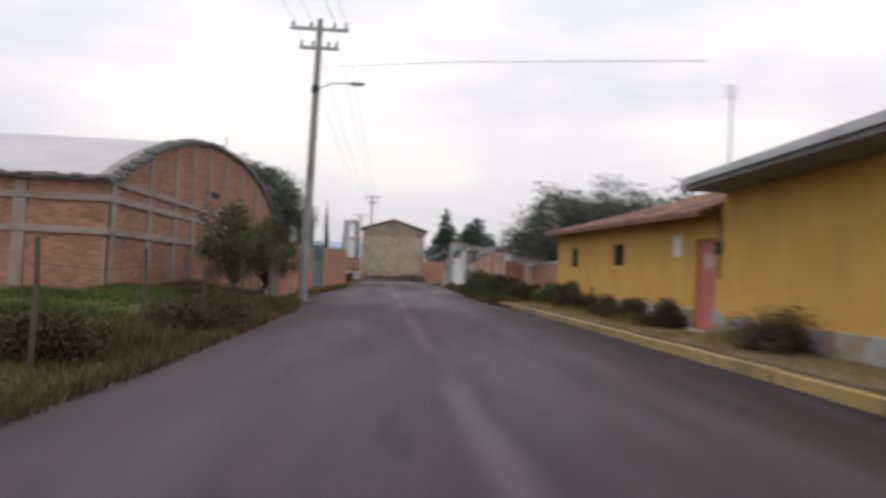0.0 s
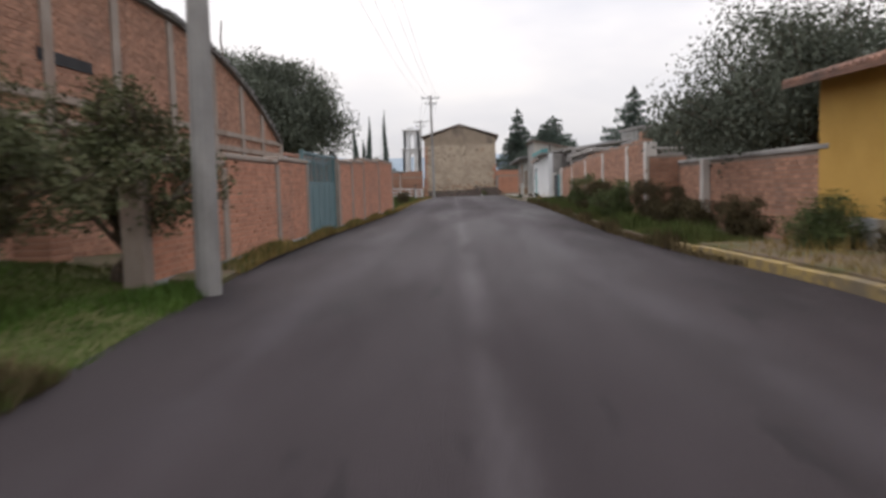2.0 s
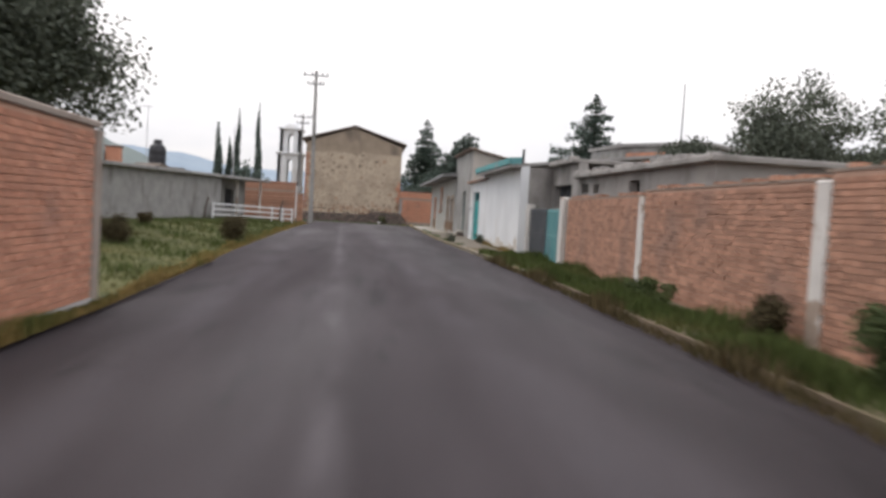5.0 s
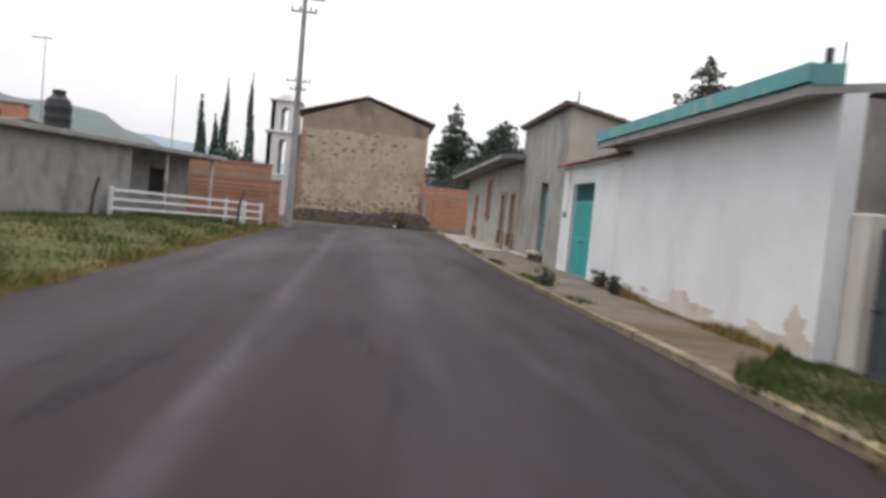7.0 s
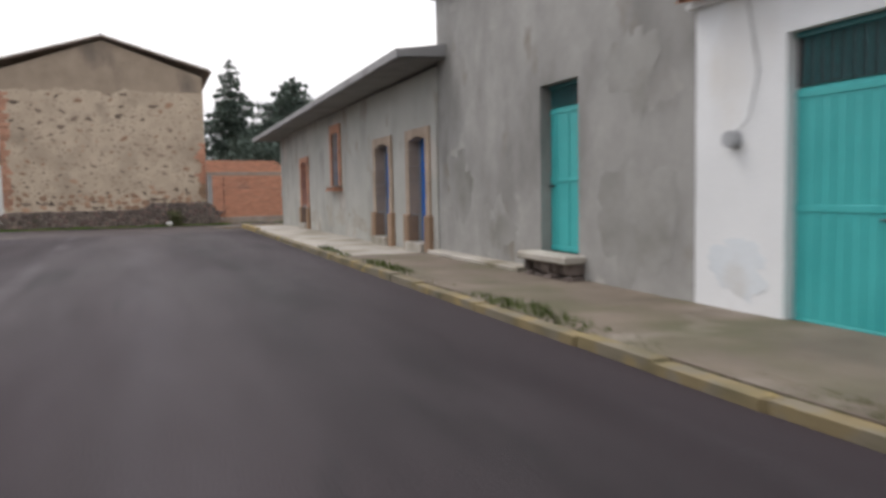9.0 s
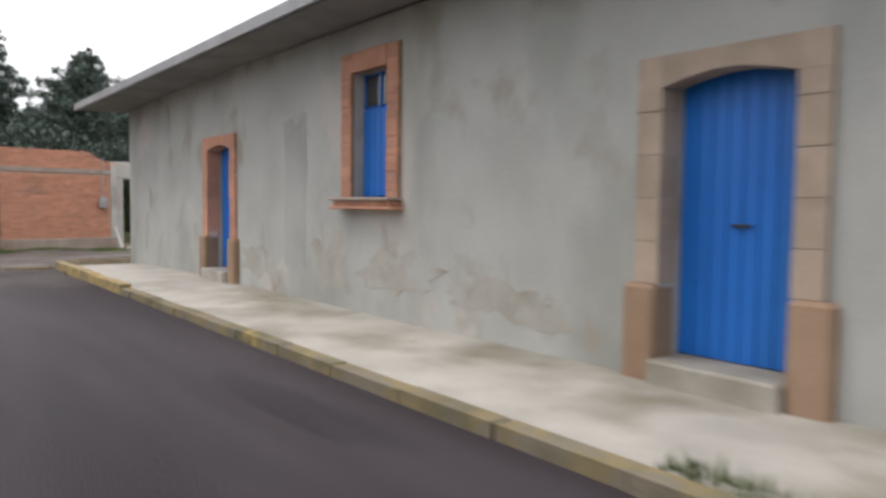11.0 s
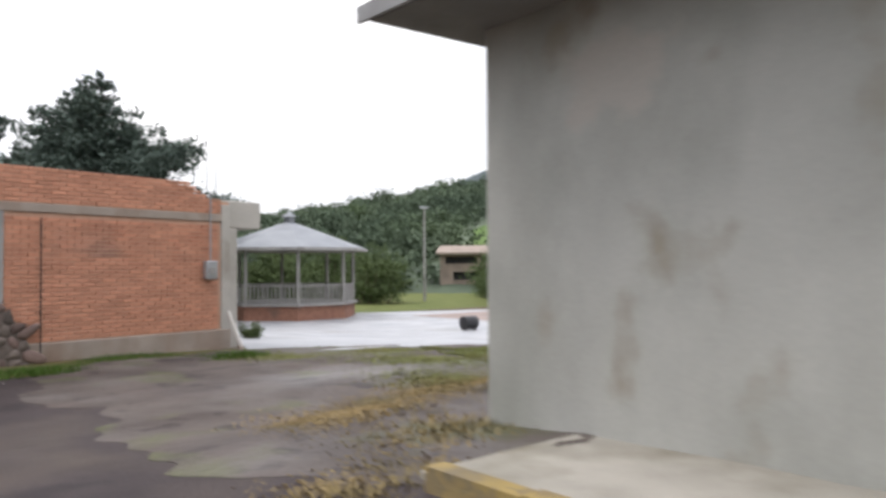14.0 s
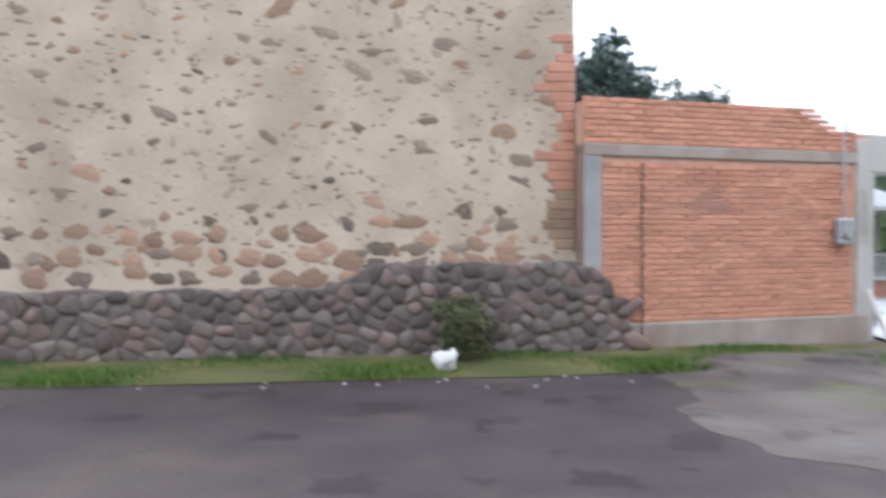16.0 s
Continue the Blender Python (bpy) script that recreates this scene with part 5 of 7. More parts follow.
part("eave", Mesh().box(-26, -6.95, 20.35, 21.3, 2.9, 3.0, 0.012), "soffit", ware, "uneven eave of the side wall, coloured dark for its shade")
for k in range(60):
    x = -7.1 - k * 0.31
    part("eave_tile", Mesh().box(x - 0.14, x + 0.14, 20.25 + random.uniform(-0.05, 0.05), 20.5, 2.97 + random.uniform(-0.03, 0.03), 3.04 + random.uniform(-0.02, 0.03), 0.01), "soffit", ware)
for a, b in zip(COLS, COLS[1:]):
    brick_panel(ware, (-7.025, a + 0.17, 0), (0, 1), (1, 0), b - a - 0.34, 0.05, 5.6, "brick_worn", 0,
                top=lambda s, a=a: (arch(a + 0.17 + s) - 0.08) if ARC_A < a + 0.17 + s < ARC_B else 2.9)
for b, a in zip([-6.95] + SIDE, SIDE):
    brick_panel(ware, (a + 0.17, 20.525, 0), (1, 0), (0, -1), b - a - 0.34, 0.05, 2.88, "brick_worn", 0)
for k in range(70):
    y = ARC_A + (ARC_B - ARC_A) * (k + 0.5) / 70
    part("roof_edge_tile", Mesh().box(-7.2, -6.86, y - 0.17, y + 0.15, arch(y) + 0.06 + random.uniform(-0.03, 0.02), arch(y) + 0.12 + random.uniform(-0.02, 0.06), 0.01), "soffit", ware)
part("opening", Mesh().box(-7.045, -6.998, 29.2, 31.0, 3.5, 3.72), "dark", ware, "dark slot opening")

# ---------------------------------------------------------------- end of the street
gable = thing("gable_house", "tall old house of crumbling lime plaster over fieldstone", "house")
GL, GR, GY = -6.6, 3.03, 119.4
part("wall", Mesh().prism([(GL, -0.6), (GR, -0.6), (GR, 7.6), (-1.8, 9.3), (GL, 7.6)], 1, GY, GY + 0.6), "old_plaster", gable)
upper, lower = [], []
for k in range(41):
    x = GL + (GR - GL) * k / 40
    upper.append((x, 7.58 + 1.7 * (1 - abs(x + 1.8) / 4.83 if x > -1.8 else 1 - abs(x + 1.8) / 4.8)))
    lower.append((x, 6.75 + 0.3 * noise.noise(Vector((x * 0.9, 4, 2))) + 0.12 * noise.noise(Vector((x * 3.1, 1, 6)))))
bare = Mesh().add([(x, GY - 0.006, z) for x, z in lower] + [(x, GY - 0.006, z) for x, z in upper], [(k, k + 1, 42 + k, 41 + k) for k in range(40)])
part("adobe_gable", bare, "adobe", gable, "bare brown adobe below the roof")
part("side_wall", Mesh().box(GR - 0.6, GR, GY + 0.6, GY + 16, -0.8, 7.6), "old_plaster", gable)
part("side_wall", Mesh().box(GL, GL + 0.6, GY + 0.6, GY + 16, -0.8, 7.6), "old_plaster", gable)
part("roof_slope", Mesh().prism([(-1.8, 9.42), (3.5, 7.83), (3.5, 7.92), (-1.8, 9.52)], 1, GY - 0.22, GY + 16.5), "old_tile", gable, "brown clay tile roof")
part("roof_slope", Mesh().prism([(-1.8, 9.42), (-7.1, 7.83), (-7.1, 7.92), (-1.8, 9.52)], 1, GY - 0.22, GY + 16.5), "old_tile", gable, "brown clay tile roof")
for side, (xa, xb) in enumerate(((-1.8, 3.5), (-1.8, -7.1))):
    k = 0
    while k < 30:
        q = k / 30
        x, z = xa + (xb - xa) * q, 9.52 - 1.6 * q
        part("verge_tile", Mesh().tube((x, GY - 0.27, z + 0.02), (x, GY + 0.1, z + 0.02), 0.06, 0.055, 7), "old_tile", gable)
        k += 1


def stone_shapes(count, seed, flat=0.45, rough=0.5, half=False):
    """A few irregular rounded stones, unit sized; half drops the side that is buried in the wall."""
    rng, out = random.Random(seed), []
    for _ in range(count):
        b = bmesh.new()
        bmesh.ops.create_icosphere(b, subdivisions=2, radius=0.5)
        off = Vector((rng.uniform(0, 50), rng.uniform(0, 50), rng.uniform(0, 50)))
        for v in b.verts:
            p = v.co.normalized()
            v.co *= 1 + rough * noise.noise(p * 1.1 + off) + 0.35 * rough * noise.noise(p * 3.0 + off)
            v.co.y *= flat
        if half:
            bmesh.ops.delete(b, geom=[v for v in b.verts if v.co.y > 0.15 * flat], context="VERTS")
        b.verts.index_update()
        s = Mesh().add([v.co[:] for v in b.verts], [[v.index for v in f.verts] for f in b.faces])
        b.free()
        out.append(s)
    return out


rng = random.Random(5)
dark_set = [s.data("stone", M["wall_stone"], True) for s in stone_shapes(12, 1, 0.45, 0.75, True)]
orange_set = [s.data("stone", M["stone_orange"], True) for s in stone_shapes(10, 2, 0.45, 0.6, True)]
made, tries, spots = 0, 0, []
while made < 240 and tries < 9000:
    tries += 1
    x, z = rng.uniform(GL + 0.15, GR - 0.2), 1.0 + 5.6 * rng.random() ** 1.5
    w = rng.choice((0.09, 0.1, 0.12, 0.14, 0.17, 0.2, 0.26, 0.32)) if z > 1.55 else rng.choice((0.12, 0.2, 0.28))
    if any(abs(x - p) < (w + q) * 0.75 and abs(z - r) < (w + q) * 0.45 for p, r, q in spots):
        continue
    spots.append((x, z, w))
    low = z < 1.5
    ob = new("stone", rng.choice(orange_set if (low and rng.random() < 0.6) or rng.random() < 0.3 else dark_set))
    ob.parent = gable
    ob.location = (x, GY + 0.006, z)
    ob.scale = (w * (rng.uniform(1.0, 1.7) if not low else 1.3), 0.06, w * rng.uniform(0.55, 0.95))
    ob.rotation_euler = (0, rng.uniform(-0.6, 0.6), 0)
    made += 1
low_x = GL + 0.3
while low_x < GR - 0.6:
    w = rng.uniform(0.22, 0.5)
    for z in (0.8, 1.05, 1.32):
        if rng.random() < (0.9 if z < 1.1 else 0.55 if z < 1.4 else 0.25):
            ob = new("stone", rng.choice(orange_set if rng.random() < 0.7 else dark_set))
            ob.parent = gable
            ob.location = (low_x + rng.uniform(-0.08, 0.08), GY + 0.006, z + rng.uniform(-0.06, 0.06) + (0.16 if low_x > 0.2 else 0.0))
            ob.scale, ob.rotation_euler = (w * rng.uniform(0.8, 1.1), 0.09, rng.uniform(0.17, 0.3)), (0, rng.uniform(-0.2, 0.2), 0)
    low_x += w * 1.02 + 0.03
fleck = Mesh()
for _ in range(1500):
    x, z, w = rng.uniform(GL + 0.1, GR - 0.05), 0.95 + 6.0 * rng.random() ** 1.1, rng.uniform(0.012, 0.05)
    a, t = rng.uniform(0.8, 2.6), rng.uniform(-0.4, 0.4)
    n_ = rng.choice((5, 6))
    out = [(x + w * a * math.cos(6.283 * i / n_ + t) * rng.uniform(0.7, 1.2), z + w * math.sin(6.283 * i / n_ + t) * rng.uniform(0.6, 1.1)) for i in range(n_)]
    fleck.add([(p, GY + 0.004, q) for p, q in out] + [(x, GY - 0.014, z)], [(i, (i + 1) % n_, n_) for i in range(n_)])
tagged(part("pebble_scatter", fleck, "fleck_stone", gable), kind="stuff")
for k in range(22):
    z = 1.2 + k * 0.135
    w = rng.uniform(0.22, 0.46) + 0.12 * math.sin(k * 0.9)
    part("quoin", Mesh().box(GR - w, GR + 0.012, GY - 0.012 - rng.uniform(0, 0.008), GY + 0.2, z - 0.068, z + 0.066, 0.015), "cantera" if k > 5 else "cantera_base", gable)
for k in range(38):
    z = 0.95 + k * 0.15
    w = rng.uniform(0.2, 0.5)
    part("quoin", Mesh().box(GL - 0.012, GL + w, GY - 0.012 - rng.uniform(0, 0.008), GY + 0.2, z - 0.07, z + 0.068, 0.015), "brick_worn", gable)

plinth = thing("stone_plinth", "dark wet fieldstone footing wall under the plastered house", "wall", "", "structure")
def top_of(x):
    """Height of the footing: lower along the left, a step up beyond the middle, falling off at its end."""
    rise = min(1.0, max(0.0, (x + 0.45) / 0.8))
    return (0.66 + 0.32 * rise) * (1 if x < 2.85 else max(0.02, 1 - ((x - 2.85) / 0.9) ** 2.5))


steps = np.linspace(GL - 0.05, 3.7, 40)
back = Mesh().prism([(GL - 0.05, -0.75), (3.72, -0.7)] + [(x, top_of(x) - 0.03 + 0.03 * math.sin(5 * x)) for x in reversed(steps)], 1, GY - 0.42, GY - 0.003)
part("core", back, "dark_mortar", plinth)


def cell(seed, others, reach=0.4):
    """The polygon of points nearer to seed than to any of the others."""
    poly = [(seed[0] - reach, seed[1] - reach), (seed[0] + reach, seed[1] - reach), (seed[0] + reach, seed[1] + reach), (seed[0] - reach, seed[1] + reach)]
    for o in others:
        dx, dz = o[0] - seed[0], o[1] - seed[1]
        if 0 < dx * dx + dz * dz < 4 * reach * reach:
            mid = ((o[0] + seed[0]) / 2, (o[1] + seed[1]) / 2)
            side = [(p[0] - mid[0]) * dx + (p[1] - mid[1]) * dz for p in poly]
            out = []
            for k in range(len(poly)):
                p, q, a, b = poly[k], poly[(k + 1) % len(poly)], side[k], side[(k + 1) % len(poly)]
                if a <= 0:
                    out.append(p)
                if a * b < 0:
                    f = a / (a - b)
                    out.append((p[0] + (q[0] - p[0]) * f, p[1] + (q[1] - p[1]) * f))
            poly = out
    return poly


def rubble_stone(poly, face, proud, gap):
    """One rough stone in the face of a wall: its outline drawn in by the joint, corners cut, the front domed."""
    cx, cz = sum(p[0] for p in poly) / len(poly), sum(p[1] for p in poly) / len(poly)
    ring = []
    for k, p in enumerate(poly):
        q = poly[(k + 1) % len(poly)]
        ring += [(p[0] * 0.72 + q[0] * 0.28, p[1] * 0.72 + q[1] * 0.28), (p[0] * 0.28 + q[0] * 0.72, p[1] * 0.28 + q[1] * 0.72)]
    size = max(math.hypot(p[0] - cx, p[1] - cz) for p in ring)
    shrink = lambda f, y: [(cx + (p[0] - cx) * f, y, cz + (p[1] - cz) * f) for p in ring]
    f1 = max(0.5, 1 - gap / size)
    n = len(ring)
    vs = shrink(f1, face + 0.05) + shrink(f1 * 0.97, face - proud * 0.55) + shrink(f1 * 0.68, face - proud) + [(cx, face - proud * 1.1, cz)]
    fs = [(r * n + i, r * n + (i + 1) % n, (r + 1) * n + (i + 1) % n, (r + 1) * n + i) for r in (0, 1) for i in range(n)] + [(2 * n + i, 2 * n + (i + 1) % n, 3 * n) for i in range(n)]
    return Mesh().add(vs, fs)


seeds, tries = [], 0
while len(seeds) < 330 and tries < 20000:
    tries += 1
    x, z = rng.uniform(GL, 3.7), rng.uniform(-0.5, 1.0)
    if z < top_of(x) - 0.06 and all(((x - p) / 1.25) ** 2 + (z - q) ** 2 > rng.uniform(0.1, 0.24) ** 2 for p, q in seeds):
        seeds.append((x, z))
fence_seeds = [(x, top_of(x) + 0.09) for x in np.arange(GL, 3.9, 0.22)]
for k, sd in enumerate(seeds):
    near = [o for o in seeds + fence_seeds if abs(o[0] - sd[0]) < 0.8 and abs(o[1] - sd[1]) < 0.8 and o != sd]
    part("stone", rubble_stone(cell(sd, near, 0.3), GY - 0.41, rng.uniform(0.012, 0.05), rng.uniform(0.006, 0.02)), "plinth_red" if rng.random() < 0.3 else "plinth_stone", plinth, "", True)

# brick wall beside it
wb = thing("wall_end", "red brick wall with grey concrete beam and columns", "wall", "", "structure")
P0, P1 = Vector((3.05, 119.0)), Vector((7.7, 119.85))
ALONG = (P1 - P0).normalized()
OUT = Vector((ALONG.y, -ALONG.x))
LEN = (P1 - P0).length
TURN = Matrix.Translation((P0.x, P0.y, 0)) @ Matrix.Rotation(math.atan2(ALONG.y, ALONG.x), 4, "Z")
top_end = lambda s: 3.2 + 0.03 * math.sin(7 * s) if s < 3.5 else 3.2 - 0.3 * min(1.0, (s - 3.5) / 0.5)
part("mortar", Mesh().prism([(0, -0.6), (LEN, -0.6), (LEN, 2.82), (4.05, 2.86), (3.5, 3.12), (0, 3.12)], 1, 0.03, 0.25), "mortar", wb).data.transform(TURN)
part("footing", Mesh().box(0.3, LEN + 0.03, -0.03, 0.28, -0.7, 0.12, 0.02), "column_stained", wb).data.transform(TURN)
part("beam", Mesh().box(0.0, LEN + 0.02, -0.012, 0.26, 2.39, 2.55, 0.01), "column_stained", wb).data.transform(TURN)
part("column", Mesh().box(0.0, 0.26, -0.01, 0.26, -0.6, 2.388, 0.01), "concrete", wb).data.transform(TURN)
part("column", Mesh().box(LEN - 0.2, LEN + 0.02, -0.014, 0.26, -0.6, 2.75, 0.01), "pale_cement", wb).data.transform(TURN)
part("return_wall", Mesh().box(LEN - 0.25, LEN, 0.26, 9, -1.2, 2.6), "mortar_old", wb).data.transform(TURN)
part("side_pier", Mesh().box(LEN + 0.03, LEN + 0.36, 0.2, 0.6, -0.9, 2.28, 0.02), "pale_cement", wb, "pale cement pier beyond the wall's end").data.transform(TURN)
part("side_canopy", Mesh().box(LEN + 0.03, LEN + 0.98, 0.2, 1.9, 2.28, 2.88, 0.02), "pale_cement", wb, "grey cement ledge beyond the wall's end").data.transform(TURN)
for k, (q, t_) in enumerate(((LEN - 0.5, 4.75), (LEN - 0.28, 4.85))):
    part("rebar", Mesh().limb([(q, 0.1, 2.6), (q + 0.02, 0.1, 3.6), (q - 0.02, 0.1, t_)], 0.011, 0.008, 5), "iron", wb, "thin bare steel rod").data.transform(TURN)
part("stain", Mesh().tube((0.85, -0.035, -0.3), (0.85, -0.035, 2.3), 0.012, n=6), "iron", wb, "thin rusty drain line").data.transform(TURN)
face = TURN @ Vector((0, 0.02, 0))
brick_panel(wb, (face.x + ALONG.x * 0.27, face.y + ALONG.y * 0.27, 0), ALONG, OUT, LEN - 0.54, 0.13, 2.39, "brick", 290, (0, 5))
brick_panel(wb, (face.x, face.y, 0), ALONG, OUT, LEN - 0.2, 2.56, 3.25, "brick", 120, (0, 5), top=top_end)
plank = thing("leaning_plank", "pale wooden plank leaning on the brick wall's end", "plank")
part("plank", Mesh().limb([(7.86, 119.3, -0.62), (7.62, 119.72, 0.5)], 0.045, 0.04, 6), "white_post", plank)
box_m = thing("electric_meter", "grey electricity meter box on the brick wall", "meter", at=tuple(TURN @ Vector((LEN - 0.52, -0.1, 1.38))))
at = box_m.location
part("case", Mesh().box(at.x - 0.13, at.x + 0.13, at.y - 0.07, at.y + 0.1, at.z - 0.2, at.z + 0.18, 0.02), "steel", box_m)
part("dial", Mesh().tube((at.x, at.y - 0.06, at.z - 0.03), (at.x, at.y - 0.12, at.z - 0.03), 0.075, n=14), "concrete", box_m, "round glass dial")
part("conduit", Mesh().tube((at.x, at.y + 0.02, at.z + 0.17), (at.x, at.y + 0.02, at.z + 1.6), 0.018), "steel", box_m)
rock = thing("white_rock", "pale rounded rock lying in the grass", "rock", at=(1.05, 117.75, -0.2))
part("rock", Mesh().add([(1.05 + 0.25 * v[0], 117.75 + 0.3 * v[1], -0.1 + 0.26 * v[2]) for v in stone_shapes(1, 12, 0.9, 1.0)[0].v], stone_shapes(1, 12, 0.9, 1.0)[0].f), "white_rock", rock, "", True)


# ---------------------------------------------------------------- plants
def leaves(mesh, centres, radii, count, size, seed, up=0.3, long=1.6, ragged=True):
    """Small folded leaves scattered through clumps."""
    rg = np.random.RandomState(seed)
    centres, radii = np.array(centres, float), np.array(radii, float)
    pick = rg.choice(len(centres), count, p=radii**2 / (radii**2).sum())
    d = rg.normal(size=(count, 3))
    d /= np.linalg.norm(d, axis=1)[:, None]
    if ragged:
        p = centres[pick] + np.clip(rg.normal(size=(count, 3)), -1.75, 1.75) * (radii[pick] * 0.52)[:, None] * np.array([1, 1, 0.8])
    else:
        rad = radii[pick] * (0.35 + 0.75 * rg.rand(count) ** 0.5)
        p = centres[pick] + d * rad[:, None] * np.array([1, 1, 0.85])
    a = rg.normal(size=(count, 3)) + d * 0.6 + np.array([0, 0, up])
    a /= np.linalg.norm(a, axis=1)[:, None]
    b = np.cross(a, rg.normal(size=(count, 3)))
    b /= np.linalg.norm(b, axis=1)[:, None]
    s = size * (0.6 + 0.8 * rg.rand(count))[:, None]
    tip, base, l, r = p + a * s * long * 0.5, p - a * s * long * 0.5, p + b * s * 0.42, p - b * s * 0.42
    k = len(mesh.v)
    v = np.stack([base, r, tip, l], 1).reshape(-1, 3)
    mesh.v += [tuple(q) for q in v.tolist()]
    mesh.f += [(k + 4 * i, k + 4 * i + 1, k + 4 * i + 2, k + 4 * i + 3) for i in range(count)]
    return mesh


def raw(name, mesh, mat, parent=None, label="", kind=""):
    me = bpy.data.meshes.new(name)
    me.from_pydata(mesh.v, [], mesh.f)
    me.materials.append(M[mat])
    ob = new(name, me)
    ob.parent = parent
    return tagged(ob, label, "", "", kind)


def broad_tree(x, y, z, tall, wide, seed, mat, label, count=7000, size=0.16, trunk=0.28, low=0.3, group="", dome=False):
    rg = random.Random(seed)
    tree = thing("tree", label, "tree", group)
    wood, centres, radii = Mesh(), [], []
    lean = rg.uniform(-0.3, 0.3)
    fork = Vector((x + lean, y + rg.uniform(-0.3, 0.3), z + tall * low))
    wood.limb([(x, y, z - 0.2), (x + lean * 0.4, y, z + tall * low * 0.5), fork], trunk, trunk * 0.7, 9)
    for i in range(20):
        ang = 2 * math.pi * i * 0.382 + rg.uniform(-0.4, 0.4)
        share = rg.uniform(0.1, 0.92)
        reach, rise = wide * share, tall * (0.36 + 0.66 * math.sqrt(1 - share * share) * rg.uniform(0.45, 1.0))
        end = Vector((x + lean + reach * math.cos(ang), y + reach * math.sin(ang), z + rise - 0.1 * tall))
        if end.z < fork.z + 0.2:
            end.z = fork.z + 0.2
        mid = fork.lerp(end, 0.5) + Vector((rg.uniform(-0.3, 0.3), rg.uniform(-0.3, 0.3), 0.25))
        wood.limb([fork, mid, end], trunk * 0.4, 0.02, 6)
        for q in (0.5, 0.7, 0.85, 1.0):
            for _ in range(2):
                c = fork.lerp(end, q) + Vector((rg.uniform(-1, 1), rg.uniform(-1, 1), rg.uniform(-0.6, 0.7))) * wide * 0.17
                centres.append(c[:])
                radii.append(wide * rg.uniform(0.08, 0.27))
                if rg.random() < 0.3:
                    wood.tube(fork.lerp(end, q * 0.95), c, 0.02, 0.006, 4)
    if dome:
        for _ in range(230):
            d = Vector((rg.gauss(0, 1), rg.gauss(0, 1), rg.gauss(0.25, 0.9))).normalized()
            if d.z > -0.45:
                f = rg.uniform(0.45, 0.93) + 0.24 * noise.noise(d * 2.3 + Vector((seed, 0, 0)))
                mid = 0.5 * tall
                centres.append((x + d.x * wide * f, y + d.y * wide * f, z + mid + d.z * (tall - mid) * f))
                radii.append(wide * rg.uniform(0.12, 0.2))
    part("trunk", wood, "bark", tree)
    raw("crown", leaves(Mesh(), centres, radii, count, size, seed), mat, tree)
    return tree


def conifer(x, y, z, tall, wide, seed, label, count=5000, size=0.2, name="pine", group="", low=0.12, shape=0.85, droop=0.06):
    """A straight stem with tiers of boughs, each a flat spray of needles that thins towards its tip."""
    rg, rn = random.Random(seed), np.random.RandomState(seed)
    tree = thing(name, label, "tree", group)
    wood, crown = Mesh(), Mesh()
    wood.limb([(x, y, z - 0.2), (x + 0.1, y, z + tall * 0.5), (x, y, z + tall * 0.97)], 0.02 * tall, 0.02, 8)
    boughs, h = [], low
    while h < 0.985:
        r = wide * (1 - h) ** shape / (1 - low) ** shape
        turn = rg.uniform(0, 6.28)
        n = max(4, int(11 * (1 - h) + 3))
        for i in range(n):
            boughs.append((h + rg.uniform(-0.012, 0.012), turn + 6.283 * i / n + rg.uniform(-0.3, 0.3), max(0.18, r * rg.choice((0.5, 0.7, 0.85, 1.0, 1.18)) * rg.uniform(0.9, 1.1))))
        h += 0.028 + 0.028 * (1 - h)
    total = sum(b[2] ** 1.5 for b in boughs)
    for h, ang, reach in boughs:
        n = max(14, int(count * reach ** 1.5 / total))
        out, side, up = np.array([math.cos(ang), math.sin(ang), 0.0]), np.array([-math.sin(ang), math.cos(ang), 0.0]), np.array([0, 0, 1.0])
        base = np.array([x, y, z + h * tall])
        q = rn.rand(n) ** 0.75
        w = 0.30 * reach * (0.25 + np.sin(np.pi * np.clip(q, 0, 1)) * 0.75)
        rise = 0.10 * reach * q - droop * tall * 0.25 * q ** 2 + rn.normal(size=n) * (0.035 * reach + 0.06)
        p = base + out * (q * reach)[:, None] + side * (rn.uniform(-1, 1, n) * w)[:, None] + up * rise[:, None]
        a = out * rn.uniform(0.3, 1.0, n)[:, None] + side * rn.normal(size=n)[:, None] * 0.6 + up * (0.25 + 0.45 * rn.normal(size=n))[:, None]
        a /= np.linalg.norm(a, axis=1)[:, None]
        b = np.cross(a, up + 0.7 * rn.normal(size=(n, 3)))
        b /= np.linalg.norm(b, axis=1)[:, None]
        s = size * rn.uniform(0.6, 1.5, n)[:, None]
        k = len(crown.v)
        crown.v += [tuple(v) for v in np.stack([p - a * s, p + b * s * 0.36, p + a * s, p - b * s * 0.36], 1).reshape(-1, 3).tolist()]
        crown.f += [(k + 4 * m, k + 4 * m + 1, k + 4 * m + 2, k + 4 * m + 3) for m in range(n)]
        if reach > 0.5:
            wood.tube(base, base + out * reach * 0.9 + up * (0.09 * reach), 0.03, 0.008, 5)
    part("trunk", wood, "bark", tree)
    raw("crown", crown, "pine_leaf", tree)
    return tree


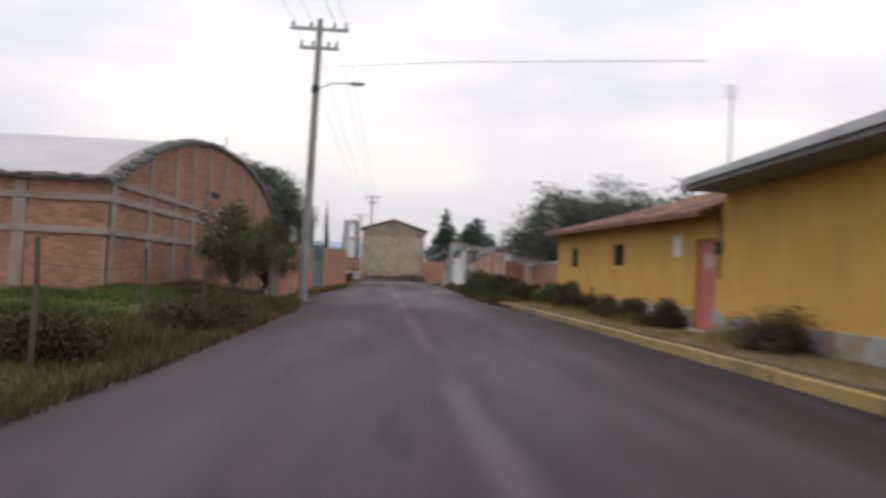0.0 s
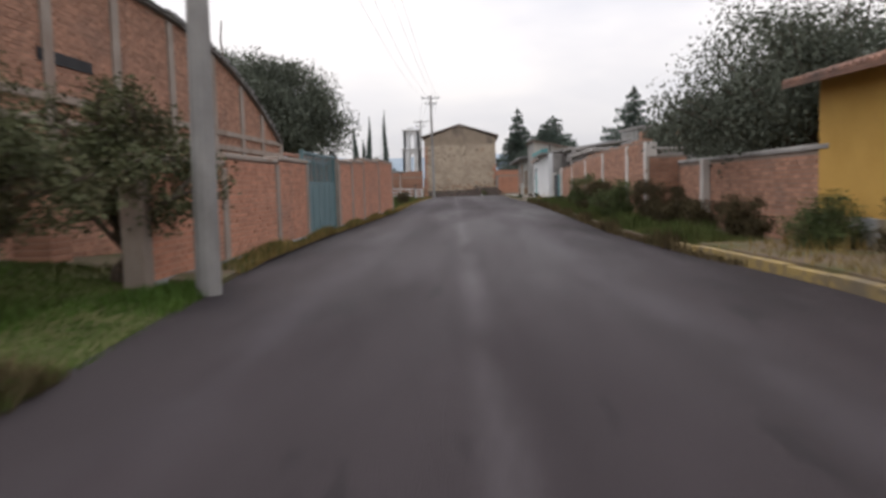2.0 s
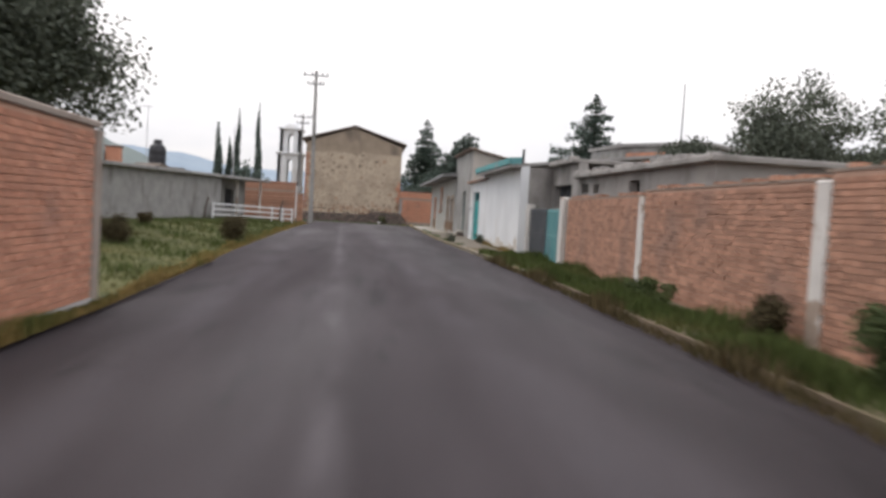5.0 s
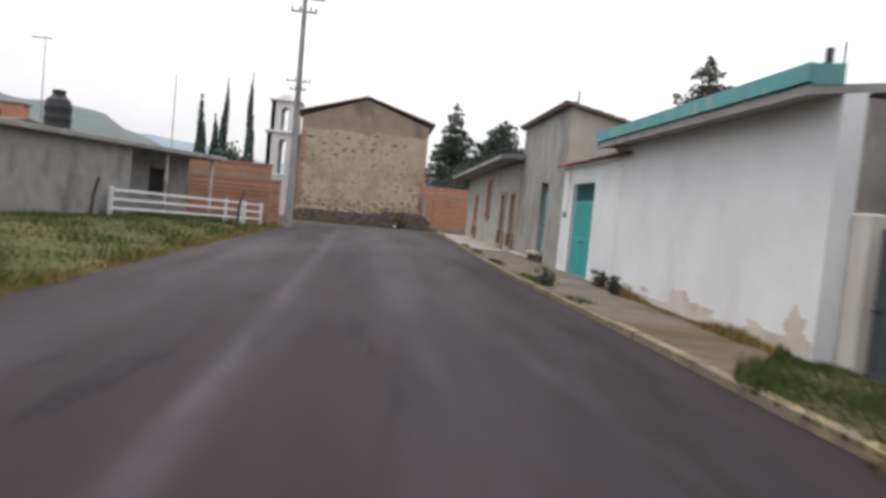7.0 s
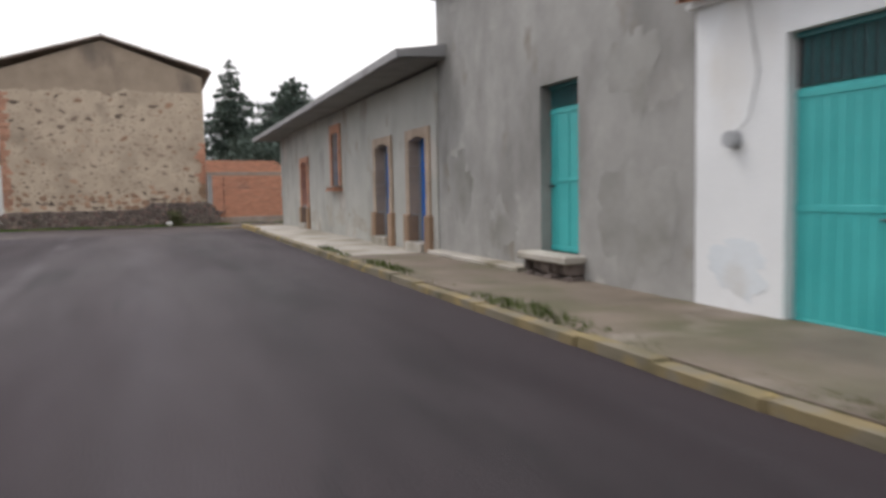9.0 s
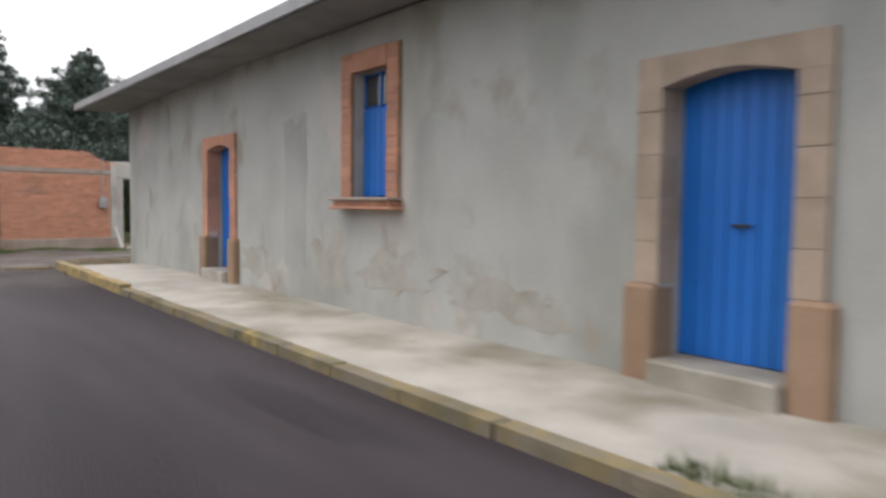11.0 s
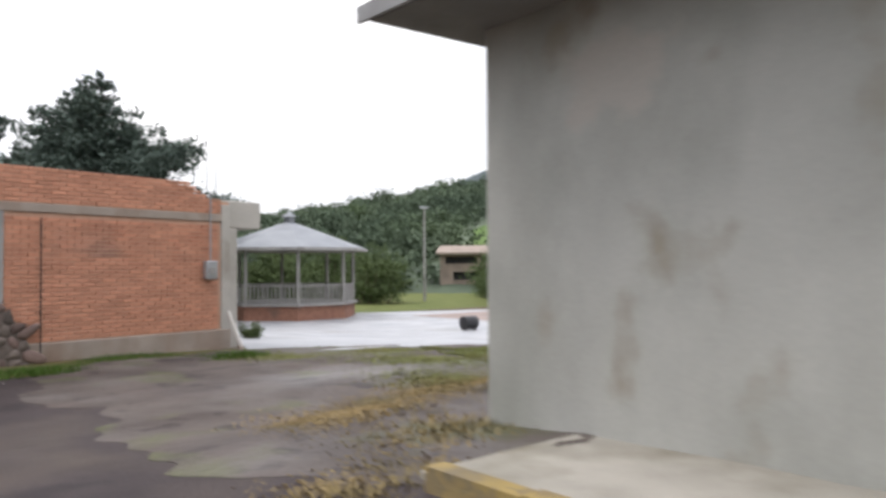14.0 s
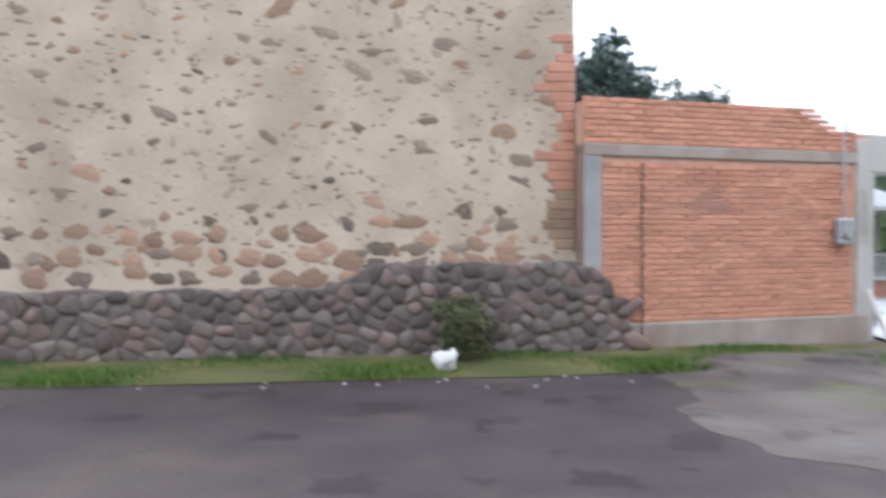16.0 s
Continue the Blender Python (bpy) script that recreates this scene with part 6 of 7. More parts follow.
def cypress(x, y, z, tall, wide, seed):
    tree = thing("cypress", "slim dark columnar cypress behind the houses", "tree", "cypresses")
    part("trunk", Mesh().tube((x, y, z), (x, y, z + tall * 0.9), 0.15, 0.03, 7), "bark", tree)
    hs = np.linspace(0.04, 1.0, 40)
    cs = [(x + 0.1 * math.sin(9 * h + seed), y, z + tall * h) for h in hs]
    rs = [max(0.07, wide * 0.85 * min(1, 0.5 + 2.5 * h) * (1 - h) ** 0.6) for h in hs]
    raw("crown", leaves(Mesh(), cs, rs, 6000, 0.13, seed, 2.2, 2.4, False), "pine_leaf", tree)


def shrub(x, y, wide, tall, seed, mat, label, count=1500, size=0.09, z=None, long=1.8, group="shrubs"):
    rg = random.Random(seed)
    base = float(height(x, y)) + 0.1 if z is None else z
    bush = thing("shrub", label, "shrub", group)
    wood, cs, rs = Mesh(), [], []
    for i in range(9):
        ang, reach = rg.uniform(0, 6.28), wide * rg.uniform(0.1, 0.8)
        end = Vector((x + reach * math.cos(ang), y + reach * math.sin(ang), base + tall * rg.uniform(0.3, 0.9)))
        wood.limb([(x + 0.1 * math.cos(ang), y + 0.1 * math.sin(ang), base - 0.15), (x + 0.4 * reach * math.cos(ang), y + 0.4 * reach * math.sin(ang), base + tall * 0.3), end], min(0.03, 0.035 * wide), 0.004, 5)
        cs += [end[:], ((end.x + x) / 2, (end.y + y) / 2, base + (end.z - base) * 0.45)]
        rs += [wide * rg.uniform(0.25, 0.42), wide * 0.38]
    part("woody_stem", wood, "bark", bush)
    raw("foliage", leaves(Mesh(), cs, rs, count, size, seed, 0.5, long), mat, bush)
    return bush


def blades(name, mat, label, count, place, tall, seed, lean=0.5, width=0.012, lift=0.0, over=None):
    """A stand of grass blades; place(rng, n) gives xy points."""
    rg = np.random.RandomState(seed)
    xy = place(rg, count)
    n = len(xy)
    z = height(xy[:, 0], xy[:, 1]) + lift
    if over:
        z = z + np.array([over(x, y) for x, y in xy])
    h = tall * (0.4 + 0.9 * rg.rand(n)) * (0.6 + 0.8 * np.clip(np.sin(xy[:, 0] * 1.9 + 1) * np.sin(xy[:, 1] * 1.3), -0.3, 1))
    ang = rg.rand(n) * 6.283
    dx, dy = np.cos(ang), np.sin(ang)
    p = np.stack([xy[:, 0], xy[:, 1], z], 1)
    w = width * (0.7 + 0.8 * rg.rand(n))
    a = p + np.stack([-dy * w, dx * w, 0 * z], 1)
    b = p + np.stack([dy * w, -dx * w, 0 * z], 1)
    bend = lean * h * rg.rand(n)
    t = p + np.stack([dx * bend, dy * bend, h], 1)
    m = Mesh()
    m.v = [tuple(q) for q in np.stack([a, b, t], 1).reshape(-1, 3).tolist()]
    m.f = [(3 * i, 3 * i + 1, 3 * i + 2) for i in range(n)]
    ob = raw(name, m, mat)
    return tagged(ob, label, "grass", "", "stuff")


def between(y0, y1, xa, xb, power=1.0):
    def place(rg, n):
        y = y0 + (y1 - y0) * rg.rand(n)
        k = rg.rand(n) ** power
        a = np.array([xa(v) for v in y])
        b = np.array([xb(v) for v in y])
        return np.stack([a + (b - a) * k, y], 1)
    return place


broad_tree(7.6, 33.6, 0, 6.0, 3.6, 11, "leaf_grey", "large grey-green tree overhanging the brick wall", 42000, 0.06, 0.25, 0.22)
broad_tree(9.5, 38.5, 0, 6.0, 3.4, 12, "leaf_grey", "tall grey-green tree behind the brick wall", 28000, 0.07, 0.28, 0.3)
broad_tree(9.5, 28.5, 0, 4.6, 3.2, 15, "leaf_grey", "low spreading tree behind the yellow house", 22000, 0.07, 0.25, 0.4)
broad_tree(18.6, 74.5, 0, 8.6, 3.3, 16, "leaf_grey", "rounded grey-green tree behind the brick wall", 26000, 0.11, 0.22, 0.3, dome=True)
broad_tree(15.8, 60.5, 0, 6.8, 3.0, 17, "leaf_grey", "rounded grey-green tree behind the brick wall", 26000, 0.1, 0.22, 0.3, dome=True)
broad_tree(14.8, 77, 0, 5.8, 2.6, 18, "leaf_grey", "rounded grey-green tree behind the gates", 24000, 0.1, 0.22, 0.3, dome=True)
broad_tree(-14.2, 66.0, 0, 10.9, 6.4, 13, "leaf_grey", "very large dark round tree behind the street wall", 130000, 0.12, 0.5, 0.25, dome=True)
broad_tree(-4.4, 23.6, 0.1, 2.9, 1.45, 14, "scrub_leaf", "straggly bushy tree by the street pole", 20000, 0.038, 0.1, 0.12)
broad_tree(-4.3, 25.9, 0.1, 2.9, 1.25, 24, "scrub_leaf", "straggly bushy tree beside the street wall", 20000, 0.038, 0.1, 0.12)
conifer(8.3, 158, -1, 16.3, 4.9, 21, "tall dark conifer behind the end of the street", 36000, 0.17, low=0.2, shape=0.75)
conifer(14.9, 158, -1, 14.6, 6.6, 22, "dark spreading conifer behind the end wall", 34000, 0.18, low=0.25, shape=0.6)
conifer(18.6, 105, 0, 12.2, 4.8, 23, "dark conifer behind the white house", 28000, 0.15, low=0.2, shape=0.8)
conifer(12.3, 144.5, -1, 12.5, 8.6, 25, "broad dark cedar behind the brick wall", 70000, 0.14, "cedar", "", 0.3, 0.95, 0.02)
for x, y, t, w in ((-14.6, 142, 14.2, 0.75), (-17.2, 142, 13.2, 0.8), (-19.6, 142, 11.6, 1.0), (-18.4, 143, 9.5, 0.8)):
    cypress(x, y, -0.3, t, w, int(t * 10))
broad_tree(-15.5, 138, 0, 6.5, 3.0, 27, "pine_leaf", "dark tree between the cypresses", 3000, 0.24, 0.2, 0.2)

for i, (x, y, w, t, mat) in enumerate(((5.3, 16.6, 0.6, 0.62, "dry_leaf"), (5.25, 12.1, 0.95, 0.62, "dry_leaf"), (5.2, 18.6, 0.6, 0.6, "dry_leaf"), (5.4, 23.6, 0.6, 0.85, "dry_leaf"),
                                       (5.4, 25.6, 0.6, 0.9, "dry_leaf"), (5.3, 21.0, 0.6, 0.6, "dry_leaf"), (5.2, 27.8, 0.7, 0.9, "leaf"))):
    shrub(x, y, w, t, 40 + i, mat, "dark brown scrubby bush against the yellow house", 11000, 0.022, None, 2.2)
for i, (x, y, w, t, mat) in enumerate(((4.95, 30.2, 0.6, 0.8, "dry_leaf"), (4.85, 32.4, 0.55, 0.8, "dry_leaf"), (4.8, 34.6, 0.6, 0.95, "dry_leaf"), (4.75, 36.6, 0.65, 1.1, "dry_leaf"),
                                       (4.3, 38.6, 0.75, 1.25, "leaf"), (4.45, 40.4, 0.7, 1.2, "dry_leaf"), (4.35, 42.2, 0.75, 1.15, "leaf"), (4.4, 44.0, 0.65, 1.0, "dry_leaf"),
                                       (4.5, 46.6, 0.75, 1.5, "leaf"), (4.5, 48.2, 0.5, 0.9, "leaf"), (4.6, 51.0, 0.45, 0.6, "dry_leaf"), (4.5, 54.5, 0.45, 0.5, "leaf"))):
    shrub(x, y, w, t, 60 + i, mat, "dark green roadside shrub below the brick wall" if mat == "leaf" else "brown scrubby bush below the brick wall", 10000, 0.026, None, 2.2)
for i, (x, y, w, t) in enumerate(((-3.55, 18.6, 0.7, 0.3), (-3.1, 16.2, 0.8, 0.26), (-4.6, 19.8, 0.6, 0.3), (-2.95, 12.9, 0.8, 0.2), (-3.0, 14.6, 0.8, 0.24), (-3.3, 9.6, 0.8, 0.2))):
    shrub(x, y, w, t, 110 + i, "dry_leaf", "dark brown dry bush at the field's edge", 10000, 0.022, None, 2.4)
for i, (x, y, w, t) in enumerate(((-4.9, 69.2, 0.72, 0.72), (-6.9, 63.5, 0.6, 0.6), (-9.2, 74.0, 0.4, 0.35))):
    shrub(x, y, w, t, 80 + i, "dry_leaf", "dark dry bush in the grass", 9000, 0.026, None, 2.0)
for i, (x, y, w, t) in enumerate(((5.12, 77.75, 0.3, 0.55), (5.05, 76.4, 0.28, 0.42), (3.72, 77.1, 0.36, 0.42))):
    shrub(x, y, w * 0.8, t, 84 + i, "leaf_grey", "ragged grey-green weed growing from the pavement", 900, 0.022, None, 4.5)
shrub(1.4, 118.5, 0.6, 0.75, 87, "scrub_leaf", "ragged dark bush at the foot of the stone wall", 3200, 0.03, None, 2.6)
blades("dead_grass", "brown_grass", "brown dead grass and weeds along the road", 42000, between(1, 21.5, lambda y: edge(y) - 1.7, lambda y: edge(y) + 0.1, 0.75), 0.24, 20, 0.9, 0.008)
blades("pole_grass", "green_grass", "short bright green grass round the pole", 17000, between(20.5, 26, lambda y: edge(y) - 3.2, lambda y: edge(y) + 0.08, 0.8), 0.13, 21, 0.7, 0.009)
blades("grass_field", "grass", "rough olive-green field grass before the warehouse", 52000, between(3, 27, lambda y: -7.0, lambda y: edge(y) - 1.2), 0.15, 1, 0.8, 0.009)
blades("grass_verge", "grass", "tufted green grass along the wall's foot", 6000, between(27, 53, lambda y: -3.7, lambda y: edge(y) + 0.12), 0.2, 2, lift=0.08)
blades("dry_grass_verge", "dry_grass", "yellow dry grass along the road's edge", 10000, between(27, 60, lambda y: -3.66, lambda y: edge(y) + 0.14, 0.6), 0.2, 3, lift=0.08)
blades("grass_lot", "grass", "green weedy grass of the open lot", 26000, between(54, 96, lambda y: -11.5, lambda y: edge(y) - 0.1, 0.8), 0.2, 4)
blades("grass_right", "grass", "long green grass on the verge", 34000, between(29, 60, lambda y: kerb(y) + 0.1, lambda y: 4.95), 0.3, 5, lift=0.12)
blades("dry_grass_right", "brown_grass", "brown and yellow grass over the road's edge", 11000, between(27, 66, lambda y: kerb(y) - 0.22, lambda y: kerb(y) + 0.4), 0.22, 6, lift=0.06)
blades("grass_gates", "grass", "thick green grass growing before the gates", 15000, between(60, 70.4, lambda y: kerb(y) - 0.02 + 0.8 * max(0.0, y - 68.2), lambda y: 5.6), 0.21, 7, lift=0.1)
def cluster(spots):
    """Soft round patches (x, y, spread)."""
    def place(rg, n):
        k = rg.randint(0, len(spots), n)
        s = np.array(spots)[k]
        return s[:, :2] + rg.normal(size=(n, 2)) * s[:, 2:3]
    return place


blades("corner_grass", "straw_grass", "yellow dry grass round the pavement corner", 1500, cluster([(3.4, 108.8, 0.22), (3.1, 108.75, 0.22), (3.9, 109.0, 0.25), (4.4, 109.6, 0.3), (5.1, 109.8, 0.3)]), 0.05, 12, 2.2, 0.011, lift=0.035, over=ruts)
blades("yellow_grass", "straw_grass", "low straw-coloured grass in a streak across the mud", 17000, cluster([(4.3, 110.8, 0.28), (4.8, 111.05, 0.3), (5.4, 111.3, 0.34), (6.2, 111.5, 0.38), (6.9, 111.6, 0.4), (7.5, 111.6, 0.45), (8.3, 111.6, 0.55), (9.0, 111.4, 0.6), (7.8, 110.9, 0.5)]), 0.03, 13, 2.8, 0.008, lift=0.035, over=ruts)
blades("mud_grass", "light_grass", "low grass patches in the mud", 13000, cluster([(8.6, 114.0, 0.7), (8.4, 116.2, 0.7), (7.4, 112.6, 0.5), (9.4, 115.0, 0.6), (8.9, 112.4, 0.6), (7.6, 117.3, 0.5), (9.5, 117.2, 0.5)]), 0.04, 14, 2.6, 0.008, lift=0.035, over=ruts)
blades("wall_foot_grass", "dry_grass", "dry weeds along the wall's foot", 3500, between(70, 79, lambda y: 5.05, lambda y: 5.3), 0.12, 16, lift=0.1)
blades("kerb_left_grass", "dry_grass", "yellowed grass along the lot's edge", 9000, between(56, 97, lambda y: edge(y) - 0.45, lambda y: edge(y) + 0.06), 0.16, 15)
blades("grass_kerb", "grass", "sparse green grass tufts along the kerb", 2600, between(74, 93, lambda y: kerb(y) + 0.14, lambda y: kerb(y) + 0.42), 0.08, 8, lift=0.1)
blades("grass_foot", "green_grass", "bright green grass strip below the stone wall", 26000, between(117.3, 119.1, lambda y: -7, lambda y: 7.4), 0.11, 9)
blades("grass_square", "light_grass", "yellow-green grass beside the square", 30000, between(110.6, 117.2, turf_left, lambda y: 24.0, 1.4), 0.09, 10, lift=0.05)
blades("weeds_yellow_house", "dry_grass", "sparse dry weeds along the path", 3500, between(4, 29, lambda y: kerb(y) + 0.15, lambda y: 5.6), 0.2, 11, lift=0.18)

# ---------------------------------------------------------------- west side beyond the wall
posts = [(-3.05, y) for y in (8.8, 11.6, 14.4, 17.3, 20.4)]
for i, (x, y) in enumerate(posts):
    fp = thing("fence_post", "thin weathered wooden fence post in the grass", "fence post", "fence posts")
    z = float(height(x, y))
    part("stake", Mesh().limb([(x, y, z - 0.2), (x + 0.02, y, z + 0.7), (x - 0.01, y + 0.02, z + 1.17)], 0.028, 0.022, 7), "wood_dark", fp)
wires = thing("fence_wire", "slack barbed wire between the fence posts", "wire")
for h in (0.5, 0.95):
    for (xa, ya), (xb, yb) in zip(posts, posts[1:]):
        za, zb = float(height(xa, ya)) + h, float(height(xb, yb)) + h
        part("strand", Mesh().limb([(xa, ya, za), ((xa + xb) / 2, (ya + yb) / 2, (za + zb) / 2 - 0.06), (xb, yb, zb)], 0.004, 0.004, 4), "wire", wires)


def brick_pier(x, y, half, tall, label):
    """A square pier of brick courses with a thin cement cap."""
    pier = thing("brick_pier", label, "pier")
    part("core", Mesh().box(x - half, x + half, y - half, y + half, 0, tall, 0.02), "mortar_worn", pier)
    part("cap", Mesh().box(x - half - 0.05, x + half + 0.05, y - half - 0.05, y + half + 0.05, tall, tall + 0.07, 0.015), "column_stained", pier)
    for i in range(int((tall - 0.08) / 0.1)):
        z = 0.06 + i * 0.1
        part("course", Mesh().box(x - half - 0.012, x + half + 0.012, y - half - 0.012, y + half + 0.012, z, z + 0.085, 0.008), "brick_worn", pier)


brick_pier(-6.2, 27.6, 0.28, 1.95, "rough brick pier at the end of the field")


def utility_pole(x, y, z, tall, label, lamp=False, arms=True, lean=(0, 0), r=0.15, transformer=False):
    pole = thing("utility_pole", label, "utility pole")
    top = Vector((x + lean[0], y + lean[1], z + tall))
    part("shaft", Mesh().tube((x, y, z - 0.3), top, r, r * 0.6, 12), "concrete", pole)
    if arms:
        for h, w in ((0.25, 0.9), (0.85, 0.6)):
            part("crossarm", Mesh().box(top.x - w, top.x + w, top.y - 0.05, top.y + 0.05, top.z - h - 0.1, top.z - h, 0.01), "steel", pole)
            for k in (-0.9, -0.3, 0.5, 0.9):
                part("insulator", Mesh().tube((top.x + k * w, top.y, top.z - h), (top.x + k * w, top.y, top.z - h + 0.18), 0.045, 0.03, 8), "iron", pole)
    if lamp:
        a = Vector((x + lean[0] * 0.65, y + lean[1] * 0.65, z + tall * 0.75))
        arm = part("lamp_arm", Mesh().limb([a, a + Vector((0.5, 0, 0.22)), a + Vector((1.15, 0, 0.26))], 0.03, 0.025), "steel", pole)
        part("lamp_head", Mesh().box(a.x + 1.05, a.x + 1.5, a.y - 0.1, a.y + 0.1, a.z + 0.2, a.z + 0.3, 0.03), "steel", arm)
        part("band", Mesh().tube(a - Vector((0, 0, 0.12)), a + Vector((0, 0, 0.12)), r * 0.85, r * 0.82, 12), "iron", pole)
    if transformer:
        part("tank", Mesh().tube((x + 0.42, y, z + 2.6), (x + 0.42, y, z + 3.5), 0.26, 0.26, 14), "steel", pole, "grey transformer tank")
    return top


t1 = utility_pole(-2.9, 25.3, 0, 8.8, "tall grey concrete street pole with lamp arm", True, True, (0.1, 0.0), 0.15)
t2 = utility_pole(-4.15, 96.1, 0, 10.7, "tall grey concrete pole at the corner", False, True, (-0.1, 0.0), 0.17)
t3 = utility_pole(-6.9, 116.6, -0.2, 10.2, "thin concrete pole beside the gable house", False, True, (0.1, 0), 0.12)
lines = thing("power_lines", "thin black power lines along the street", "cable")
for k in (-0.8, -0.25, 0.45, 0.8):
    for p, q in ((t1, t2), (t2, t3), (Vector((-2.8, -30, 8.6)), t1)):
        p1, q1 = p + Vector((k, 0, -0.1)), q + Vector((k, 0, -0.1))
        pts = [p1.lerp(q1, i / 14) - Vector((0, 0, 1.1 * (1 - (2 * i / 14 - 1) ** 2))) for i in range(15)]
        part("cable", Mesh().limb(pts, 0.007, 0.007, 4), "wire", lines)
part("cable", Mesh().limb([t1 + Vector((0, 0, -1.5)), Vector((1.2, 20, 6.2)), Vector((5.2, 14.5, 4.9))], 0.007, 0.007, 4), "wire", lines)

left = thing("low_grey_house", "low grey rendered house with flat concrete roof", "house")
HA, HB = Vector((-12.6, 78.0)), Vector((-7.0, 97.0))
w_ = (HB - HA).normalized()
HM = Matrix.Translation((HA.x, HA.y, 0)) @ Matrix.Rotation(math.atan2(-w_.x, w_.y), 4, "Z")
part("wall", pierced(Mesh(), -0.25, 0.0, -2, 12.1, 0, 2.72), "concrete", left).data.transform(HM)
part("wall_recess", pierced(Mesh(), -1.6, -1.35, 12.1, 18.3, 0, 2.72, [(12.9, 14.0, 0.2, 2.2), (15.3, 16.6, 0.9, 2.1)]), "concrete", left).data.transform(HM)
part("return", Mesh().box(-1.36, -0.25, 11.85, 12.1, 0, 2.72), "concrete", left).data.transform(HM)
part("door", Mesh().box(-1.55, -1.5, 12.9, 14.0, 0.2, 2.2), "dark", left, "dark doorway").data.transform(HM)
part("window", Mesh().box(-1.55, -1.5, 15.3, 16.6, 0.9, 2.1), "dark", left, "dark window").data.transform(HM)
for k in (14.5, 18.0):
    part("porch_post", Mesh().box(-0.17, -0.06, k, k + 0.11, 0, 2.72, 0.01), "white_post", left).data.transform(HM)
part("roof", Mesh().box(-10, 0.35, -2.3, 18.6, 2.72, 2.9, 0.02), "concrete", left, "flat weathered concrete roof").data.transform(HM)
part("roof_rubble", Mesh().prism([(8.5, 2.9), (9.4, 3.12), (10.2, 3.3), (11.1, 3.14), (12.4, 3.2), (14.2, 2.9)], 0, -4.5, -2.8), "wall_stone", left, "heap of rubble on the roof").data.transform(HM)
tank = thing("water_tank", "black ribbed plastic water tank on the roof", "water tank", at=(-15.0, 97.0, 2.92))
prof = [(0.55, 0), (0.58, 0.15), (0.55, 0.3), (0.58, 0.45), (0.55, 0.6), (0.58, 0.78), (0.5, 1.0), (0.28, 1.14), (0.28, 1.3), (0.0, 1.32)]
body = lathe(Mesh(), -15.0, 97.0, [(max(0.02, r * 1.02), 3.3 + z * 1.5) for r, z in prof])
part("barrel", body, "tank", tank)
part("stand", Mesh().box(-15.8, -14.2, 96.2, 97.8, 2.93, 3.3, 0.02), "concrete", tank)
ant = thing("tv_antenna", "tall thin tv antenna on the low roof", "antenna")
part("mast", Mesh().tube((-15.75, 97.0, 2.9), (-15.75, 97.0, 7.6), 0.03, 0.02), "steel", ant)
part("boom", Mesh().box(-16.35, -15.45, 96.98, 97.02, 7.5, 7.54), "steel", ant)
for k in range(5):
    part("rod", Mesh().tube((-16.3 + k * 0.2, 96.7, 7.52), (-16.3 + k * 0.2, 97.3, 7.52), 0.01, n=5), "steel", ant)
ant2 = thing("aerial_mast", "thin bare pole above the low roof", "antenna")
part("mast", Mesh().tube((-9.6, 96, 2.9), (-9.6, 96, 6.4), 0.03, 0.02), "steel", ant2)
ant3 = thing("aerial_mast", "thin bare pole behind the brick wall", "antenna")
part("mast", Mesh().tube((25, 102, 0), (25, 102, 13), 0.09, 0.06), "steel", ant3)

ant4 = thing("crooked_pole", "thin crooked pole beyond the warehouse", "pole")
part("mast", Mesh().limb([(-13.4, 58, 0), (-13.35, 58, 8.4), (-13.48, 58, 9.4), (-13.38, 58, 10.5)], 0.06, 0.04, 7), "wood_dark", ant4)

wf = thing("wall_far_lot", "red brick wall behind the white fence", "wall", "", "structure")
part("brick_face", Mesh().box(-9.6, -5.55, 99.0, 99.25, 0, 2.85), "brick_worn", wf)
part("band", Mesh().box(-9.62, -5.53, 98.975, 99.0, 2.2, 2.32), "column_stained", wf)
part("coping", Mesh().box(-9.65, -5.5, 98.95, 99.3, 2.85, 2.93), "brick", wf)
for r in range(26):
    part("course", Mesh().box(-9.6, -5.56, 98.985, 99.0, 0.1 + r * 0.1, 0.185 + r * 0.1), "brick_worn", wf)
brick_pier(-5.05, 97.5, 0.2, 2.1, "slim brick pier beside the corner pole")

fence = thing("white_fence", "white painted three-rail wooden fence", "fence")
FA, FB = Vector((-9.3, 88.1)), Vector((-5.75, 95.6))
RUN = (FB - FA).normalized()
FENCE = [0.0, 6.4, 7.6, 9.0]
for i, a in enumerate(FENCE):
    p = FA + RUN * a
    z = float(height(p.x, p.y))
    half = 0.14 if i == 2 else 0.065
    part("post", Mesh().box(p.x - half, p.x + half, p.y - 0.06, p.y + 0.06, z - 0.1, z + 1.02, 0.01), "fence_white", fence)
for a, b in zip(FENCE, FENCE[1:]):
    p, q = FA + RUN * a, FA + RUN * b
    za, zb = float(height(p.x, p.y)), float(height(q.x, q.y))
    for h in (0.22, 0.54, 0.86):
        ends = [(e.x + o, e.y - o / 2, ze + h + k) for e, ze in ((p, za), (q, zb)) for o, k in ((0, 0), (0.04, 0), (0.04, 0.1), (0, 0.1))]
        part("rail", Mesh().add(ends, [(0, 1, 2, 3), (4, 5, 6, 7), (0, 4, 5, 1), (1, 5, 6, 2), (2, 6, 7, 3), (3, 7, 4, 0)]), "fence_white", fence)
for x, y in ((-9.6, 87.2), (-6.1, 94.2)):
    fp = thing("fence_post", "crooked dark wooden post beside the white fence", "fence post")
    part("stake", Mesh().limb([(x, y, 0), (x + 0.05, y, 0.9), (x + 0.2, y, 1.5)], 0.07, 0.05, 7), "wood_dark", fp)

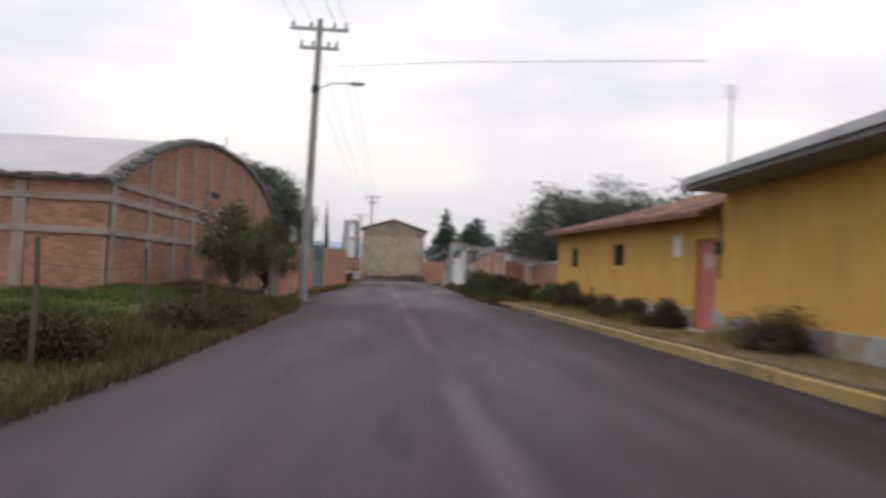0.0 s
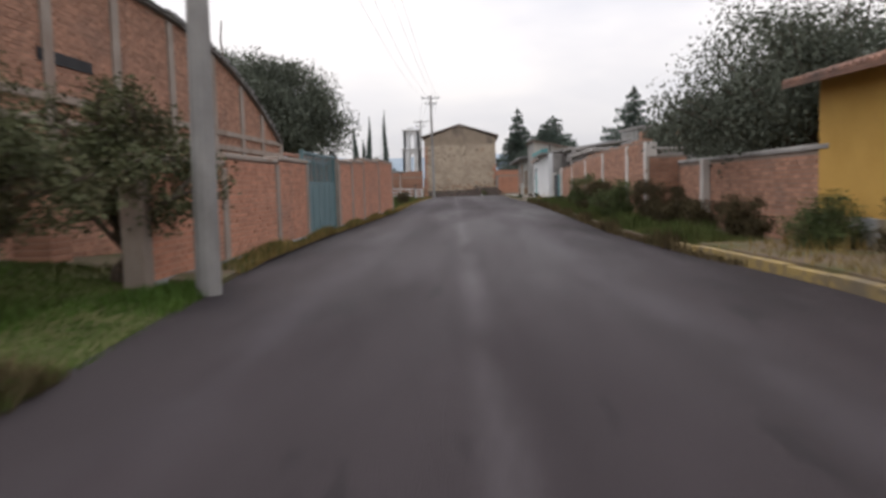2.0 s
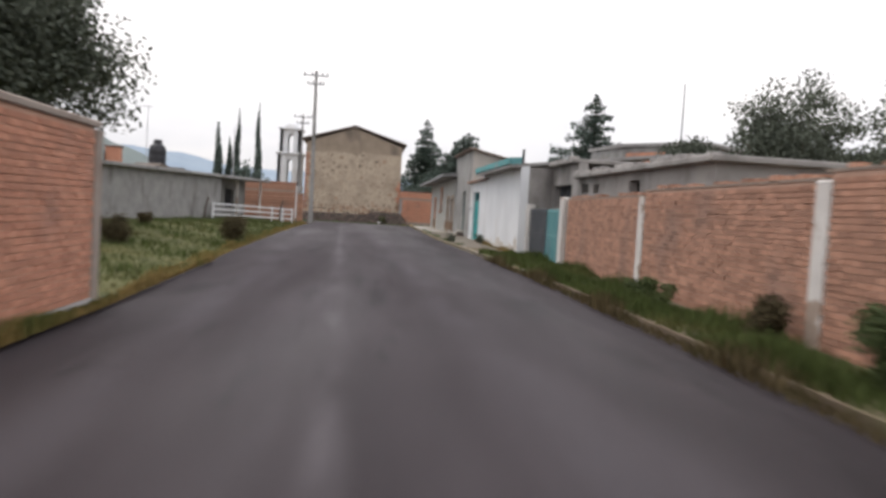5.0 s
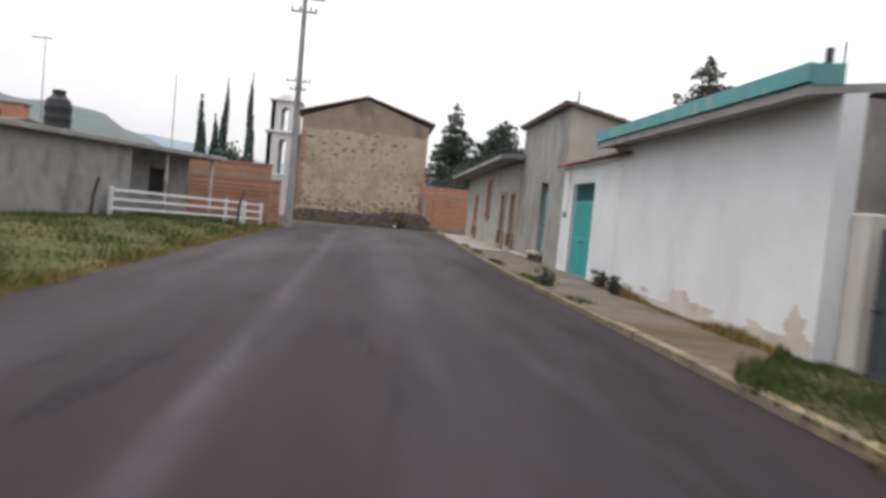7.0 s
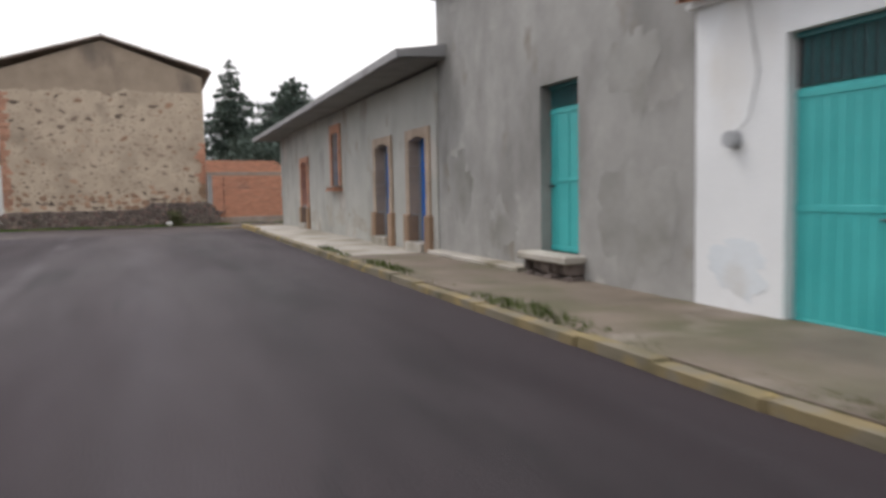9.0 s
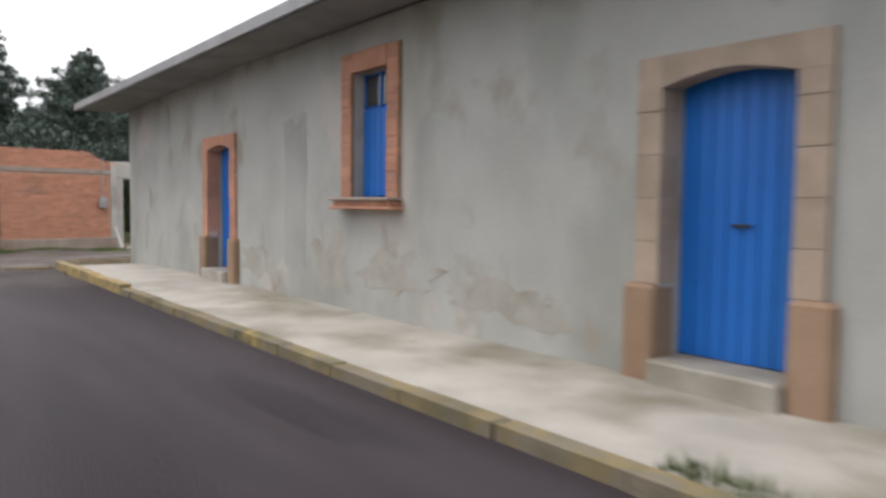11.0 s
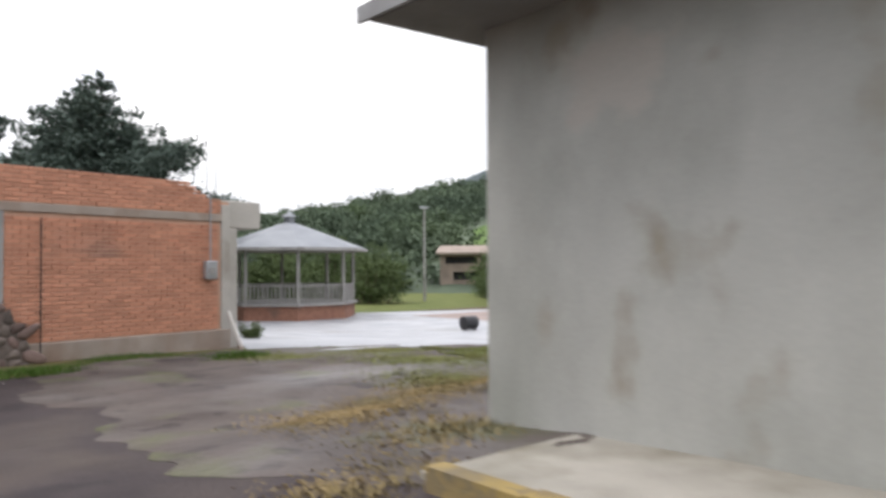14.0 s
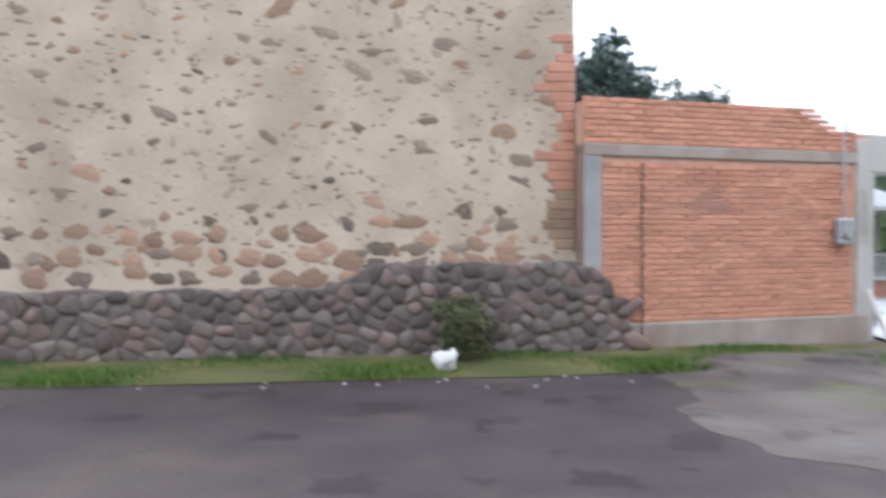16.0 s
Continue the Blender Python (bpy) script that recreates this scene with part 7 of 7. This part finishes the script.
bell = thing("bell_tower", "narrow white open bell tower beyond the houses", "tower")
BX, BY = -8.9, 126.0
def bell_tier(z0, z1, half, gap, name):
    """Four faces of a square tier, each with an arched opening."""
    for turn in range(4):
        m = Matrix.Translation((BX, BY + 1.4, 0)) @ Matrix.Rotation(math.pi / 2 * turn, 4, "Z")
        spring = z1 - gap - 0.45
        arc = [(gap * math.cos(math.pi * i / 8), spring + gap * math.sin(math.pi * i / 8)) for i in range(9)]
        outline = [(half, z0), (half, z1), (-half, z1), (-half, z0), (-gap, z0)] + arc[::-1] + [(gap, z0)]
        face = Mesh().prism(outline, 1, -half - 0.001 * turn, -half + 0.35)
        face.v = [(m @ Vector(p))[:] for p in face.v]
        part(name, face, "white", bell)
bell_tier(3.2, 6.6, 1.3, 0.3, "lower_tier")
bell_tier(6.85, 9.3, 1.15, 0.3, "upper_tier")
for z, h, r in ((2.95, 0.25, 1.45), (6.6, 0.25, 1.5), (9.3, 0.22, 1.35)):
    part("cornice", Mesh().box(BX - r, BX + r, BY + 1.4 - r, BY + 1.4 + r, z, z + h, 0.05), "white", bell)
part("base", Mesh().box(BX - 1.35, BX + 1.35, BY + 0.05, BY + 2.75, -0.3, 2.95), "white", bell)
dome = Mesh()
for k in range(5):
    a, b = math.pi / 2 * k / 5, math.pi / 2 * (k + 1) / 5
    dome.tube((BX, BY + 1.4, 9.5 + 0.75 * math.sin(a)), (BX, BY + 1.4, 9.5 + 0.75 * math.sin(b)), 0.95 * math.cos(a), max(0.02, 0.95 * math.cos(b)), 16)
part("dome", dome, "white", bell)

# ---------------------------------------------------------------- square
KX, KY = 20.5, 140.0
KZ = float(height(KX, KY))
kiosk = thing("kiosk", "octagonal village bandstand with grey pyramid roof", "bandstand")
ring8 = lambda r, z: [(KX + r * math.cos(math.pi / 8 + math.pi * i / 4), KY + r * math.sin(math.pi / 8 + math.pi * i / 4), z) for i in range(8)]
def frustum(r0, z0, r1, z1):
    return Mesh().add(ring8(r0, z0) + ring8(r1, z1), [(i, (i + 1) % 8, 8 + (i + 1) % 8, 8 + i) for i in range(8)] + [tuple(range(8)), tuple(range(8, 16))])
part("base", frustum(3.5, KZ - 0.2, 3.5, KZ + 0.75), "brick_old", kiosk, "brick base")
part("floor_slab", frustum(3.65, KZ + 0.75, 3.65, KZ + 0.88), "concrete", kiosk)
part("roof", frustum(4.2, KZ + 3.62, 0.35, KZ + 5.0), "kiosk_roof", kiosk, "grey pyramid roof")
part("eave_board", frustum(4.22, KZ + 3.47, 4.22, KZ + 3.62), "concrete", kiosk)
part("lantern", frustum(0.3, KZ + 5.0, 0.25, KZ + 5.3), "kiosk_roof", kiosk)
part("lantern_roof", frustum(0.42, KZ + 5.3, 0.05, KZ + 5.6), "kiosk_roof", kiosk)
for i in range(8):
    (xa, ya, _), (xb, yb, _) = ring8(3.4, 0)[i], ring8(3.4, 0)[(i + 1) % 8]
    part("column", Mesh().tube((xa, ya, KZ + 0.85), (xa, ya, KZ + 3.5), 0.09, 0.08, 10), "concrete", kiosk)
    part("rail", Mesh().tube((xa, ya, KZ + 1.75), (xb, yb, KZ + 1.75), 0.04, 0.04, 6), "concrete", kiosk)
    for k in range(1, 12):
        x, y = xa + (xb - xa) * k / 12, ya + (yb - ya) * k / 12
        part("baluster", Mesh().tube((x, y, KZ + 0.85), (x, y, KZ + 1.75), 0.035, 0.035, 5), "concrete", kiosk)
bn = thing("litter_bin", "small black bin on the square", "bin", at=(21.3, 127.0, float(height(21.3, 127.0)) + 0.05))
z = bn.location.z
part("drum", Mesh().tube((21.0, 127.0, z + 0.3), (21.65, 127.0, z + 0.3), 0.26, 0.26, 14), "tank", bn)
part("leg", Mesh().box(21.05, 21.12, 126.85, 127.15, z, z + 0.2), "iron", bn)
part("leg", Mesh().box(21.53, 21.6, 126.85, 127.15, z, z + 0.2), "iron", bn)
tz = float(height(13.96, 116.88))
lol = thing("young_tree", "thin young tree with a small round crown by the square", "tree")
part("trunk", Mesh().limb([(14.05, 116.88, tz - 0.1), (13.98, 116.88, tz + 0.25), (13.84, 116.88, tz + 1.4), (13.86, 116.88, tz + 3.0)], 0.075, 0.03), "bark", lol)
for k in range(4):
    part("root", Mesh().limb([(14.02, 116.88, tz + 0.22), (14.03 + 0.22 * math.cos(1.6 * k + 0.4), 116.88 + 0.22 * math.sin(1.6 * k + 0.4), tz - 0.05)], 0.03, 0.015, 5), "bark", lol)
raw("crown", leaves(Mesh(), [(13.87, 116.88, 2.85), (13.75, 116.8, 2.7), (14.02, 117.0, 2.72), (13.88, 116.9, 2.5)], [0.3, 0.27, 0.27, 0.25], 2200, 0.06, 31), "pine_leaf", lol)
hoop = thing("basketball_hoop", "yellow basketball board on a bent yellow post", "basketball hoop")
bz = float(height(28.4, 123.8)) + 0.05
part("post", Mesh().limb([(28.66, 123.8, bz), (28.58, 123.8, 0.44), (28.36, 123.8, 1.76), (26.96, 123.75, 2.2)], 0.085, 0.07, 8), "yellow_paint", hoop)
part("board", Mesh().box(26.0, 27.92, 123.57, 123.63, 1.68, 2.81, 0.015), "yellow_paint", hoop)
part("ring", Mesh().tube((26.96, 123.35, 1.83), (26.96, 123.35, 1.86), 0.2, 0.2, 14), "iron", hoop)
for k, (x, w, t) in enumerate(((33.0, 2.4, 3.1), (36.4, 2.7, 3.6), (39.6, 2.2, 2.9))):
    shrub(x, 128.5 + 0.4 * k, w, t, 95 + 7 * k, "dry_leaf", "large dark brownish shrub at the edge of the square", 16000, 0.11, -1.1, 1.6)
drum = thing("white_drum", "small white drum at the edge of the square", "drum")
dz = float(height(28, 128))
part("shell", Mesh().tube((27.46, 126.3, dz), (27.46, 126.3, dz + 0.8), 0.32, 0.3, 14), "white", drum)
lp = thing("lamp_post", "pale concrete lamp post beyond the square", "lamp post")
part("shaft", Mesh().tube((38, 150, -1.2), (38, 150, 6.2), 0.12, 0.08), "concrete", lp)
part("head", Mesh().box(37.6, 38.4, 149.9, 150.1, 6.1, 6.25, 0.02), "steel", lp)


# ---------------------------------------------------------------- distance
def ridge(name, mat, label, r, az0, az1, profile, depth, base=-3.0, rough=0.06, seed=0, n=90):
    """A slope seen from the street: azimuth (degrees to the east of the street's way) and height."""
    s, vs, fs = Mesh(), [], []
    cols = np.linspace(az0, az1, n)
    for az in cols:
        h = float(np.interp(az, [p[0] for p in profile], [p[1] for p in profile]))
        for k in range(9):
            q = k / 8
            rr = r + depth * q
            zz = base + (h - base) * (q ** 0.8) + h * rough * noise.noise(Vector((az * 0.35, q * 4, seed))) * (0.4 + q)
            a = radians(az)
            vs.append((rr * math.sin(a), 106 + rr * math.cos(a), zz))
    fs = [(i * 9 + k, (i + 1) * 9 + k, (i + 1) * 9 + k + 1, i * 9 + k + 1) for i in range(n - 1) for k in range(8)]
    ob = setting(name, s.add(vs, fs), mat, label, "hill", True)
    return vs, n


FRONT = [(8, 6), (24, 11), (31, 14), (36, 17), (41, 20), (46, 21.5), (50, 22), (56, 23), (62, 24), (75, 27), (110, 30), (150, 20)]
hv, hn = ridge("hill", "hill", "green wooded slope beyond the square", 70, 8, 150, FRONT, 130, seed=3)
ridge("hill_back", "hill_back", "steep mountain with rocky patches, haze painted in", 260, 4, 150, [(4, 14), (16, 22), (24, 30), (31, 43), (36, 55), (42, 70), (46.4, 87), (50.5, 102), (54.5, 114), (62, 121), (66, 128), (80, 136), (110, 120), (150, 60)], 340, seed=6, n=150, rough=0.035)


def slope_at(r, az):
    """A place on the front slope, by distance and azimuth."""
    h = float(np.interp(az, [p[0] for p in FRONT], [p[1] for p in FRONT]))
    q = max(0.0, (r - 70) / 130)
    return (r * math.sin(radians(az)), 106 + r * math.cos(radians(az)), -3 + (h + 3) * q ** 0.8 + h * 0.06 * noise.noise(Vector((az * 0.35, q * 4, 3))) * (0.4 + q))


def meadow_sheet(name, r0, r1, az0, az1, label):
    """A mown clearing on the slope."""
    m, nr, na = Mesh(), 14, 40
    for i in range(nr):
        for k in range(na):
            az = az0 + (az1 - az0) * k / (na - 1)
            wob = 2.5 * noise.noise(Vector((az * 0.9, 5, 5)))
            x, y, z = slope_at(r0 + (r1 - r0) * i / (nr - 1) + wob, az)
            m.v.append((x, y, z + 0.5))
    m.f = [(i * na + k, i * na + k + 1, (i + 1) * na + k + 1, (i + 1) * na + k) for i in range(nr - 1) for k in range(na - 1)]
    setting(name, m, "meadow", label, "meadow", True)


MEADOWS = [(96, 116, 44, 59), (88, 97, 27, 35)]
for k, (r0, r1, a0, a1) in enumerate(MEADOWS):
    meadow_sheet("meadow_%d" % (k + 1), r0, r1, a0, a1, "bright green clearing on the wooded slope")
ridge("hill_far_west", "hill_far", "low wooded hill beyond the grey house, haze painted in", 260, -75, -12, [(-75, 50), (-40, 46), (-29, 43), (-25.3, 42.5), (-22, 40), (-20.6, 32), (-18.6, 28), (-16.5, 19), (-14, 9), (-12, 4)], 200, seed=4)
ridge("mountains", "mountain", "mountains on the horizon with faint blue haze painted in", 1900, -60, 40, [(-60, 150), (-30, 140), (-20, 138), (-14, 120), (-10, 90), (20, 90), (40, 100)], 300, seed=5)
rg = random.Random(8)
cs, rs = [], []
while len(cs) < 5200:
    r, az = 76 + 126 * rg.random() ** 0.8, rg.uniform(12, 100)
    if any(r0 - 3 < r < r1 + 3 and a0 - 1.5 < az < a1 + 1.5 for r0, r1, a0, a1 in MEADOWS) or (104 < r < 129 and 48 < az < 59) or (r < 88 and 42.5 < az < 49):
        continue
    x, y, z = slope_at(r, az)
    s_ = rg.uniform(1.0, 2.4) * (0.75 + r / 260)
    for _ in range(4):
        cs.append((x + rg.uniform(-1, 1) * s_, y + rg.uniform(-1, 1) * s_, z + s_ * rg.uniform(0.3, 1.0)))
        rs.append(s_ * rg.uniform(0.45, 0.85))
tagged(raw("hill_trees", leaves(Mesh(), cs, rs, 340000, 0.5, 44, 0.9, 1.2), "hill_leaf"), "dense green scrub and trees on the slope, colour paled for haze", "trees", "", "stuff")
for i, (x, y, t, w) in enumerate(((33, 150, 5.5, 3.0), (29, 156, 6.0, 3.2), (41, 143, 5.0, 2.8), (47, 150, 5.5, 3.2), (26, 152, 5.0, 2.6), (52, 140, 4.5, 2.8), (58, 134, 4.6, 2.8),
                                 (44, 132, 3.4, 2.0), (36, 160, 6.5, 3.2), (18, 158, 7, 3.2))):
    broad_tree(x, y, float(height(x, y)) - 0.27 * t, t * 1.1, w, 100 + i, "foot_leaf", "bushy green tree at the foot of the hill", 11000, 0.13, 0.2, 0.02, "hill foot trees", dome=True)


def small_house(name, x, y, z, w, d, h, wall, roof, label, turn):
    ho = thing(name, label, "house")
    m = Matrix.Translation((x, y, z)) @ Matrix.Rotation(radians(turn), 4, "Z")
    part("wall", pierced(Mesh(), -w / 2, w / 2, -d / 2, d / 2, -3, h), wall, ho).data.transform(m)
    part("roof", Mesh().box(-w / 2 - 0.12, w / 2 + 0.12, -d / 2 - 0.12, d / 2 + 0.12, h, h + 0.15, 0.03), roof, ho).data.transform(m)
    for k in (-0.28, 0.0, 0.28):
        part("window", Mesh().box(-w / 2 - 0.03, -w / 2 + 0.02, d * k - 0.5, d * k + 0.5, h * 0.35, h * 0.8), "dark", ho, "dark window").data.transform(m)
    return ho


small_house("brick_hut", -20.2, 104, 3.2, 1.1, 1.2, 1.75, "brick", "concrete", "small brick hut above the low roof", 10)


def long_house(name, x, y, z, w, d, h, turn, wall, roof, label, bays):
    """A long low building whose front looks along its own -y: openings through the front, a sill band and a flat or tiled roof."""
    ho = thing(name, label, "house")
    m = Matrix.Translation((x, y, z)) @ Matrix.Rotation(radians(turn), 4, "Z")
    front = pierced(Mesh(), 0, 0.3, -w / 2, w / 2, -4, h, [(a * w, b * w, c * h, e * h) for a, b, c, e in bays])
    front.v = [(q, p - d / 2, r) for p, q, r in front.v]
    part("front_wall", front, wall, ho).data.transform(m)
    part("body", Mesh().box(-w / 2, w / 2, -d / 2 + 0.6, d / 2, -4, h), "dark", ho, "dark interior").data.transform(m)
    part("side_wall", Mesh().box(-w / 2 - 0.2, -w / 2 - 0.003, -d / 2, d / 2, -4, h), wall, ho).data.transform(m)
    part("side_wall", Mesh().box(w / 2 + 0.003, w / 2 + 0.2, -d / 2, d / 2, -4, h), wall, ho).data.transform(m)
    part("roof", Mesh().prism([(-d / 2 - 0.8, h), (d / 2 + 0.4, h + 0.9), (d / 2 + 0.4, h + 1.1), (-d / 2 - 0.8, h + 0.2)], 0, -w / 2 - 0.6, w / 2 + 0.6), roof, ho).data.transform(m)
    for a, b, c, e in bays:
        part("sill", Mesh().box(a * w, b * w, -d / 2 - 0.08, -d / 2 - 0.003, c * h - 0.15, c * h - 0.01), wall, ho).data.transform(m)
    return ho


long_house("long_building", 57.8, 164.0, 0.0, 8.6, 5, 2.9, -45, "dull_tan", "dull_tan", "long dull brown building with dark openings below the slope", ((-0.46, -0.06, 0.66, 0.92), (-0.02, 0.46, 0.66, 0.92), (-0.36, 0.2, 0.06, 0.36)))
for r_, az_, w_, roof_, wall_ in ((111, 51.3, 7.0, "pink_roof", "adobe"), (122, 56.4, 7.5, "rust_roof", "dull_tan")):
    hx, hy, hz = slope_at(r_, az_)
    long_house("hill_house", hx, hy, hz + 0.3, w_, 5, 1.9, -50, wall_, roof_, "brown house with pale pinkish tile roof on the slope" if w_ < 7.2 else "brown house with red tile roof on the slope", ((-0.42, -0.3, 0.2, 0.8), (-0.2, -0.08, 0.0, 0.8), (0.1, 0.24, 0.2, 0.8)))
court = thing("wall_court", "pinkish brick wall beyond the court", "wall", "", "structure")
part("brick_face", Mesh().box(55, 72, 137, 137.25, -2, 1.4), "brick", court)
part("coping", Mesh().box(54.9, 72.1, 136.95, 137.3, 1.4, 1.5, 0.02), "concrete", court)
shrub(9.6, 122.6, 0.4, 0.35, 96, "foot_leaf", "small green weed clump on the square's edge", 1600, 0.035, float(height(9.6, 122.6)) + 0.05)

pebbles = Mesh()
shapes = stone_shapes(4, 31, 0.8, 0.8)
for _ in range(16):
    x, y, s = rng.uniform(-5.0, 3.0), 117.3 - abs(rng.gauss(0, 0.5)), rng.uniform(0.025, 0.05)
    z = float(height(x, y)) + 0.03
    k = rng.choice(shapes)
    pebbles.add([(x + s * v[0], y + s * v[1], z + 0.3 * s + 0.7 * s * v[2]) for v in k.v], k.f)
stones = thing("loose_pebbles", "small pale pebbles scattered along the muddy road edge", "pebbles", "", "stuff")
part("pebbles", pebbles, "concrete", stones)
